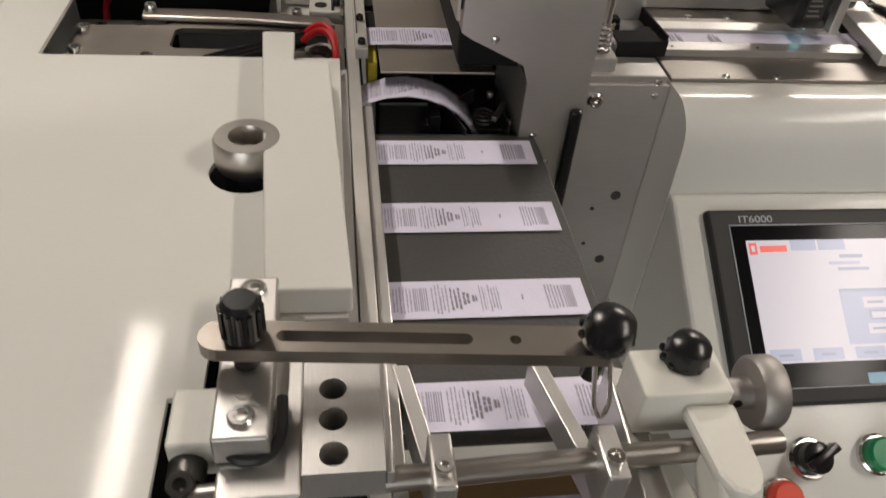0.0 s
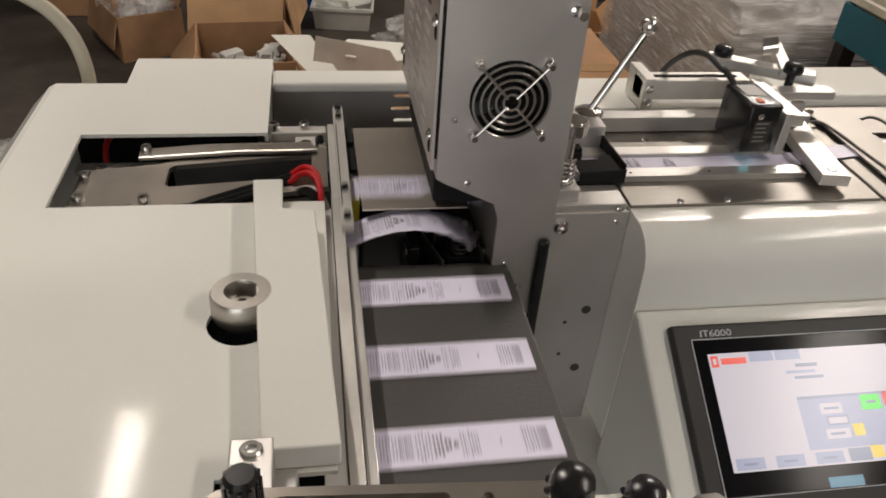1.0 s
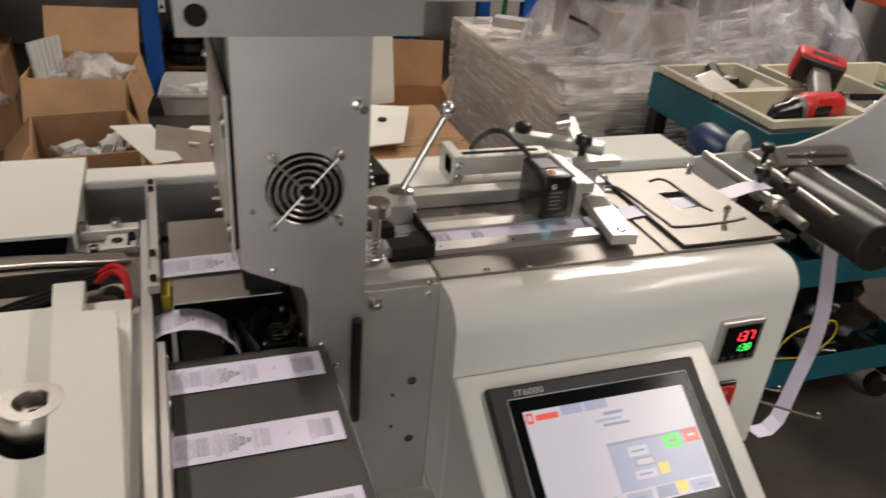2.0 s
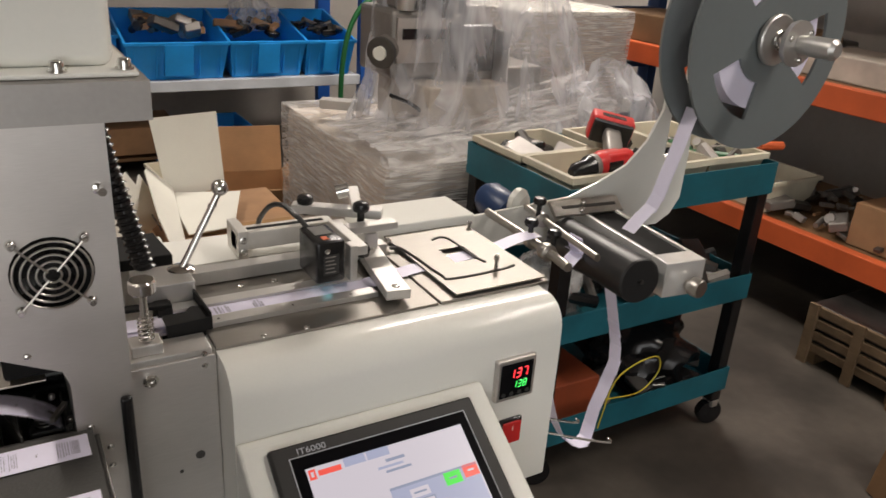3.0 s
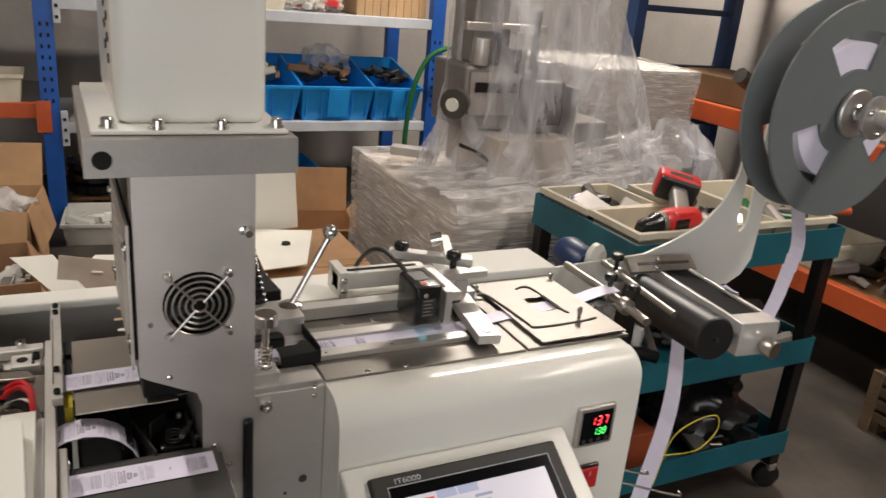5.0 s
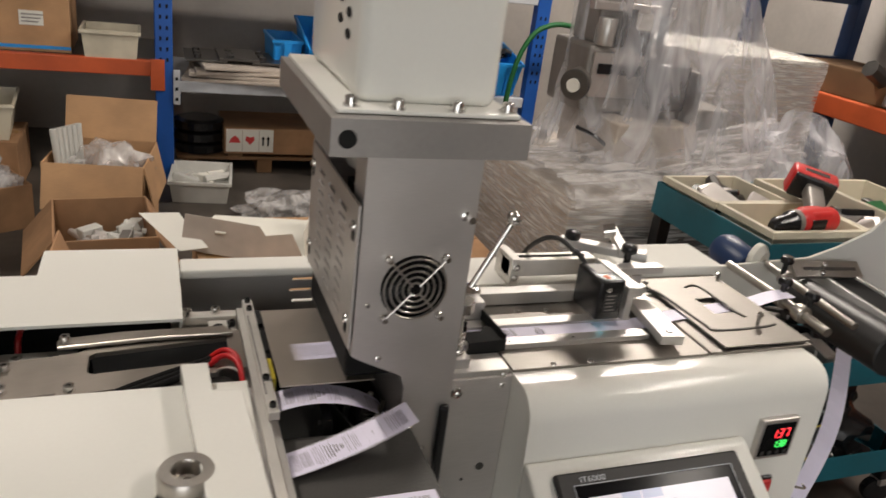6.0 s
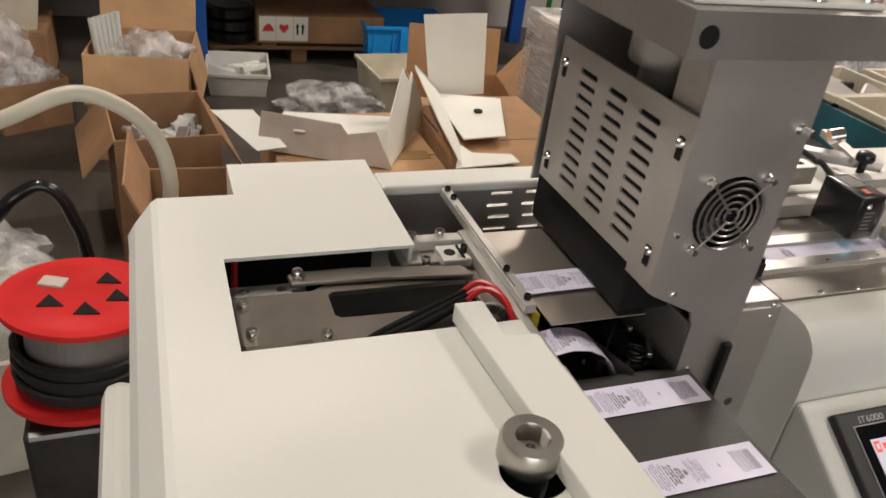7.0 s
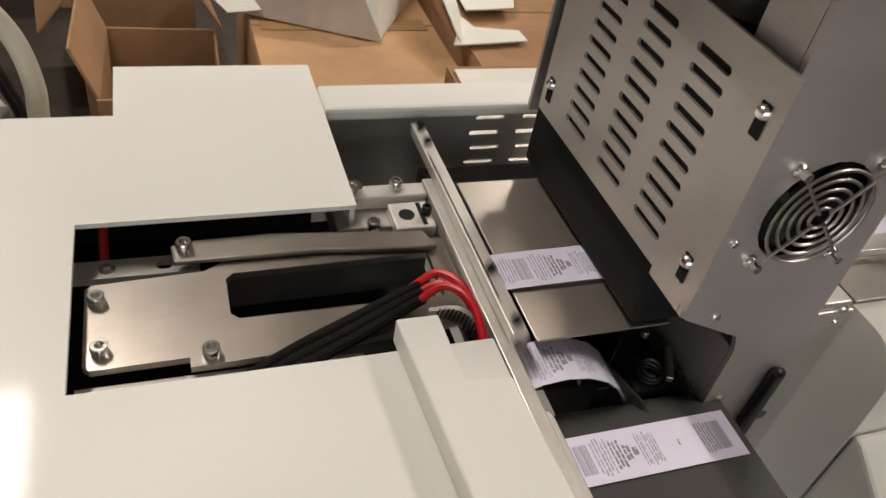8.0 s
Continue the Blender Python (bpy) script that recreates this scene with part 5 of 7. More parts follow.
def reel():
    c = Vector((0.975, 0.63, 1.228))
    t = thing("tape_reel", c, "grey plastic tape reel with three windows, holding white label tape", "reel")
    for y0 in (0.600, 0.648):
        # flange with three curved windows
        bm = B()
        for ring in range(3):
            r0, r1 = ((0.016, 0.056), (0.056, 0.104), (0.104, 0.142))[ring]
            seg = 72
            for k in range(seg):
                if ring == 1 and (k - 16) % 24 < 11:
                    continue
                a0, a1 = 2 * math.pi * k / seg, 2 * math.pi * (k + 1) / seg
                q = [(r0, a0), (r1, a0), (r1, a1), (r0, a1)]
                lo = [bm.verts.new((c.x + r * math.cos(a), y0, c.z + r * math.sin(a))) for r, a in q]
                hi = [bm.verts.new((c.x + r * math.cos(a), y0 + 0.004, c.z + r * math.sin(a))) for r, a in q]
                bm.faces.new(lo), bm.faces.new(hi[::-1])
                for i in range(4):
                    bm.faces.new((lo[i], hi[i], hi[(i + 1) % 4], lo[(i + 1) % 4]))
        bmesh.ops.remove_doubles(bm, verts=bm.verts, dist=1e-5)
        bmesh.ops.recalc_face_normals(bm, faces=bm.faces)
        part("flange", bm, REELGREY, t)
    bm = lathe(B(), [(0.03, 0.6045), (0.090, 0.6045), (0.090, 0.6475), (0.03, 0.6475)], (c.x, 0, c.z), (0, 1, 0), 64)
    part("tape_roll", bm, SATIN, t, "wound roll of white satin label tape")
    return t


tape_reel = reel()


# ---- storage racks ----
def bin_box(name, x, y, z, w, d, h, mat, label, category, group="", turn=0.0, taper=0.9, t=0.004, ribs=0):
    """An open tapered tub with a rim; x, y is its middle, z its foot."""
    th = thing(name, (0, 0, 0), label, category, group)
    bm = B()

    def ring(k, zz, off):
        return [bm.verts.new((sx * (w / 2 * k - off), sy * (d / 2 * k - off), zz)) for sx, sy in ((-1, -1), (1, -1), (1, 1), (-1, 1))]
    lo, hi = ring(taper, 0, 0), ring(1, h, 0)
    hi2, lo2 = ring(1, h, t), ring(taper, t, t)
    bm.faces.new(lo[::-1]), bm.faces.new(lo2)
    for a, b in ((lo, hi), (hi, hi2), (hi2, lo2)):
        for i in range(4):
            bm.faces.new((a[i], a[(i + 1) % 4], b[(i + 1) % 4], b[i]))
    bmesh.ops.recalc_face_normals(bm, faces=bm.faces)
    part("body", bm, mat, th)
    bm = B()
    r = t * 2
    for a in ((-w / 2 - r, w / 2 + r, -d / 2 - r, -d / 2), (-w / 2 - r, w / 2 + r, d / 2, d / 2 + r), (-w / 2 - r, -w / 2, -d / 2, d / 2), (w / 2, w / 2 + r, -d / 2, d / 2)):
        box(bm, *a, h - r * 2, h, 0.001)
    part("rim", bm, mat, th)
    for i in range(ribs):
        xx = -w * 0.42 + w * 0.84 * i / max(1, ribs - 1)
        part("rib", box(B(), xx - t, xx + t, -d / 2 * 0.97 - t, -d / 2 * 0.93, h * 0.1, h * 0.92, 0.001), mat, th)
    if ribs:
        part("handle", box(B(), -w * 0.14, w * 0.14, -d / 2 - t * 2.5, -d / 2 * 0.93, h * 0.15, h * 0.95, 0.002), mat, th)
    th.matrix_basis = pose(x, y, z, 0, 0, turn)
    return th


def carton(x, y, z, w, d, h, turn, flaps, mat, label, wall=0.006):
    """An open cardboard box; flaps: angles in degrees from upright for the -y, +x, +y, -x sides, None where shut away."""
    th = thing("carton", (0, 0, 0), label, "cardboard box", "cartons on the floor")
    part("floor_panel", box(B(), -w / 2, w / 2, -d / 2, d / 2, 0, wall), mat, th)
    for a in ((-w / 2, w / 2, -d / 2, -d / 2 + wall), (-w / 2, w / 2, d / 2 - wall, d / 2), (-w / 2, -w / 2 + wall, -d / 2 + wall, d / 2 - wall), (w / 2 - wall, w / 2, -d / 2 + wall, d / 2 - wall)):
        part("side_panel", box(B(), *a, wall, h, 0.0015), mat, th)
    for k, ang in enumerate(flaps):
        if ang is None:
            continue
        half, out, ln = ((w, d, d), (d, w, w), (w, d, d), (d, w, w))[k]
        m = pose(0, 0, 0, 0, 0, (0, 90, 180, 270)[k]) @ pose(0, -out / 2 + wall / 2, h, ang, 0, 0)
        part("flap", box(B(), -half / 2 + 0.004, half / 2 - 0.004, -wall / 2, wall / 2, 0, ln * 0.48, 0.001, m=m), mat, th)
    th.matrix_basis = pose(x, y, z, 0, 0, turn)
    return th


def clutter(name, x0, x1, y0, y1, z, n, seed, mats, label, category, size=(0.02, 0.06), flat=0.5):
    """A loose heap of small parts: one mesh, many small rounded pieces."""
    rnd = random.Random(seed)
    bm = B()
    for i in range(n):
        s = rnd.uniform(*size)
        m = pose(rnd.uniform(x0, x1), rnd.uniform(y0, y1), z + s * flat * 0.5 + rnd.random() * size[1] * 0.4, rnd.uniform(-25, 25), rnd.uniform(-25, 25), rnd.uniform(0, 180))
        k = rnd.randrange(len(mats))
        if rnd.random() < 0.45:
            cyl(bm, m @ Vector((-s * 0.7, 0, 0)), m @ Vector((s * 0.7, 0, 0)), s * 0.22, seg=8, mi=k)
        else:
            box(bm, -s * 0.6, s * 0.6, -s * 0.35, s * 0.35, -s * flat * 0.4, s * flat * 0.4, s * 0.05, 1, m=m, mi=k)
    return solid(name, bm, mats, ((x0 + x1) / 2, (y0 + y1) / 2, z), label, category, kind="stuff")


def crumple(name, x, y, z, sx, sy, sz, seed, mat, label, category, sub=4):
    """A crumpled plastic bag."""
    t = bmesh.new()
    bmesh.ops.create_icosphere(t, subdivisions=sub, radius=1)
    for v in t.verts:
        p = v.co.copy()
        d = noise.noise(p * 2.2 + Vector((seed, 0, 0))) * 0.35 + abs(noise.noise(p * 5 + Vector((0, seed, 0)))) * -0.22
        v.co = p * (1 + d)
        v.co.z = max(v.co.z, -0.55)
        v.co = Vector((v.co.x * sx, v.co.y * sy, (v.co.z + 0.55) * sz / 1.4))
    bm = merge(B(), t, Matrix.Translation((x, y, z)))
    return solid(name, bm, mat, (x, y, z), label, category, smooth=True)


def rack():
    # back rack, orange bay then pale bay
    t = thing("pallet_rack", (0.6, 4.3, 0.0), "blue and orange steel storage rack against the wall, full shelves", "storage rack", "storage racks")
    for x in (-1.95, 0.0, 1.98):
        for y in (4.0, 4.65):
            bm = box(B(), x - 0.04, x + 0.04, y - 0.03, y + 0.03, 0.0, 2.0, 0.003)
            up = part("upright", bm, BLUE, t)
            if y < 4.5:
                for k in range(8):
                    for dx in (-0.015, 0.015):
                        part("slot", box(B(), x + dx - 0.005, x + dx + 0.005, y - 0.0325, y - 0.0302, 0.62 + 0.05 * k, 0.638 + 0.05 * k), BLACKMATT, up)
    for z in (0.545, 1.25):
        part("beam", box(B(), -1.91, -0.04, 3.975, 4.02, z, z + 0.075, 0.004), ORANGE, t, "orange painted beam")
        part("shelf_board", box(B(), -1.91, -0.04, 4.02, 4.66, z + 0.05, z + 0.07, 0.002), DARKSTEEL, t)
        part("bracket", box(B(), -0.062, 0.002, 3.962, 3.969, z - 0.065, z + 0.085, 0.002), ORANGE, t)
    for z in (0.475, 1.045):
        part("beam", box(B(), 0.04, 1.94, 3.975, 4.02, z, z + 0.055, 0.004), SHELFGREY, t, "pale grey painted beam")
        part("shelf_board", box(B(), 0.04, 1.94, 4.02, 4.66, z + 0.03, z + 0.05, 0.002), SHELFGREY, t)
        bm = box(B(), 0.041, 0.072, 3.960, 3.974, z - 0.06, z + 0.11, 0.002)
        b = part("bracket", bm, SHELFGREY, t)
        for k in range(3):
            part("hole", box(B(), 0.050, 0.063, 3.9575, 3.9602, z - 0.04 + 0.05 * k, z - 0.025 + 0.05 * k), BLACKMATT, b)
    solid("batten", box(B(), 0.70, 1.90, 4.41, 4.46, 0.526, 0.626, 0.003), WOOD, (1.3, 4.43, 0.526), "raw wooden batten propping up the bins", "batten")
    for x, w in ((0.95, 0.50), (1.41, 0.41), (1.757, 0.28)):
        bin_box("storage_bin", x, 4.24, 0.581, w, 0.50, 0.205, BINBLUE, "bright blue plastic storage bin with machine parts in it", "storage bin", "blue bins on the shelf", ribs=5).matrix_basis = pose(x, 4.24, 0.579, 12.5, 0, 0)
    bin_box("storage_bin", 0.615, 4.32, 0.531, 0.15, 0.36, 0.205, BINBLUE, "bright blue plastic storage bin half hidden on the shelf", "storage bin", "blue bins on the shelf", ribs=5)
    bin_box("storage_bin", 1.10, 4.25, 0.0, 0.5, 0.4, 0.24, BINBLUE, "dark blue plastic bin under the shelf", "storage bin", "blue bins on the shelf", ribs=5)
    clutter("bin_parts", 0.80, 1.10, 4.12, 4.38, 0.72, 26, 3, [DARKSTEEL, CARD2, GREYMETAL], "dark brown metal offcuts in a bin", "machine parts", (0.05, 0.12))
    crumple("parts_bag", 1.42, 4.28, 0.74, 0.15, 0.12, 0.15, 5, SACK, "clear plastic bags of grey parts in a bin", "plastic bag")
    clutter("bin_parts", 1.24, 1.53, 4.12, 4.38, 0.72, 22, 4, [DARKSTEEL, BLACK, CARD2], "dark metal parts in a bin", "machine parts", (0.05, 0.10))
    clutter("bin_parts", 1.65, 1.88, 4.12, 4.38, 0.72, 22, 6, [BLACK, DARKSTEEL], "black metal parts in a bin", "machine parts", (0.04, 0.09))
    # flat dark frames and papers on the pale shelf
    for i in range(3):
        bm = box(B(), 0.10 + 0.16 * i, 0.30 + 0.16 * i, 4.02, 4.35, 0.62, 0.632, 0.003, m=pose(0, 0, 0.012 * (i % 2)))
        for k in range(3):
            cyl(bm, (0.16 + 0.16 * i, 4.08 + 0.09 * k, 0.63), (0.16 + 0.16 * i, 4.08 + 0.09 * k, 0.65), 0.018, seg=12)
        solid("steel_frame_part", bm, DARKSTEEL, (0.2 + 0.16 * i, 4.2, 0.62), "flat dark steel plate part lying on the shelf", "machine part", "steel plates on the shelf")
    for i in range(4):
        bm = box(B(), -0.26, 0.26, -0.17, 0.17, 0, 0.018, 0.004, m=pose(0.36 + 0.02 * i, 4.12, 0.532 + 0.021 * i, 0, 2 * (i % 2) - 1, 5 * i - 8))
        solid("cardboard_sheet", bm, PAPER, (0.36, 4.12, 0.532), "dusty folded cardboard sheet on the shelf", "cardboard sheet", "cardboard sheets")
    # top level of the pale bay
    bin_box("storage_tub", 0.94, 4.20, 1.097, 0.40, 0.34, 0.22, TUB, "ivory plastic tub on the upper shelf", "plastic tub")
    bin_box("storage_tub", 0.45, 4.20, 1.097, 0.42, 0.34, 0.24, TUB, "ivory plastic tub on the upper shelf", "plastic tub")
    crumple("red_bundle", 1.33, 4.17, 1.097, 0.15, 0.11, 0.17, 66, SACK, "clear bag of red plastic parts on the upper shelf", "plastic bag")
    clutter("red_parts", 1.21, 1.44, 4.08, 4.25, 1.10, 30, 67, [RED, PAPER, TUBWHITE], "red and white plastic parts on the upper shelf", "plastic parts", (0.04, 0.09))
    th = thing("wooden_box", (1.72, 4.22, 1.097), "pale raw wooden box on the upper shelf", "wooden box")
    for k in range(9):
        part("slat", box(B(), 1.525 + 0.046 * k, 1.568 + 0.046 * k, 4.06, 4.07, 1.097, 1.32, 0.002), PINE, th)
    part("core", box(B(), 1.525, 1.936, 4.071, 4.40, 1.097, 1.315, 0.003), PINE, th)
    # orange shelf
    th = thing("carton", (-0.52, 4.26, 0.615), "orange-brown cardboard carton with a printed label on the shelf", "cardboard box")
    bm = box(B(), -0.94, -0.41, 4.06, 4.46, 0.616, 0.95, 0.004)
    part("body", bm, CARD, th)
    part("label", box(B(), -0.62, -0.52, 4.0575, 4.0598, 0.735, 0.80), CREAM2, th)
    for k in range(3):
        part("print_bar", box(B(), -0.61, -0.54 + 0.01 * k, 4.0562, 4.0574, 0.748 + 0.016 * k, 0.754 + 0.016 * k), GREYMETAL, th)
    part("tape_line", box(B(), -0.939, -0.411, 4.0572, 4.0598, 0.630, 0.645), BINBLUE, th)
    part("print_bar", box(B(), -0.74, -0.46, 4.0575, 4.0598, 0.86, 0.885), CARD2, th)
    bin_box("parts_tub", -0.235, 4.10, 0.617, 0.25, 0.26, 0.13, TUB, "pale ivory plastic tub on the shelf", "plastic tub")
    # cabinet with a fragile mark on the lower level
    pl = thing("pallet", (0.55, 4.36, 0.0), "low dark wooden pallet under the shelf", "pallet")
    for k in range(5):
        part("board", box(B(), 0.06, 1.0, 4.17 + 0.078 * k, 4.235 + 0.078 * k, 0.075, 0.092, 0.002), WOOD, pl)
    for x in (0.08, 0.48, 0.90):
        part("bearer", box(B(), x, x + 0.08, 4.18, 4.54, 0.0, 0.0745, 0.003), WOOD, pl)
    th = thing("wooden_crate", (0.62, 4.35, 0.093), "brown crate with a white handling label under the shelf", "crate")
    part("body", box(B(), 0.30, 0.97, 4.16, 4.55, 0.112, 0.255, 0.004), CARD2, th)
    part("foot", box(B(), 0.32, 0.40, 4.17, 4.54, 0.093, 0.1115), WOOD, th)
    part("foot", box(B(), 0.87, 0.95, 4.17, 4.54, 0.093, 0.1115), WOOD, th)
    lb = part("label", box(B(), 0.31, 0.56, 4.1565, 4.1598, 0.125, 0.25), CREAM2, th, "white handling label with red and black signs")
    part("sign", prism(B(), [(0.325, 0.175), (0.385, 0.175), (0.375, 0.200), (0.355, 0.215), (0.335, 0.200)], 4.1545, 4.1563, "xz"), PRINTRED, lb)
    part("sign", prism(B(), [(0.435, 0.165), (0.460, 0.192), (0.455, 0.212), (0.435, 0.205), (0.415, 0.212), (0.410, 0.192)], 4.1545, 4.1563, "xz"), PRINTRED, lb)
    for x in (0.505, 0.532):
        part("sign", prism(B(), [(x - 0.004, 0.160), (x + 0.004, 0.160), (x + 0.004, 0.198), (x + 0.010, 0.198), (x, 0.215), (x - 0.010, 0.198), (x - 0.004, 0.198)], 4.1545, 4.1563, "xz"), BLACK, lb)
    for x in (0.393, 0.482):
        part("rule", box(B(), x, x + 0.003, 4.1548, 4.1563, 0.13, 0.245), PAPER, lb)
    for i in range(3):
        bm = B()
        lathe(bm, [(0.10, 0), (0.13, 0.01), (0.13, 0.05), (0.10, 0.06)], (0.18, 4.3, 0.093 + 0.062 * i), seg=24)
        solid("cable_coil", bm, BLACK, (0.18, 4.3, 0.093 + 0.062 * i), "dark coil of cable under the shelf", "cable coil", "cable coils")


rack()


def side_rack():
    t = thing("storage_rack", (2.95, 1.6, 0.0), "steel storage rack with orange beams and navy posts along the wall", "storage rack", "storage racks")
    for y in (-0.6, 3.05):
        for x in ((2.66, 3.3) if y < 0 else (2.60, 3.22)):
            part("upright", box(B(), x - 0.03, x + 0.03, y - 0.04, y + 0.04, 0, 2.0, 0.003), NAVY, t)
    for k in range(6):
        part("rung", box(B(), 2.63, 3.19, 3.035, 3.065, 0.145 + 0.28 * k, 0.175 + 0.28 * k, 0.003), NAVY, t)
    for z in (0.29, 0.83, 1.40):
        part("beam", box(B(), 2.62, 2.665, -0.56, 3.01, z, z + 0.085, 0.004), ORANGE, t, "orange painted beam")
        part("shelf_board", box(B(), 2.665, 3.34, -0.60, 3.05, z + 0.06, z + 0.08, 0.002), WOOD, t)
    # upper level: boards, boxes
    for x, y, z, a, b, h, tr, mat in ((2.85, 2.55, 0.911, 0.26, 0.50, 0.12, 3, WOOD), (2.86, 1.50, 0.911, 0.30, 0.40, 0.09, -6, PAPER), (2.85, 1.05, 0.911, 0.28, 0.34, 0.07, 4, PAPER)):
        solid("wooden_box" if mat is WOOD else "flat_carton", box(B(), -b / 2 * 0.7, b / 2 * 0.7, -a, a, 0, h, 0.006, m=pose(x, y, z, 0, 0, tr)), mat, (x, y, z), "dusty flat box lying on the rack shelf", "box", "boxes on the side rack")
    for k in range(5):
        solid("board", box(B(), -0.16, 0.16, -0.24, 0.24, 0, 0.008, 0.001, m=pose(2.86 + 0.02 * k, 0.75, 0.912 + 0.009 * k, 0, 1, 12 * k - 20)), (PAPER, WOOD)[k % 2], (2.86, 0.75, 0.912), "dusty thin board stacked on the rack", "board", "stacked boards")
    solid("hard_hat", lathe(B(), [(0.10, 0), (0.105, 0.008), (0.085, 0.012), (0.082, 0.05), (0.06, 0.09), (0.025, 0.105), (0, 0.107)], (2.86, 1.36, 1.001), seg=28), YELLOW, (2.86, 1.36, 1.001), "rounded yellow plastic hard hat on a flat carton", "hard hat", smooth=True)
    clutter("rack_parts", 2.70, 3.2, 1.9, 2.4, 0.911, 40, 11, [GREYMETAL, DARKSTEEL, WOOD, CARD2], "jumble of old metal parts on the rack", "machine parts", (0.04, 0.16))
    clutter("rack_parts", 2.70, 3.2, 0.9, 2.9, 0.372, 230, 12, [GREYMETAL, DARKSTEEL, CASTALU, CARD2, GREYMETAL], "jumble of grey metal parts on the lower rack shelf", "machine parts", (0.02, 0.09))
    clutter("rack_parts", 2.70, 3.2, -0.5, 0.85, 0.372, 130, 13, [GREYMETAL, DARKSTEEL, CASTALU, CARD2], "jumble of grey metal parts on the lower rack shelf", "machine parts", (0.02, 0.09))
    bin_box("parts_tub", 2.82, 1.95, 0.372, 0.28, 0.42, 0.13, TUB, "ivory plastic tub of metal parts on the rack", "plastic tub")
    th = thing("carton", (2.80, 1.18, 0.372), "brown carton with a white label printed with red marks", "cardboard box")
    part("body", box(B(), 2.70, 2.98, 0.98, 1.42, 0.373, 0.53, 0.004), CARD2, th)
    lb = part("label", box(B(), 2.6965, 2.6995, 1.0, 1.22, 0.39, 0.52), CREAM2, th)
    for y in (1.05, 1.14):
        part("sign", cyl(B(), (2.6968, y, 0.45), (2.6945, y, 0.45), 0.028, seg=14), PRINTRED, lb)
    # low wooden crate on the floor under the rack
    th = thing("slatted_crate", (2.70, 1.22, 0.0), "low raw wooden slatted crate on the floor", "crate")
    for k in range(4):
        part("slat", box(B(), 2.46, 2.475, 0.96, 1.34, 0.045 + 0.046 * k, 0.078 + 0.046 * k, 0.003), WEATHERED, th)
        part("slat", box(B(), 2.48, 2.90, 0.945, 0.958, 0.045 + 0.046 * k, 0.078 + 0.046 * k, 0.003), WEATHERED, th)
    # dark block added inside, so the gaps between slats carry their shade as colour
    part("core", box(B(), 2.476, 2.90, 0.961, 1.34, 0.045, 0.215, 0.004), DARKSTEEL, th)
    for y in (0.962, 1.13, 1.30):
        part("upright", box(B(), 2.446, 2.4595, y, y + 0.035, 0.0, 0.225, 0.002), WEATHERED, th)
    for y in (0.96, 1.28):
        part("bearer", box(B(), 2.47, 2.90, y, y + 0.06, 0.0, 0.045), WEATHERED, th)
    # wooden trestle beam at the front right
    t = thing("wooden_trestle", (2.05, 0.66, 0.0), "raw wooden trestle with a thick top beam", "trestle")
    part("top_beam", box(B(), -0.045, 0.045, -0.45, 0.20, 0.22, 0.29, 0.006, m=pose(2.03, 0.62, 0.0, 0, 0, -18)), WOOD, t)
    part("plank", box(B(), -0.02, 0.35, -0.05, 0.03, 0.12, 0.16, 0.004, m=pose(2.08, 0.70, 0.0, 0, 0, -10)), WOOD, t)
    for y in (-0.38, 0.13):
        for s in (-1, 1):
            part("leg", box(B(), -0.02, 0.02, -0.03, 0.03, 0.0, 0.24, 0.003, m=pose(2.03 + s * 0.06, 0.62, 0, 0, 0, -18) @ pose(0, y, 0, 0, -s * 8, 0)), WOOD, t)


side_rack()


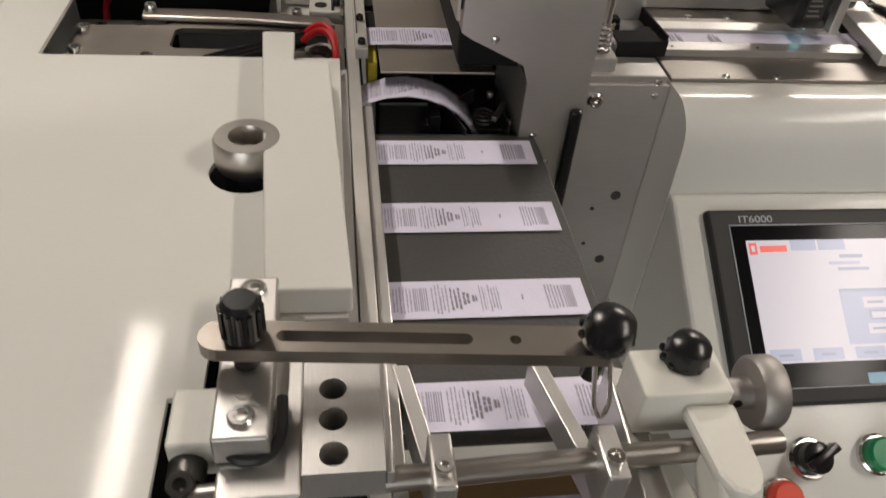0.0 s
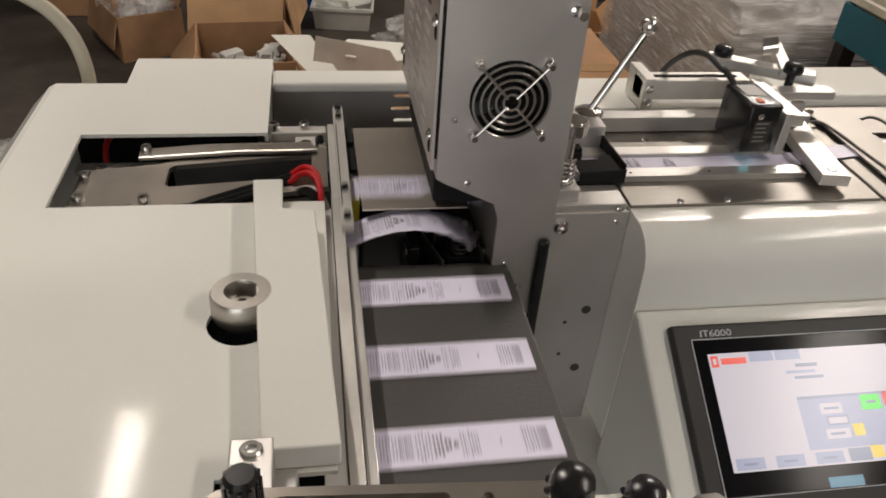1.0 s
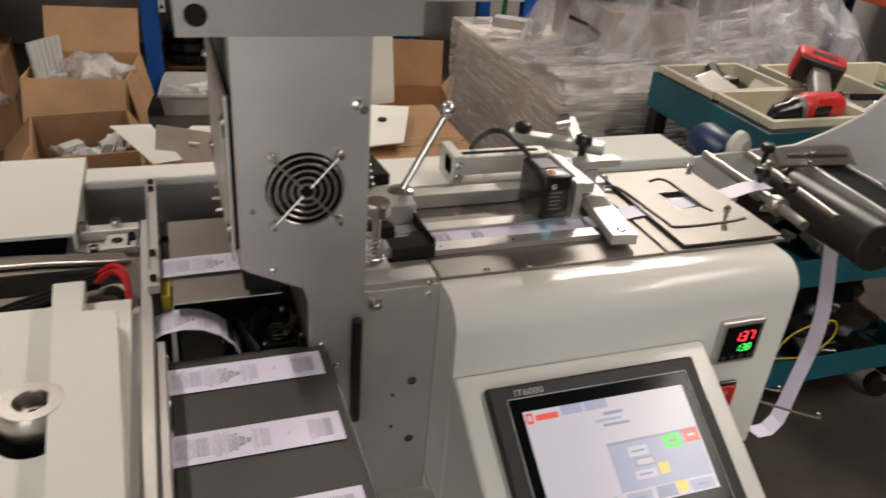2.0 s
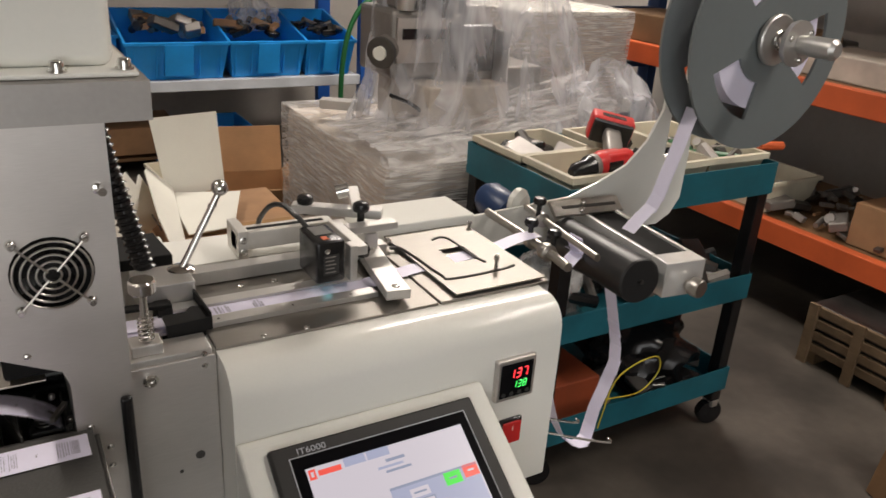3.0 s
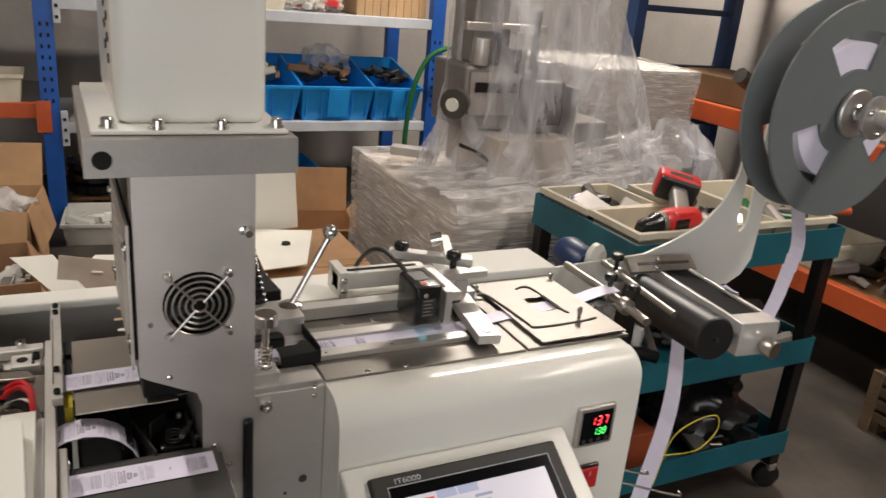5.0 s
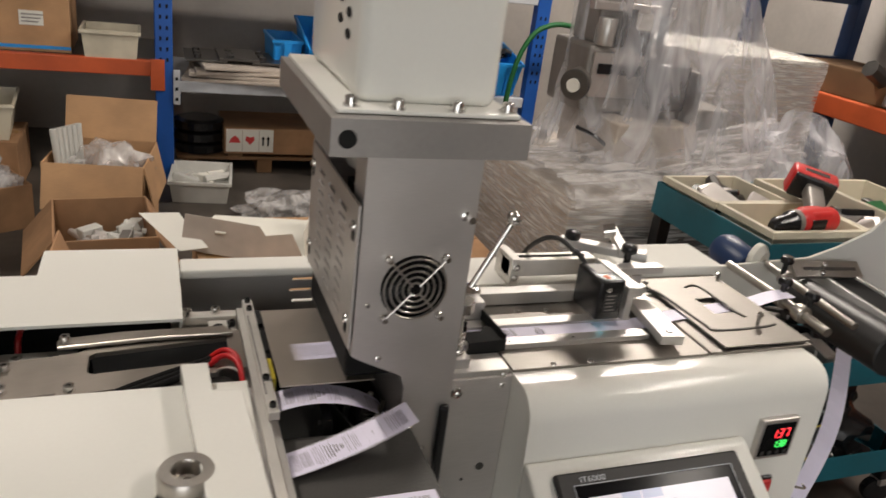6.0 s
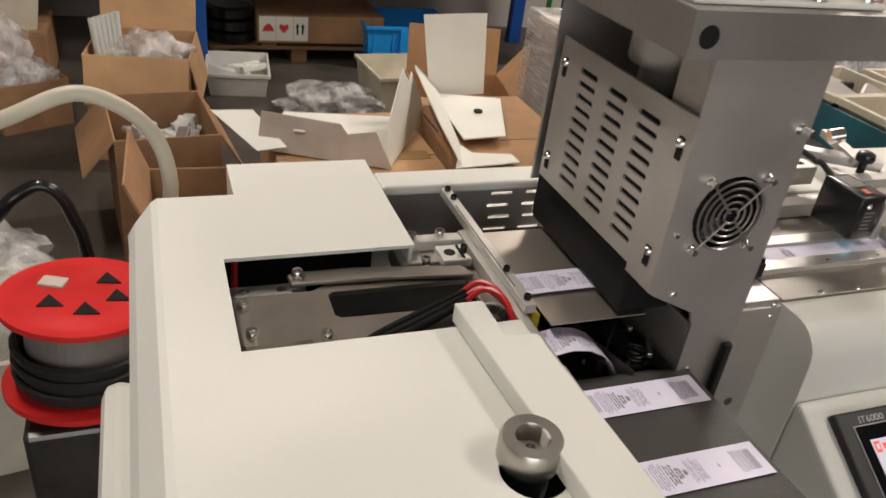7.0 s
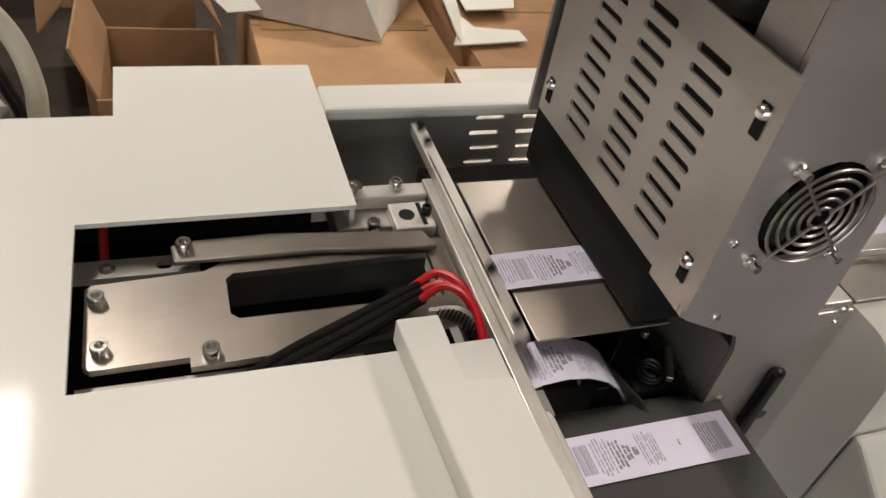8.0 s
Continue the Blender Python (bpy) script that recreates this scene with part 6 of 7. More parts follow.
# ---- tool cart ----
def cart():
    t = thing("tool_cart", (1.54, 1.39, 0.0), "teal steel tool trolley with black posts and three trays", "tool cart")
    x0, x1, y0, y1 = 1.18, 1.865, 1.18, 1.60
    for x in (x0 + 0.02, x1 - 0.02):
        for y in (y0 + 0.02, y1 - 0.02):
            p = part("post", box(B(), x - 0.018, x + 0.018, y - 0.018, y + 0.018, 0.085, 0.80, 0.002), BLACK, t)
            w = part("castor", lathe(B(), [(0.02, -0.014), (0.038, -0.012), (0.04, 0), (0.038, 0.012), (0.02, 0.014)], (x, y, 0.041), (0.3, 1, 0), 20), BLACK, p, smooth=True)
            part("fork", box(B(), x - 0.012, x + 0.012, y - 0.02, y + 0.02, 0.065, 0.087, 0.002), STEEL, p)
    for z, h in ((0.735, 0.085), (0.425, 0.075), (0.125, 0.075)):
        tr = part("tray", box(B(), x0, x1, y0, y1, z, z + 0.004), TEAL, t)
        for w in ((x0 - 0.004, x1 + 0.004, y0 - 0.004, y0), (x0 - 0.004, x1 + 0.004, y1, y1 + 0.004), (x0 - 0.004, x0, y0, y1), (x1, x1 + 0.004, y0, y1)):
            part("tray_side", box(B(), *w, z, z + h, 0.001), TEAL, tr)
    # ivory tubs with tools
    for x, y, w, d, tr in ((1.30, 1.49, 0.22, 0.19, 2), (1.33, 1.29, 0.26, 0.18, 0), (1.56, 1.39, 0.17, 0.36, 1), (1.755, 1.39, 0.20, 0.36, -1)):
        bin_box("tool_tub", x, y, 0.740, w, d, 0.10, TUB, "ivory plastic tub of hand tools on the trolley", "plastic tub", "tool tubs", tr)
    clutter("hand_tools", 1.50, 1.62, 1.26, 1.52, 0.76, 22, 21, [DARKSTEEL, BLACK, STEEL], "dark hand tools in a tub", "tools", (0.03, 0.08))
    clutter("hand_tools", 1.22, 1.38, 1.42, 1.55, 0.775, 16, 22, [DARKSTEEL, STEEL, BLACK], "spanners and pliers in a tub", "tools", (0.04, 0.10), 0.25)
    clutter("hand_tools", 1.70, 1.86, 1.26, 1.52, 0.76, 22, 23, [DARKSTEEL, STEEL, GREENHOSE], "mixed small tools in a tub", "tools", (0.03, 0.08))
    # cordless drill lying in the near tub
    th = thing("cordless_drill", (1.33, 1.24, 0.80), "red and black cordless drill lying on the tubs", "drill")
    m = pose(1.335, 1.243, 0.848, 0, 0, 6)
    bm = B()
    cyl(bm, m @ Vector((-0.045, 0, 0)), m @ Vector((0.07, 0, 0)), 0.029, seg=24, bev=0.007)
    box(bm, -0.02, 0.05, -0.024, 0.03, -0.022, 0.026, 0.008, 3, m=m)
    part("motor_case", bm, RED, th, smooth=True)
    bm = lathe(B(), [(0.027, 0), (0.027, 0.02), (0.021, 0.03), (0.020, 0.06), (0.010, 0.075), (0, 0.075)], m @ Vector((-0.045, 0, 0)), m.to_3x3() @ Vector((-1, 0, -0.12)), 24)
    part("chuck", bm, BLACK, th, smooth=True)
    part("collar", cyl(B(), m @ Vector((-0.058, 0, -0.001)), m @ Vector((-0.043, 0, 0)), 0.0282, seg=24, bev=0.002), GREYMETAL, th, "ribbed grey torque collar", smooth=True)
    root, top = m @ Vector((0.03, 0.01, 0.005)), Vector((1.452, 1.375, 0.885))
    zd = (top - root).normalized()
    xd = Vector((1, 0.1, 0))
    xd = (xd - zd * xd.dot(zd)).normalized()
    g = Matrix((xd, zd.cross(xd), zd)).transposed().to_4x4()
    g.translation = root
    h = (top - root).length
    part("grip", box(B(), -0.02, 0.022, -0.017, 0.017, 0.0, h - 0.02, 0.008, 3, m=g), GREYMETAL, th, "grey rubber grip", smooth=True)
    bt = part("battery", box(B(), -0.055, 0.055, -0.034, 0.034, h - 0.012, h + 0.04, 0.008, 3, m=g), RED, th, "red battery pack", smooth=True)
    part("battery_rail", box(B(), -0.05, 0.05, -0.030, 0.030, h - 0.024, h - 0.010, 0.003, m=g), BLACK, bt)
    part("badge", box(B(), -0.03, 0.03, -0.0352, -0.0335, h + 0.002, h + 0.018, 0.0005, m=g), BLACK, bt)
    part("clip", box(B(), -0.025, 0.02, -0.031, -0.026, -0.012, 0.012, 0.001, m=m), BLACK, th)
    # orange-handled tool
    th = thing("screwdriver", (1.83, 1.25, 0.845), "orange-handled screwdriver across the tubs", "screwdriver")
    part("handle", cyl(B(), (1.86, 1.24, 0.848), (1.93, 1.22, 0.848), 0.012, seg=10, bev=0.003), ORANGE, th)
    part("shaft", cyl(B(), (1.72, 1.28, 0.848), (1.86, 1.24, 0.848), 0.003, seg=8), STEEL, th)
    # lower trays
    crumple("dark_bag", 1.68, 1.38, 0.131, 0.17, 0.16, 0.20, 31, BLACK, "black crumpled plastic bag on the bottom tray", "plastic bag")
    clutter("cart_parts", 1.45, 1.82, 1.24, 1.36, 0.131, 26, 37, [DARKSTEEL, GREYMETAL, BLACK], "dark metal parts on the bottom tray", "machine parts", (0.03, 0.08))
    clutter("cart_parts", 1.25, 1.85, 1.25, 1.52, 0.43, 60, 33, [DARKSTEEL, GREYMETAL, BLACK], "dark metal parts on the middle tray", "machine parts", (0.03, 0.10))
    solid("orange_box", box(B(), 1.27, 1.42, 1.24, 1.50, 0.131, 0.25, 0.004), ORANGEDARK, (1.35, 1.36, 0.131), "orange plastic case on the bottom tray", "case")
    crumple("parts_bag", 1.28, 1.35, 0.43, 0.09, 0.1, 0.14, 35, SACK, "clear plastic bag of parts on the middle tray", "plastic bag")
    bm = B()
    tube(bm, [(1.37, 1.17, 0.14), (1.40, 1.168, 0.27), (1.46, 1.165, 0.315), (1.54, 1.165, 0.32), (1.555, 1.165, 0.27), (1.50, 1.168, 0.22), (1.40, 1.17, 0.225), (1.36, 1.172, 0.23)], 0.0019, 6)
    solid("rope", bm, YELLOW, (1.46, 1.17, 0.2), "loop of thin yellow cord hanging from the trolley", "cord")


cart()


# ---- wrapped machines ----
def rough_box(x0, x1, y0, y1, z0, z1, amp, seed, cuts=26):
    """A box of film whose faces sag and crease."""
    t = bmesh.new()
    bmesh.ops.create_cube(t, size=2)
    bmesh.ops.subdivide_edges(t, edges=t.edges, cuts=cuts, use_grid_fill=True)
    for v in t.verts:
        p = v.co.copy()
        n = v.normal.copy()
        q = Vector((p.x * 1.5 + p.z * 1.5 + seed, p.y * 1.5 - p.z, p.z * 3 - p.x))
        d = noise.noise(q) * amp + abs(noise.noise(q * 2.7)) * amp * 0.7
        e = max(abs(p.x) + abs(p.y), abs(p.x) + abs(p.z), abs(p.y) + abs(p.z))
        rnd = 1 - 0.06 * max(0, e - 1.6)
        v.co = Vector((((x0 + x1) / 2 + p.x * rnd * (x1 - x0) / 2), (y0 + y1) / 2 + p.y * rnd * (y1 - y0) / 2, (z0 + z1) / 2 + p.z * rnd * (z1 - z0) / 2)) + n * d
    return t


def wrapped():
    t = thing("wrapped_machine", (1.4, 2.1, 0.0), "packed machine wrapped in layers of clear stretch film", "wrapped machine")
    part("body", box(B(), 0.985, 1.72, 1.68, 2.48, 0.0, 0.725, 0.02), PAPER, t)
    part("stretch_film", merge(B(), rough_box(0.965, 1.74, 1.66, 2.50, 0.005, 0.75, 0.010, 2.0)), WRAP, t, "stretched clear film with tight wrinkles", smooth=True)
    part("lower_panel", box(B(), 1.12, 1.66, 1.672, 1.679, 0.1, 0.66), DARKSTEEL, t)
    # small fitting on top
    bm = box(B(), -0.075, 0.075, -0.025, 0.025, 0.0, 0.03, 0.003, m=pose(1.10, 2.25, 0.765, 0, 0, -35))
    part("top_fitting", bm, ALU, t)
    # upper head: castings
    bm = B()
    box(bm, 1.15, 1.36, 2.02, 2.25, 0.90, 1.10, 0.012)
    box(bm, 1.18, 1.30, 2.05, 2.20, 1.10, 1.30, 0.01)
    box(bm, 1.30, 1.70, 2.0, 2.3, 0.76, 0.93, 0.01)
    cyl(bm, (1.16, 2.06, 0.99), (1.12, 2.01, 0.985), 0.04, seg=20)
    cyl(bm, (1.24, 2.1, 1.30), (1.24, 2.1, 1.42), 0.035, seg=16)
    hd = part("press_head", bm, GREYMETAL, t)
    bm = box(B(), 1.335, 1.46, 1.93, 2.10, 0.93, 1.07, 0.012)
    part("motor", bm, BLACK, hd)
    part("plate", box(B(), 1.165, 1.345, 2.010, 2.019, 0.95, 1.08), STEEL, hd)
    bm = B()
    tube(bm, [(1.14, 2.0, 0.86), (1.19, 1.96, 0.84), (1.24, 1.95, 0.80), (1.22, 1.94, 0.77)], 0.006)
    part("lever", bm, BLACK, hd)
    part("base_block", box(B(), 1.22, 1.50, 1.90, 2.25, 0.755, 0.895, 0.006), PAPER, hd)
    part("side_plate", box(B(), 1.500, 1.506, 1.92, 2.25, 0.77, 1.05, 0.002), STEEL, hd)
    for x, z, r, h in ((1.20, 1.12, 0.028, 0.06), (1.27, 1.12, 0.022, 0.09), (1.33, 1.10, 0.030, 0.05), (1.43, 1.09, 0.035, 0.03), (1.39, 1.11, 0.012, 0.16)):
        part("spindle", cyl(B(), (x, 2.03, z - 0.02), (x, 2.03, z + h), r, seg=16, bev=0.003), (ALU, BLACK, STEEL)[int(x * 100) % 3], hd, smooth=True)
    part("disc", cyl(B(), (1.115, 2.005, 0.985), (1.105, 1.998, 0.984), 0.046, seg=24, bev=0.002), DARKSTEEL, hd)
    part("hub", cyl(B(), (1.105, 1.998, 0.984), (1.097, 1.992, 0.983), 0.020, seg=20), CREAM2, hd)
    part("cross_bar", box(B(), 1.14, 1.42, 2.02, 2.05, 1.20, 1.225, 0.003), STEEL, hd)
    part("tag", box(B(), 1.18, 1.33, 2.003, 2.008, 1.02, 1.05), BLACK, hd)
    # clear bag pulled over the head: a draped cone with folds
    bm = B()
    rings = []
    N = 120
    for j in range(30):
        u = j / 29
        z = 1.75 - (1.75 - 0.755) * u
        ring = []
        for i in range(N):
            a = 2 * math.pi * i / N
            rx = 0.12 + 0.29 * u ** 0.85
            ry = 0.06 + 0.25 * u ** 0.75
            fold = 1 + (0.04 + 0.06 * u) * (1 - 2 * abs(math.sin(a * 4.5 + 2.6 * noise.noise(Vector((math.cos(a), math.sin(a), u * 1.5)))))) + 0.14 * noise.noise(Vector((2 * math.cos(a), 2 * math.sin(a), 2.4 * u)))
            if u > 0.85:
                fold *= 1 + (u - 0.85) * 1.0 * (0.5 + noise.noise(Vector((4 * math.cos(a), 4 * math.sin(a), 1))))
            ring.append(bm.verts.new((1.36 + 0.19 * u + rx * fold * math.cos(a), 2.10 + ry * fold * math.sin(a), z)))
        rings.append(ring)
    for a, b in zip(rings, rings[1:]):
        for i in range(N):
            bm.faces.new((a[i], a[(i + 1) % N], b[(i + 1) % N], b[i]))
    part("clear_bag", bm, BAG, t, "clear plastic bag pulled over the press head", smooth=True)
    # loose film skirt gathered on the top
    NU, NV = 70, 44
    bm = B()
    rows = []
    for i in range(NU + 1):
        u = i / NU
        row = []
        for k in range(NV + 1):
            v = k / NV
            q = Vector((u * 1.7, v * (12 + 5 * u), 4.0))
            ridge = 0.5 - abs(noise.noise(q)) + 0.4 * (0.5 - abs(noise.noise(q * 2.3)))
            z = 0.764 + 0.15 * u ** 1.3 * (0.25 + 0.75 * v) + 0.036 * ridge * (0.35 + 0.65 * math.sin(math.pi * min(1, v * 1.1)))
            if v < 0.08:
                z -= (0.08 - v) * 0.6
            row.append(bm.verts.new((0.975 + 0.90 * u + 0.02 * noise.noise(q * 0.7), 1.655 + 0.13 * u + v * (0.42 - 0.22 * u) + 0.015 * noise.noise(q * 1.3), z)))
        rows.append(row)
    for a, b in zip(rows, rows[1:]):
        for k in range(NV):
            bm.faces.new((a[k], b[k], b[k + 1], a[k + 1]))
    part("film_drape", bm, DRAPE, t, "loose clear film gathered in long folds", smooth=True)
    # second wrapped box, further back
    t = thing("wrapped_box", (2.05, 2.55, 0.0), "tall carton wrapped in clear stretch film", "wrapped box")
    part("body", box(B(), 1.80, 2.36, 2.32, 2.85, 0.0, 1.05, 0.015), PAPER, t)
    part("top_board", box(B(), 1.80, 2.36, 2.32, 2.85, 1.0505, 1.066, 0.003), CREAM2, t, "white foam board on top")
    part("stretch_film", merge(B(), rough_box(1.785, 2.375, 2.305, 2.865, 0.005, 1.08, 0.012, 7.0)), WRAP, t, "stretched clear film", smooth=True)
    crumple("loose_film", 1.86, 1.85, 0.60, 0.20, 0.16, 0.32, 41, BAG, "heap of loose clear film", "plastic film")
    bm = B()
    tube(bm, [(1.80, 3.85, 0.0), (1.775, 3.85, 0.30), (1.772, 3.85, 0.54), (1.805, 3.85, 0.76), (1.875, 3.85, 0.902), (1.96, 3.85, 0.955), (2.06, 3.85, 0.968), (2.2, 3.85, 0.94)], 0.014, 10)
    solid("green_hose", bm, GREENHOSE, (1.80, 3.85, 0.0), "dark green hose hanging by the rack post", "hose")


wrapped()


def closed_carton(x0, x1, y0, y1, z1, mat, label):
    """A shut carton: body, two top flaps with a seam, packing tape."""
    t = thing("closed_carton", ((x0 + x1) / 2, (y0 + y1) / 2, 0.0), label, "cardboard box", "cartons on the floor")
    part("body", box(B(), x0, x1, y0, y1, 0.0, z1 - 0.005, 0.006), mat, t)
    ym = (y0 + y1) / 2
    part("flap", box(B(), x0 + 0.001, x1 - 0.001, y0 + 0.001, ym - 0.002, z1 - 0.005, z1, 0.001), mat, t)
    part("flap", box(B(), x0 + 0.001, x1 - 0.001, ym + 0.002, y1 - 0.001, z1 - 0.005, z1 + 0.001, 0.001), mat, t)
    part("packing_tape", box(B(), x0 + 0.02, x1 - 0.02, ym - 0.024, ym + 0.024, z1 + 0.0012, z1 + 0.0020), TAPE, t, "brown packing tape")


# ---- cartons and loose sheet-metal parts on the floor ----
def loose_floor():
    carton(-0.245, 3.18, 0.0, 0.36, 0.36, 0.40, -8, (158, 168, 22, None), CARD, "open cardboard carton of bagged parts")
    crumple("parts_bag", -0.22, 3.16, 0.28, 0.17, 0.14, 0.15, 51, SACK, "clear plastic bags in an open carton", "plastic bag")
    t = thing("rod_bundle", (-0.37, 3.12, 0.18), "bundle of white wrapped rods standing in a carton", "rods")
    for k in range(6):
        part("rod", cyl(B(), (-0.38 + 0.012 * k, 3.10 + 0.02 * k, 0.18), (-0.41 + 0.016 * k, 3.12 + 0.02 * k, 0.50), 0.012, seg=10), TUBWHITE, t, smooth=True)
    carton(-0.21, 2.46, 0.0, 0.29, 0.37, 0.40, 6, (None, 150, None, 140), CARD2, "open cardboard carton of grey castings")
    clutter("carton_parts", -0.30, -0.11, 2.35, 2.58, 0.28, 60, 53, [TUBWHITE, GREYMETAL, STEEL], "pale grey castings in a carton", "machine parts", (0.03, 0.06), 0.8)
    carton(-0.14, 1.82, 0.0, 0.23, 0.30, 0.45, -2, (None, None, None, 20), CARD2, "deep open cardboard carton behind the machine")
    carton(0.95, 2.95, 0.0, 0.40, 0.40, 0.30, -10, (60, 40, 10, None), CARD, "brown carton with open flaps")
    carton(-0.735, 3.49, 0.0, 0.27, 0.36, 0.19, 28, (None, None, None, 165), CARD2, "open brown carton heaped with clear bags")
    crumple("parts_bag", -0.78, 3.55, 0.11, 0.12, 0.13, 0.24, 55, SACK, "clear plastic bags heaped in a carton", "plastic bag")
    crumple("parts_bag", -0.68, 3.42, 0.12, 0.11, 0.09, 0.12, 56, SACK, "clear plastic bag of small parts", "plastic bag")
    bin_box("parts_tub", -0.93, 4.02, 0.238, 0.54, 0.36, 0.17, TUB, "ivory plastic tub stacked on a crate", "plastic tub", "", 4)
    closed_carton(-1.22, -0.64, 3.84, 4.22, 0.235, CARD2, "dusty closed carton under a tub")
    bin_box("parts_tub", 0.165, 3.84, 0.0, 0.28, 0.34, 0.11, TUBWHITE, "translucent white tub of plastic parts on the floor", "plastic tub", "", -6)
    clutter("tub_parts", 0.08, 0.25, 3.73, 3.95, 0.03, 22, 57, [TUBWHITE, CREAM2], "white plastic parts in a tub", "plastic parts", (0.04, 0.10))
    crumple("floor_bag", 0.55, 3.45, 0.0, 0.24, 0.20, 0.12, 58, SACK, "clear plastic sheet lying on the floor", "plastic film")
    bin_box("parts_tub", 0.95, 3.55, 0.0, 0.46, 0.34, 0.20, TUB, "ivory plastic tub on the floor", "plastic tub", "", 5)
    # folded white sheet-metal covers lying on the cartons
    def sheet_poly(pts, t=0.003):
        """A bent-up panel: an outline in space given thickness."""
        bm = B()
        P = [Vector(p) for p in pts]
        mid = sum(P, Vector((0, 0, 0))) / len(P)
        nrm = sum(((a - mid).cross(b - mid) for a, b in zip(P, P[1:] + P[:1])), Vector((0, 0, 0))).normalized()
        P = [p - nrm * (p - mid).dot(nrm) for p in P]
        nrm = nrm * t
        lo, hi = [bm.verts.new(p) for p in P], [bm.verts.new(p + nrm) for p in P]
        bm.faces.new(lo[::-1]), bm.faces.new(hi)
        for i in range(len(P)):
            bm.faces.new((lo[i], lo[(i + 1) % len(P)], hi[(i + 1) % len(P)], hi[i]))
        bmesh.ops.recalc_face_normals(bm, faces=bm.faces)
        return bm
    t = thing("sheet_metal_cover", (0.2, 1.85, 0.53), "white painted sheet-metal cover lying on cartons", "machine cover", "loose white covers")
    part("front_panel", sheet_poly([(0.0, 1.88, 0.535), (0.303, 1.75, 0.530), (0.262, 1.776, 0.615), (0.20, 1.80, 0.600), (0.185, 1.81, 0.622), (0.017, 1.90, 0.625)]), PAPER, t, "bare grey inner side of the cover")
    part("side_panel", sheet_poly([(0.305, 1.75, 0.530), (0.460, 2.05, 0.535), (0.464, 2.05, 0.602), (0.43, 2.02, 0.680), (0.40, 2.0, 0.655), (0.375, 1.98, 0.700), (0.29, 1.80, 0.610)]), CREAM2, t)
    part("floor_panel", sheet_poly([(0.0, 1.885, 0.536), (0.30, 1.76, 0.531), (0.45, 2.05, 0.535), (0.10, 2.10, 0.54)]), CREAM2, t)
    part("end_flap", sheet_poly([(-0.098, 1.97, 0.601), (0.0, 1.94, 0.610), (0.065, 1.84, 0.556), (-0.001, 1.86, 0.538)]), CREAM2, t)
    part("slot", box(B(), -0.014, 0.014, -0.003, 0.003, -0.003, 0.003, 0.002, m=pose(0.095, 1.846, 0.592, 0, 0, -24)), CREAM2, t)
    t = thing("sheet_metal_cover", (0.55, 1.9, 0.58), "white painted sheet-metal cover with louvres standing among cartons", "machine cover", "loose white covers")
    part("back_panel", sheet_poly([(0.498, 2.08, 0.585), (0.66, 2.08, 0.596), (0.655, 2.12, 0.812), (0.472, 2.12, 0.803)]), CREAM2, t)
    part("side_panel", sheet_poly([(0.418, 1.64, 0.575), (0.486, 1.76, 0.590), (0.498, 2.08, 0.60), (0.462, 2.08, 0.69), (0.43, 2.05, 0.668), (0.43, 1.80, 0.640)]), CREAM2, t)
    part("floor_panel", sheet_poly([(0.486, 1.77, 0.590), (0.602, 1.78, 0.592), (0.687, 2.02, 0.60), (0.500, 2.07, 0.60)]), CREAM2, t)
    part("front_lip", sheet_poly([(0.418, 1.64, 0.575), (0.591, 1.66, 0.575), (0.585, 1.70, 0.578), (0.486, 1.71, 0.580), (0.470, 1.75, 0.585)]), CREAM2, t)
    part("cut_out", cyl(B(), (0.585, 1.93, 0.600), (0.585, 1.93, 0.6045), 0.012, seg=14), BLACKMATT, t)
    for k in range(4):
        part("louvre", box(B(), 0.4255, 0.4285, 1.80 + 0.03 * k, 1.82 + 0.03 * k, 0.60, 0.604), DARKSTEEL, t)
    closed_carton(0.04, 0.44, 1.54, 2.12, 0.526, CARD, "closed brown carton under white covers")
    closed_carton(0.46, 0.80, 1.55, 2.14, 0.564, CARD2, "closed worn brown carton under a white cover")
    t = thing("sheet_metal_cover", (0.45, 1.45, 0.6), "flat white sheet-metal panel lying behind the machine", "machine cover", "loose white covers")
    part("panel", sheet_poly([(0.36, 1.30, 0.60), (0.66, 1.32, 0.60), (0.68, 1.50, 0.60), (0.37, 1.50, 0.60)]), CREAM2, t)
    closed_carton(0.36, 0.68, 1.30, 1.52, 0.597, CARD2, "tall closed carton close behind the machine")
    # red cable drum
    t = thing("cable_drum", (-0.38, 1.28, 0.0), "red plastic cable drum wound with black cable", "cable drum")
    ax = Vector((0.08, 0.05, 1.0)).normalized()
    c = Vector((-0.372, 1.29, 0.335))
    for h in (0.04, 0.20):
        part("flange", lathe(B(), [(0.03, 0), (0.085, 0.0), (0.092, -0.008), (0.115, -0.008), (0.127, 0.0), (0.127, 0.010), (0.115, 0.008), (0.1, 0.008), (0.09, 0.012), (0.03, 0.012)], c + ax * h, ax, 48), RED, t, "bright red flange", smooth=True)
    part("core", lathe(B(), [(0.02, 0.01), (0.09, 0.012), (0.09, 0.19), (0.02, 0.195)], c, ax, 40), GREYMETAL, t)
    for i in range(9):
        bm = B()
        tube(bm, [c + ax * (0.062 + 0.0085 * i) + Matrix.Rotation(a, 3, ax) @ Vector((0.098 + 0.004 * (i % 3), 0, -0.01)) for a in [2 * math.pi * k / 28 for k in range(28)]], 0.006, 6, 1, closed=True)
        part("cable_turn", bm, CABLE, t)
    m = Matrix.Translation(c + ax * 0.213) @ ax.to_track_quat("Z", "Y").to_matrix().to_4x4()
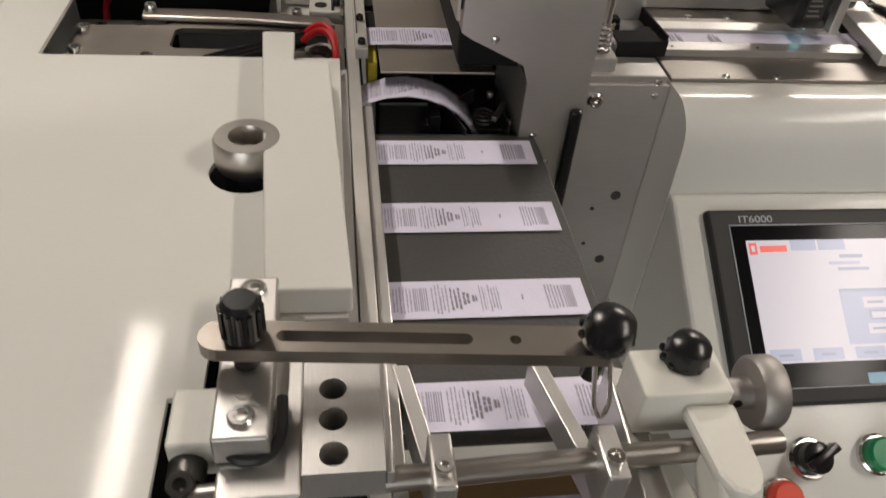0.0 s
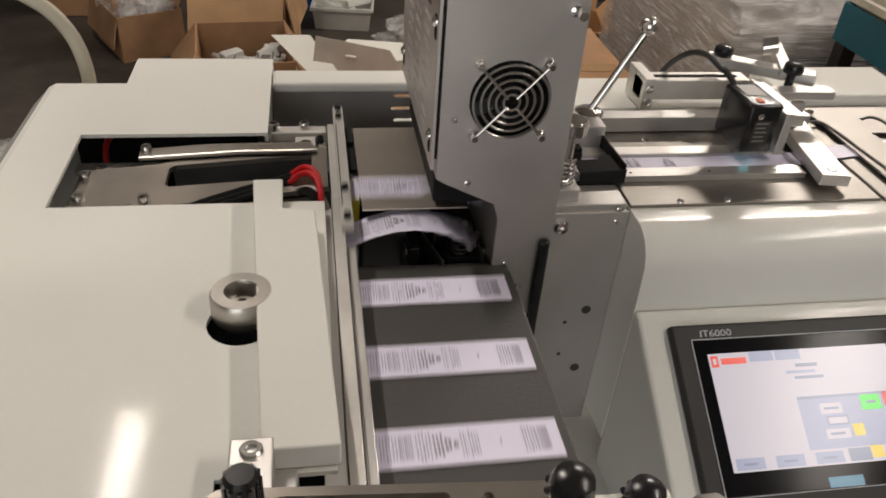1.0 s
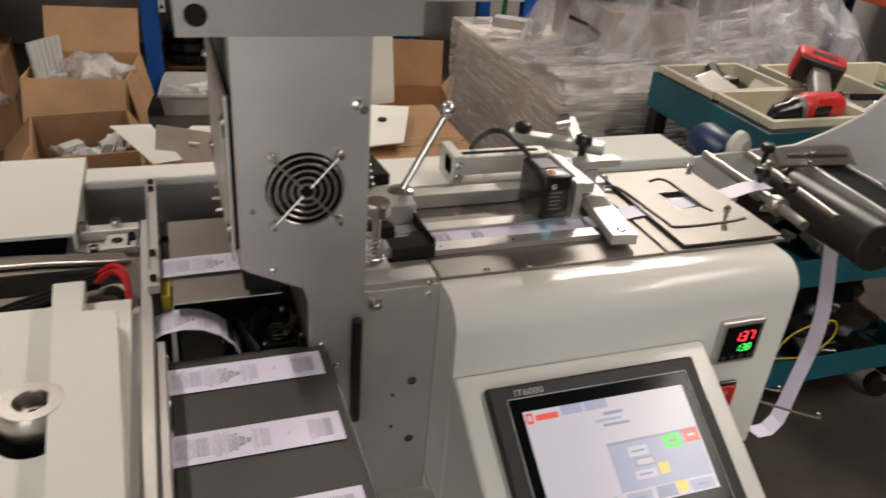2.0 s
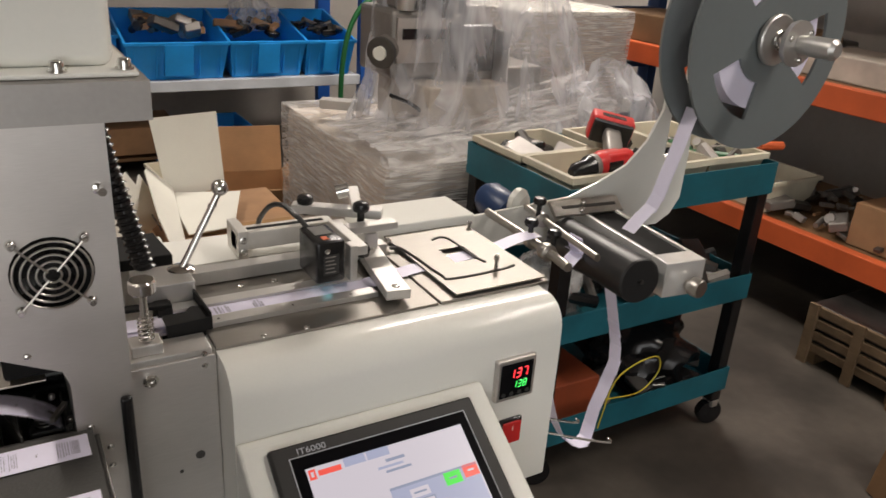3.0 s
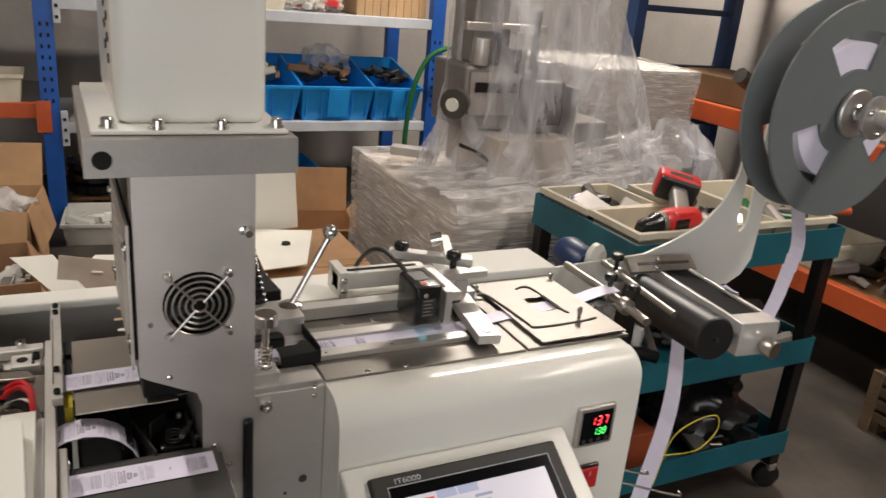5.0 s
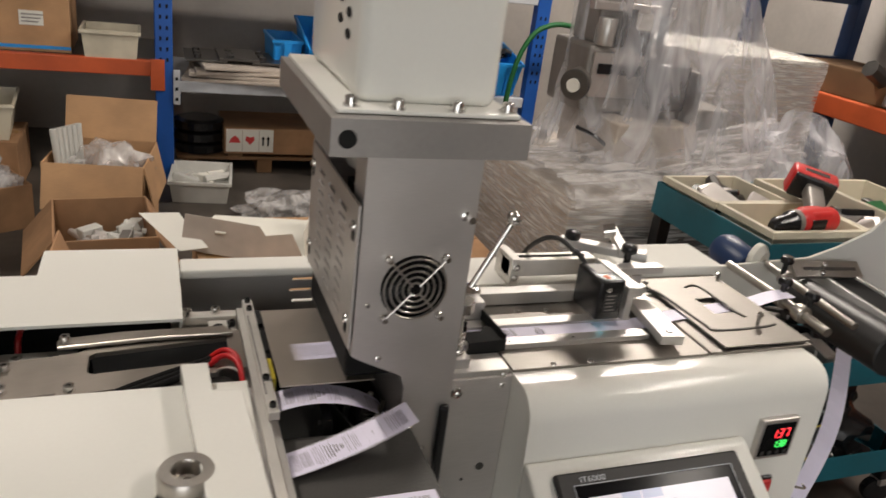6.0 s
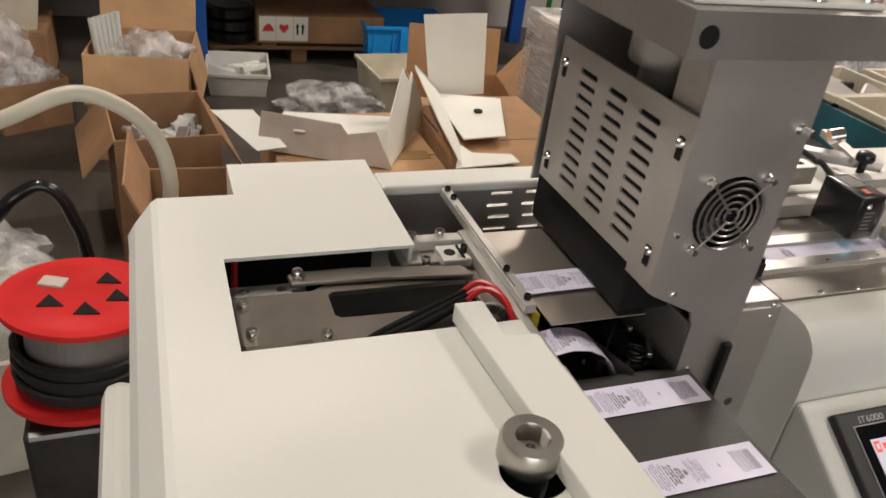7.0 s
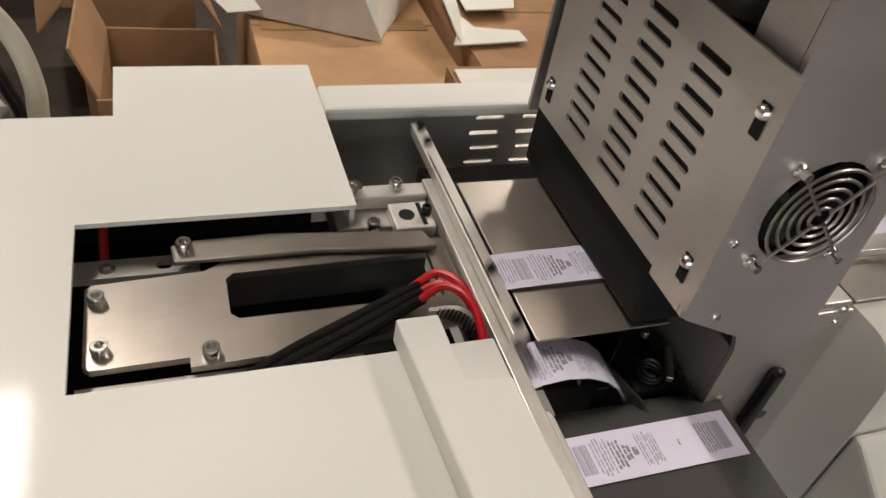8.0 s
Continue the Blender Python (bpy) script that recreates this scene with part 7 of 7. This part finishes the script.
    for k in range(4):
        a = 1.55 + 1.15 * k
        part("opening", prism(B(), [(0, 0.02), (0.022, -0.012), (-0.022, -0.012)], -0.001, 0.0015, "xy", m=m @ pose(0.055 * math.cos(a), 0.055 * math.sin(a), 0)), BLACKMATT, t)
    for a in (0.35,):
        part("socket", box(B(), -0.02, 0.02, -0.015, 0.015, -0.002, 0.004, 0.002, m=m @ pose(0.058 * math.cos(a), 0.058 * math.sin(a), 0, 0, 0, 40)), PAPER, t)
    part("stand", box(B(), -0.46, -0.30, 1.18, 1.40, 0.0, 0.36, 0.01), DARKSTEEL, t)
    # hoses by the drum
    bm = B()
    tube(bm, [(-0.66, 1.0, 0.0), (-0.60, 0.97, 0.5), (-0.50, 0.88, 0.88), (-0.41, 0.82, 1.005), (-0.331, 0.80, 1.050), (-0.282, 0.80, 1.069), (-0.244, 0.80, 1.054), (-0.222, 0.80, 1.026), (-0.214, 0.80, 0.990), (-0.216, 0.80, 0.950), (-0.225, 0.81, 0.80), (-0.23, 0.82, 0.40), (-0.23, 0.82, 0.0)], 0.0068, 14)
    solid("white_hose", bm, TUB, (-0.21, 0.82, 0.0), "thick cream-coloured hose curving up behind the machine", "hose", smooth=True)
    bm = B()
    tube(bm, [(-0.657, 1.70, 0.0), (-0.557, 1.59, 0.454), (-0.497, 1.55, 0.574), (-0.459, 1.55, 0.610), (-0.425, 1.55, 0.622), (-0.396, 1.55, 0.597), (-0.378, 1.55, 0.542), (-0.368, 1.55, 0.497), (-0.348, 1.55, 0.297), (-0.338, 1.57, 0.0)], 0.012, 12)
    solid("black_hose", bm, BLACK, (-0.338, 1.57, 0.0), "black rubber hose bent over on the floor", "hose", smooth=True)
    bin_box("parts_tub", -0.62, 1.62, 0.0, 0.40, 0.34, 0.30, TUB, "ivory plastic tub with clear film in it", "plastic tub", "", 8)
    crumple("floor_bag", -0.62, 1.64, 0.20, 0.20, 0.17, 0.22, 61, SACK, "crumpled clear film in a tub", "plastic film")
    crumple("floor_bag", -0.75, 2.1, 0.0, 0.24, 0.22, 0.22, 62, SACK, "crumpled clear film on the floor", "plastic film")


loose_floor()


# ---- tape on the machine ----
def tape_on_table():
    t = thing("label_tape", (0.42, 0.593, 0.9885), "white printed satin label tape running through the guides", "label tape")
    bm = ribbon(B(), [(0.175, 0.592, 0.9905), (0.30, 0.592, 0.9905), (0.40, 0.5935, 0.9905), (0.44, 0.600, 0.9903), (0.472, 0.608, 0.9902), (0.50, 0.612, 0.9900), (0.56, 0.621, 0.9900), (0.60, 0.626, 0.9915), (0.635, 0.630, 0.9965), (0.66, 0.632, 0.9968)], 0.022, thick=0.0006)
    part("tape_band", bm, SATIN, t)
    rnd = random.Random(5)
    for x0, x1 in ((0.262, 0.276), (0.298, 0.306), (0.56, 0.572)):
        x = x0
        while x < x1:
            w = rnd.uniform(0.0008, 0.002)
            part("print_bar", box(B(), x, x + w, 0.584, 0.584 + rnd.uniform(0.009, 0.014), 0.9908, 0.9911, m=pose(0, 0.002 if x < 0.5 else 0.021, 0.0002)), INKLIGHT, t)
            x += rnd.uniform(0.002, 0.0035)


tape_on_table()

# label pieces: eight stiff slips make one label, 110 x 28 mm, printed across
LEN, WID, NP = 0.110, 0.028, 8


# print across the label: start, end, half height, line, gap (shares of the length, metres), ink
PRINT = ((0.03, 0.13, 0.36, 0.0007, 0.0011, 2), (0.145, 0.215, 0.30, 0.0007, 0.00045, 2), (0.235, 0.31, 0.38, 0.0007, 0.0012, 2),
         (0.325, 0.37, 0.34, 0.0009, 0.0012, 1), (0.385, 0.41, 0.16, 0.0012, 0.0009, 1), (0.43, 0.452, 0.08, 0.0010, 0.0006, 1),
         (0.47, 0.56, 0.34, 0.0006, 0.0010, 2), (0.675, 0.685, 0.06, 0.0009, 0.001, 1), (0.80, 0.855, 0.32, 0.0007, 0.0011, 2), (0.865, 0.94, 0.30, 0.0006, 0.00049, 2))


def label_meshes():
    rnd = random.Random(8)
    s = LEN / NP
    slips = [box(B(), -s / 2, s / 2, -WID / 2, WID / 2, -0.0002, 0.0002) for i in range(NP)]
    for f0, f1, half, line, gap, ink in PRINT:
        u = f0 * LEN
        while u < f1 * LEN:
            i = min(NP - 1, int(u / s))
            uu = u - (i + 0.5) * s
            hi = half * WID * (1 if gap < 0.0005 else rnd.uniform(0.75, 1.05))
            y = -hi
            while y < hi:
                d = 2 * hi if gap < 0.0005 else rnd.uniform(0.0018, 0.0055)
                box(slips[i], uu, min(uu + line * rnd.uniform(0.7, 1.4), s / 2), y, min(y + d, hi), 0.0002, 0.00045, mi=ink)
                y += d + 0.0007
            u += line + gap
    out = []
    for bm in slips:
        me = bpy.data.meshes.new("slip")
        bm.to_mesh(me)
        bm.free()
        for m in (SATIN, INK, INKLIGHT):
            me.materials.append(m)
        out.append(me)
    return out


SLIPS = label_meshes()


def T(k):
    """Moment of the k-th stroke of the machine."""
    return 0.37 + 0.611 * k


def lay(x, y, z, ang0, ang1, tilt=0.0):
    """Poses of the slips of a label that starts at x, y, z and bends from ang0 to ang1 degrees."""
    s = LEN / NP
    out, p = [], Vector((x, y, z))
    for i in range(NP):
        a = radians(ang0 + (ang1 - ang0) * (i + 0.5) / NP)
        d = Vector((math.cos(a), math.sin(tilt) * 0.4, math.sin(a)))
        c = p + d * s / 2
        out.append(pose(c.x, c.y, c.z, 0, -math.degrees(a), math.degrees(math.sin(tilt) * 0.4)))
        p = p + d * s
    return out


def slot_y(m):
    return 0.4785 - 0.0700 * m


def label_state(n):
    """Rows of (time, eight poses) for label n over the clip."""
    rows = []

    def add(t, poses):
        rows.append((t, poses))
    wait = lay(0.146, 0.592, 0.9880 - 0.00035 * (n % 14), 0, 0)
    flat = lay(0.027, 0.583, 0.9915, 2, -2)
    t1, t2 = T(n - 1), T(n)
    add(t1 - 0.56, wait), add(t1 - 0.46, flat), add(t1 - 0.01, flat)
    add(t1 + 0.06, lay(0.026, 0.540, 0.985, 10, -30))
    add(t1 + 0.14, lay(0.024, 0.530, 0.974, 22, -40))
    add(t1 + 0.35, lay(0.006, 0.526, 0.962, 55, -95))
    add(t2 - 0.03, lay(0.015, 0.526, 0.964, 48, -75))
    add(t2 + 0.04, lay(0.024, 0.505, 0.975, 24, -8, 0.3))
    add(t2 + 0.12, lay(0.027, 0.464, 0.962, 8, 24, 0.32))
    for m in range(0, 4):
        y = slot_y(m)
        f = lay(0.027, y, 0.9588 + 0.0003, 0, 0)
        add(T(n + m) + (0.20 if m == 0 else 0.14), f)
        add(T(n + m + 1) - 0.02, f)
    end = lay(0.0275, 0.226, 0.9205 + 0.0011 * max(0, n + 9), 0, 0)
    add(T(n + 4) + 0.12, end)
    return rows


def at_time(rows, t):
    """Slip poses at t between the rows."""
    if t <= rows[0][0]:
        return rows[0][1]
    for (ta, a), (tb, b) in zip(rows, rows[1:]):
        if ta <= t <= tb:
            f = (t - ta) / max(1e-6, tb - ta)
            return [x.lerp(y, f) for x, y in zip(a, b)]
    return rows[-1][1]


LABELS = []
for n in range(-7, 15):
    th = thing("care_label", (0, 0, 0), "white satin garment label with grey printing on the belt", "label", "cut labels")
    slips = []
    for i in range(NP):
        ob = new("slip", SLIPS[i])
        ob.parent = th
        slips.append(ob)
    rows = label_state(n)
    keys = [(0.0, at_time(rows, 0.0))] + [r for r in rows if 0.0 < r[0] < 8.0] + [(8.0, at_time(rows, 8.0))]
    LABELS.append((slips, keys))

# hanging tape: short stiff links that swing


def chain_rows(shapes, count, length, turned=99.0):
    """Link poses for each time from the curve given at that time; links keep their length, and from turned on the tape hangs twisted."""
    out = []
    for t, pts in shapes:
        path = smooth_path([(x, y, z) for x, y, z in pts], 24)
        acc, cur, res = 0.0, path[0], []
        marks, k = [path[0]], 1
        while len(marks) < count + 1 and k < len(path):
            d = (path[k] - cur).length
            if acc + d >= length:
                cur = cur + (path[k] - cur) * ((length - acc) / d)
                marks.append(cur.copy())
                acc = 0.0
            else:
                acc += d
                cur = path[k]
                k += 1
        last = (path[-1] - path[-2]).normalized()
        while len(marks) < count + 1:
            marks.append(marks[-1] + last * length)
        for i, (a, b) in enumerate(zip(marks, marks[1:])):
            d = (b - a).normalized()
            tw = radians(32) * min(1, i / 8) if t >= turned else 0.0
            w = Vector((-math.sin(tw), math.cos(tw), 0))
            w = (w - d * d.dot(w)).normalized()
            m = Matrix((d, w, d.cross(w))).transposed().to_4x4()
            m.translation = (a + b) / 2
            res.append(m)
        out.append((t, res))
    return out


def tape_link_mesh(length):
    bm = box(B(), -length / 2 - 0.0012, length / 2 + 0.0012, -0.0115, 0.0115, -0.0003, 0.0003)
    me = bpy.data.meshes.new("tape_link")
    bm.to_mesh(me)
    bm.free()
    me.materials.append(SATIN)
    return me


y = 0.65
LOOP = [
    (0.0, [(0.800, y, 0.935), (0.842, y, 0.80), (0.838, y, 0.68), (0.800, y - 0.02, 0.625), (0.75, y - 0.02, 0.64), (0.70, y - 0.02, 0.76), (0.66, y - 0.02, 0.98)]),
    (2.0, [(0.800, y, 0.935), (0.842, y, 0.78), (0.838, y, 0.668), (0.800, y - 0.02, 0.615), (0.75, y - 0.02, 0.63), (0.70, y - 0.02, 0.76), (0.66, y - 0.02, 0.98)]),
    (2.6, [(0.800, y, 0.935), (0.845, y, 0.78), (0.838, y, 0.66), (0.805, y - 0.02, 0.60), (0.75, y - 0.02, 0.62), (0.70, y - 0.02, 0.76), (0.66, y - 0.02, 0.98)]),
    (3.3, [(0.800, y, 0.935), (0.822, y, 0.84), (0.846, y, 0.77), (0.810, y, 0.69), (0.77, y - 0.02, 0.66), (0.71, y - 0.02, 0.78), (0.66, y - 0.02, 0.98)]),
    (3.5, [(0.800, y, 0.935), (0.820, y, 0.80), (0.850, y, 0.71), (0.902, y, 0.595), (0.870, y, 0.525), (0.78, y - 0.02, 0.60), (0.69, y - 0.02, 0.80), (0.66, y - 0.02, 0.98)]),
    (3.75, [(0.800, y, 0.935), (0.845, y, 0.80), (0.862, y, 0.68), (0.855, y, 0.57), (0.80, y, 0.53), (0.74, y - 0.02, 0.62), (0.69, y - 0.02, 0.80), (0.66, y - 0.02, 0.98)]),
    (4.0, [(0.800, y, 0.935), (0.855, y, 0.735), (0.855, y, 0.61), (0.82, y, 0.52), (0.77, y, 0.54), (0.72, y - 0.02, 0.66), (0.66, y - 0.02, 0.98)]),
    (4.5, [(0.800, y, 0.935), (0.812, y, 0.80), (0.792, y, 0.66), (0.770, y, 0.555), (0.742, y, 0.55), (0.71, y - 0.02, 0.68), (0.66, y - 0.02, 0.98)]),
    (5.8, [(0.800, y, 0.935), (0.835, y, 0.77), (0.815, y, 0.64), (0.785, y, 0.58), (0.75, y, 0.58), (0.71, y - 0.02, 0.70), (0.66, y - 0.02, 0.98)]),
    (8.0, [(0.800, y, 0.935), (0.840, y, 0.78), (0.830, y, 0.66), (0.795, y - 0.02, 0.605), (0.75, y - 0.02, 0.62), (0.70, y - 0.02, 0.76), (0.66, y - 0.02, 0.98)]),
]
FEED = [
    (0.0, [(0.905, 0.632, 1.118), (0.96, 0.636, 1.03), (0.985, 0.65, 0.95), (0.955, 0.65, 0.885), (0.90, 0.65, 0.90), (0.872, 0.645, 0.96), (0.855, 0.64, 0.979), (0.80, 0.635, 0.977), (0.77, 0.63, 0.984), (0.74, 0.625, 0.976)]),
    (2.1, [(0.905, 0.632, 1.118), (0.95, 0.636, 1.03), (0.985, 0.65, 0.96), (0.965, 0.65, 0.885), (0.90, 0.65, 0.89), (0.872, 0.645, 0.96), (0.855, 0.64, 0.979), (0.80, 0.635, 0.977), (0.77, 0.63, 0.984), (0.74, 0.625, 0.976)]),
    (2.6, [(0.900, 0.632, 1.12), (0.92, 0.636, 1.04), (0.93, 0.645, 0.99), (0.91, 0.65, 0.985), (0.88, 0.65, 0.985), (0.85, 0.65, 0.980), (0.80, 0.645, 0.977), (0.77, 0.64, 0.984), (0.74, 0.635, 0.976)]),
    (3.3, [(0.888, 0.632, 1.145), (0.864, 0.636, 1.09), (0.848, 0.640, 1.05), (0.835, 0.644, 1.00), (0.826, 0.645, 0.965), (0.812, 0.648, 0.932), (0.785, 0.65, 0.914), (0.755, 0.652, 0.920), (0.738, 0.655, 0.935), (0.737, 0.655, 0.955), (0.752, 0.655, 0.970), (0.772, 0.655, 0.966), (0.776, 0.655, 0.948), (0.762, 0.655, 0.938), (0.750, 0.655, 0.950)]),
    (4.05, [(0.888, 0.632, 1.145), (0.864, 0.636, 1.09), (0.848, 0.640, 1.05), (0.835, 0.644, 1.00), (0.826, 0.645, 0.965), (0.812, 0.648, 0.932), (0.785, 0.65, 0.914), (0.755, 0.652, 0.920), (0.738, 0.655, 0.935), (0.737, 0.655, 0.955), (0.752, 0.655, 0.970), (0.772, 0.655, 0.966), (0.776, 0.655, 0.948), (0.762, 0.655, 0.938), (0.750, 0.655, 0.950)]),
    (4.3, [(0.93, 0.632, 1.095), (0.965, 0.640, 1.05), (0.95, 0.65, 1.00), (0.91, 0.652, 0.988), (0.87, 0.652, 0.981), (0.80, 0.645, 0.977), (0.77, 0.64, 0.984), (0.74, 0.635, 0.976)]),
    (4.5, [(0.960, 0.632, 1.085), (1.000, 0.645, 1.02), (1.012, 0.655, 0.94), (0.985, 0.655, 0.885), (0.92, 0.64, 0.93), (0.876, 0.62, 0.978), (0.80, 0.610, 0.977), (0.77, 0.605, 0.984), (0.74, 0.60, 0.976)]),
    (4.7, [(0.965, 0.632, 1.083), (1.000, 0.645, 1.02), (1.000, 0.655, 0.93), (0.965, 0.655, 0.865), (0.91, 0.655, 0.87), (0.872, 0.635, 0.965), (0.855, 0.625, 0.979), (0.80, 0.615, 0.977), (0.77, 0.61, 0.984), (0.74, 0.605, 0.976)]),
    (5.8, [(0.95, 0.632, 1.09), (0.985, 0.645, 1.02), (0.985, 0.655, 0.93), (0.95, 0.655, 0.87), (0.90, 0.655, 0.88), (0.872, 0.635, 0.965), (0.855, 0.625, 0.979), (0.80, 0.615, 0.977), (0.77, 0.61, 0.984), (0.74, 0.605, 0.976)]),
    (8.0, [(0.95, 0.632, 1.09), (0.985, 0.645, 1.02), (0.985, 0.655, 0.93), (0.95, 0.655, 0.87), (0.90, 0.655, 0.88), (0.872, 0.635, 0.965), (0.855, 0.625, 0.979), (0.80, 0.615, 0.977), (0.77, 0.61, 0.984), (0.74, 0.605, 0.976)]),
]
CHAINS = []
for name, shapes, count, length, turned, lab in (("slack_tape", LOOP, 30, 0.022, 4.0, "white label tape hanging in a slack loop"), ("feed_tape", FEED, 24, 0.018, 99.0, "white label tape hanging from the reel")):
    th = thing(name, (0, 0, 0), lab, "label tape")
    me = tape_link_mesh(length)
    links = []
    for i in range(count):
        ob = new("tape_link", me)
        ob.parent = th
        links.append(ob)
    CHAINS.append((links, chain_rows(shapes, count, length, turned)))


def motions():
    for slips, keys in LABELS:
        for i, ob in enumerate(slips):
            walk(ob, [(t, p[i]) for t, p in keys])
    for links, rows in CHAINS:
        for i, ob in enumerate(links):
            walk(ob, [(t, p[i]) for t, p in rows])
    p = Matrix.Translation(Vector((-0.170, 0.585, 0.980)) - Vector((0.17, 0.5, 0.0)))
    lift, push = [(0.0, 0.0)], [(0.0, 0.0)]
    for k in range(13):
        lift += [(T(k) - 0.08, 0.0), (T(k) + 0.01, -4.2), (T(k) + 0.23, -4.2), (T(k) + 0.32, 0.0)]
        push += [(T(k) - 0.05, 0.0), (T(k) + 0.05, -0.062), (T(k) + 0.21, -0.062), (T(k) + 0.32, 0.0)]
    walk(folding_arm, [(t, p @ pose(0, 0, 0, 0, a, 0) @ p.inverted()) for t, a in lift if t <= 7.95] + [(8.0, p @ pose(0, 0, 0, 0, -1.2, 0) @ p.inverted())])
    walk(pusher_rail, [(t, pose(0, y, 0)) for t, y in push if t <= 7.95] + [(8.0, pose(0, -0.015, 0))])
    c = Vector((0.975, 0.63, 1.228))
    walk(tape_reel, [(t, pose(*c, 0, a, 0)) for t, a in ((0.0, -30), (2.2, -22), (3.3, 0), (4.0, 0), (4.7, 3), (5.8, 12), (8.0, 30))])


motions()
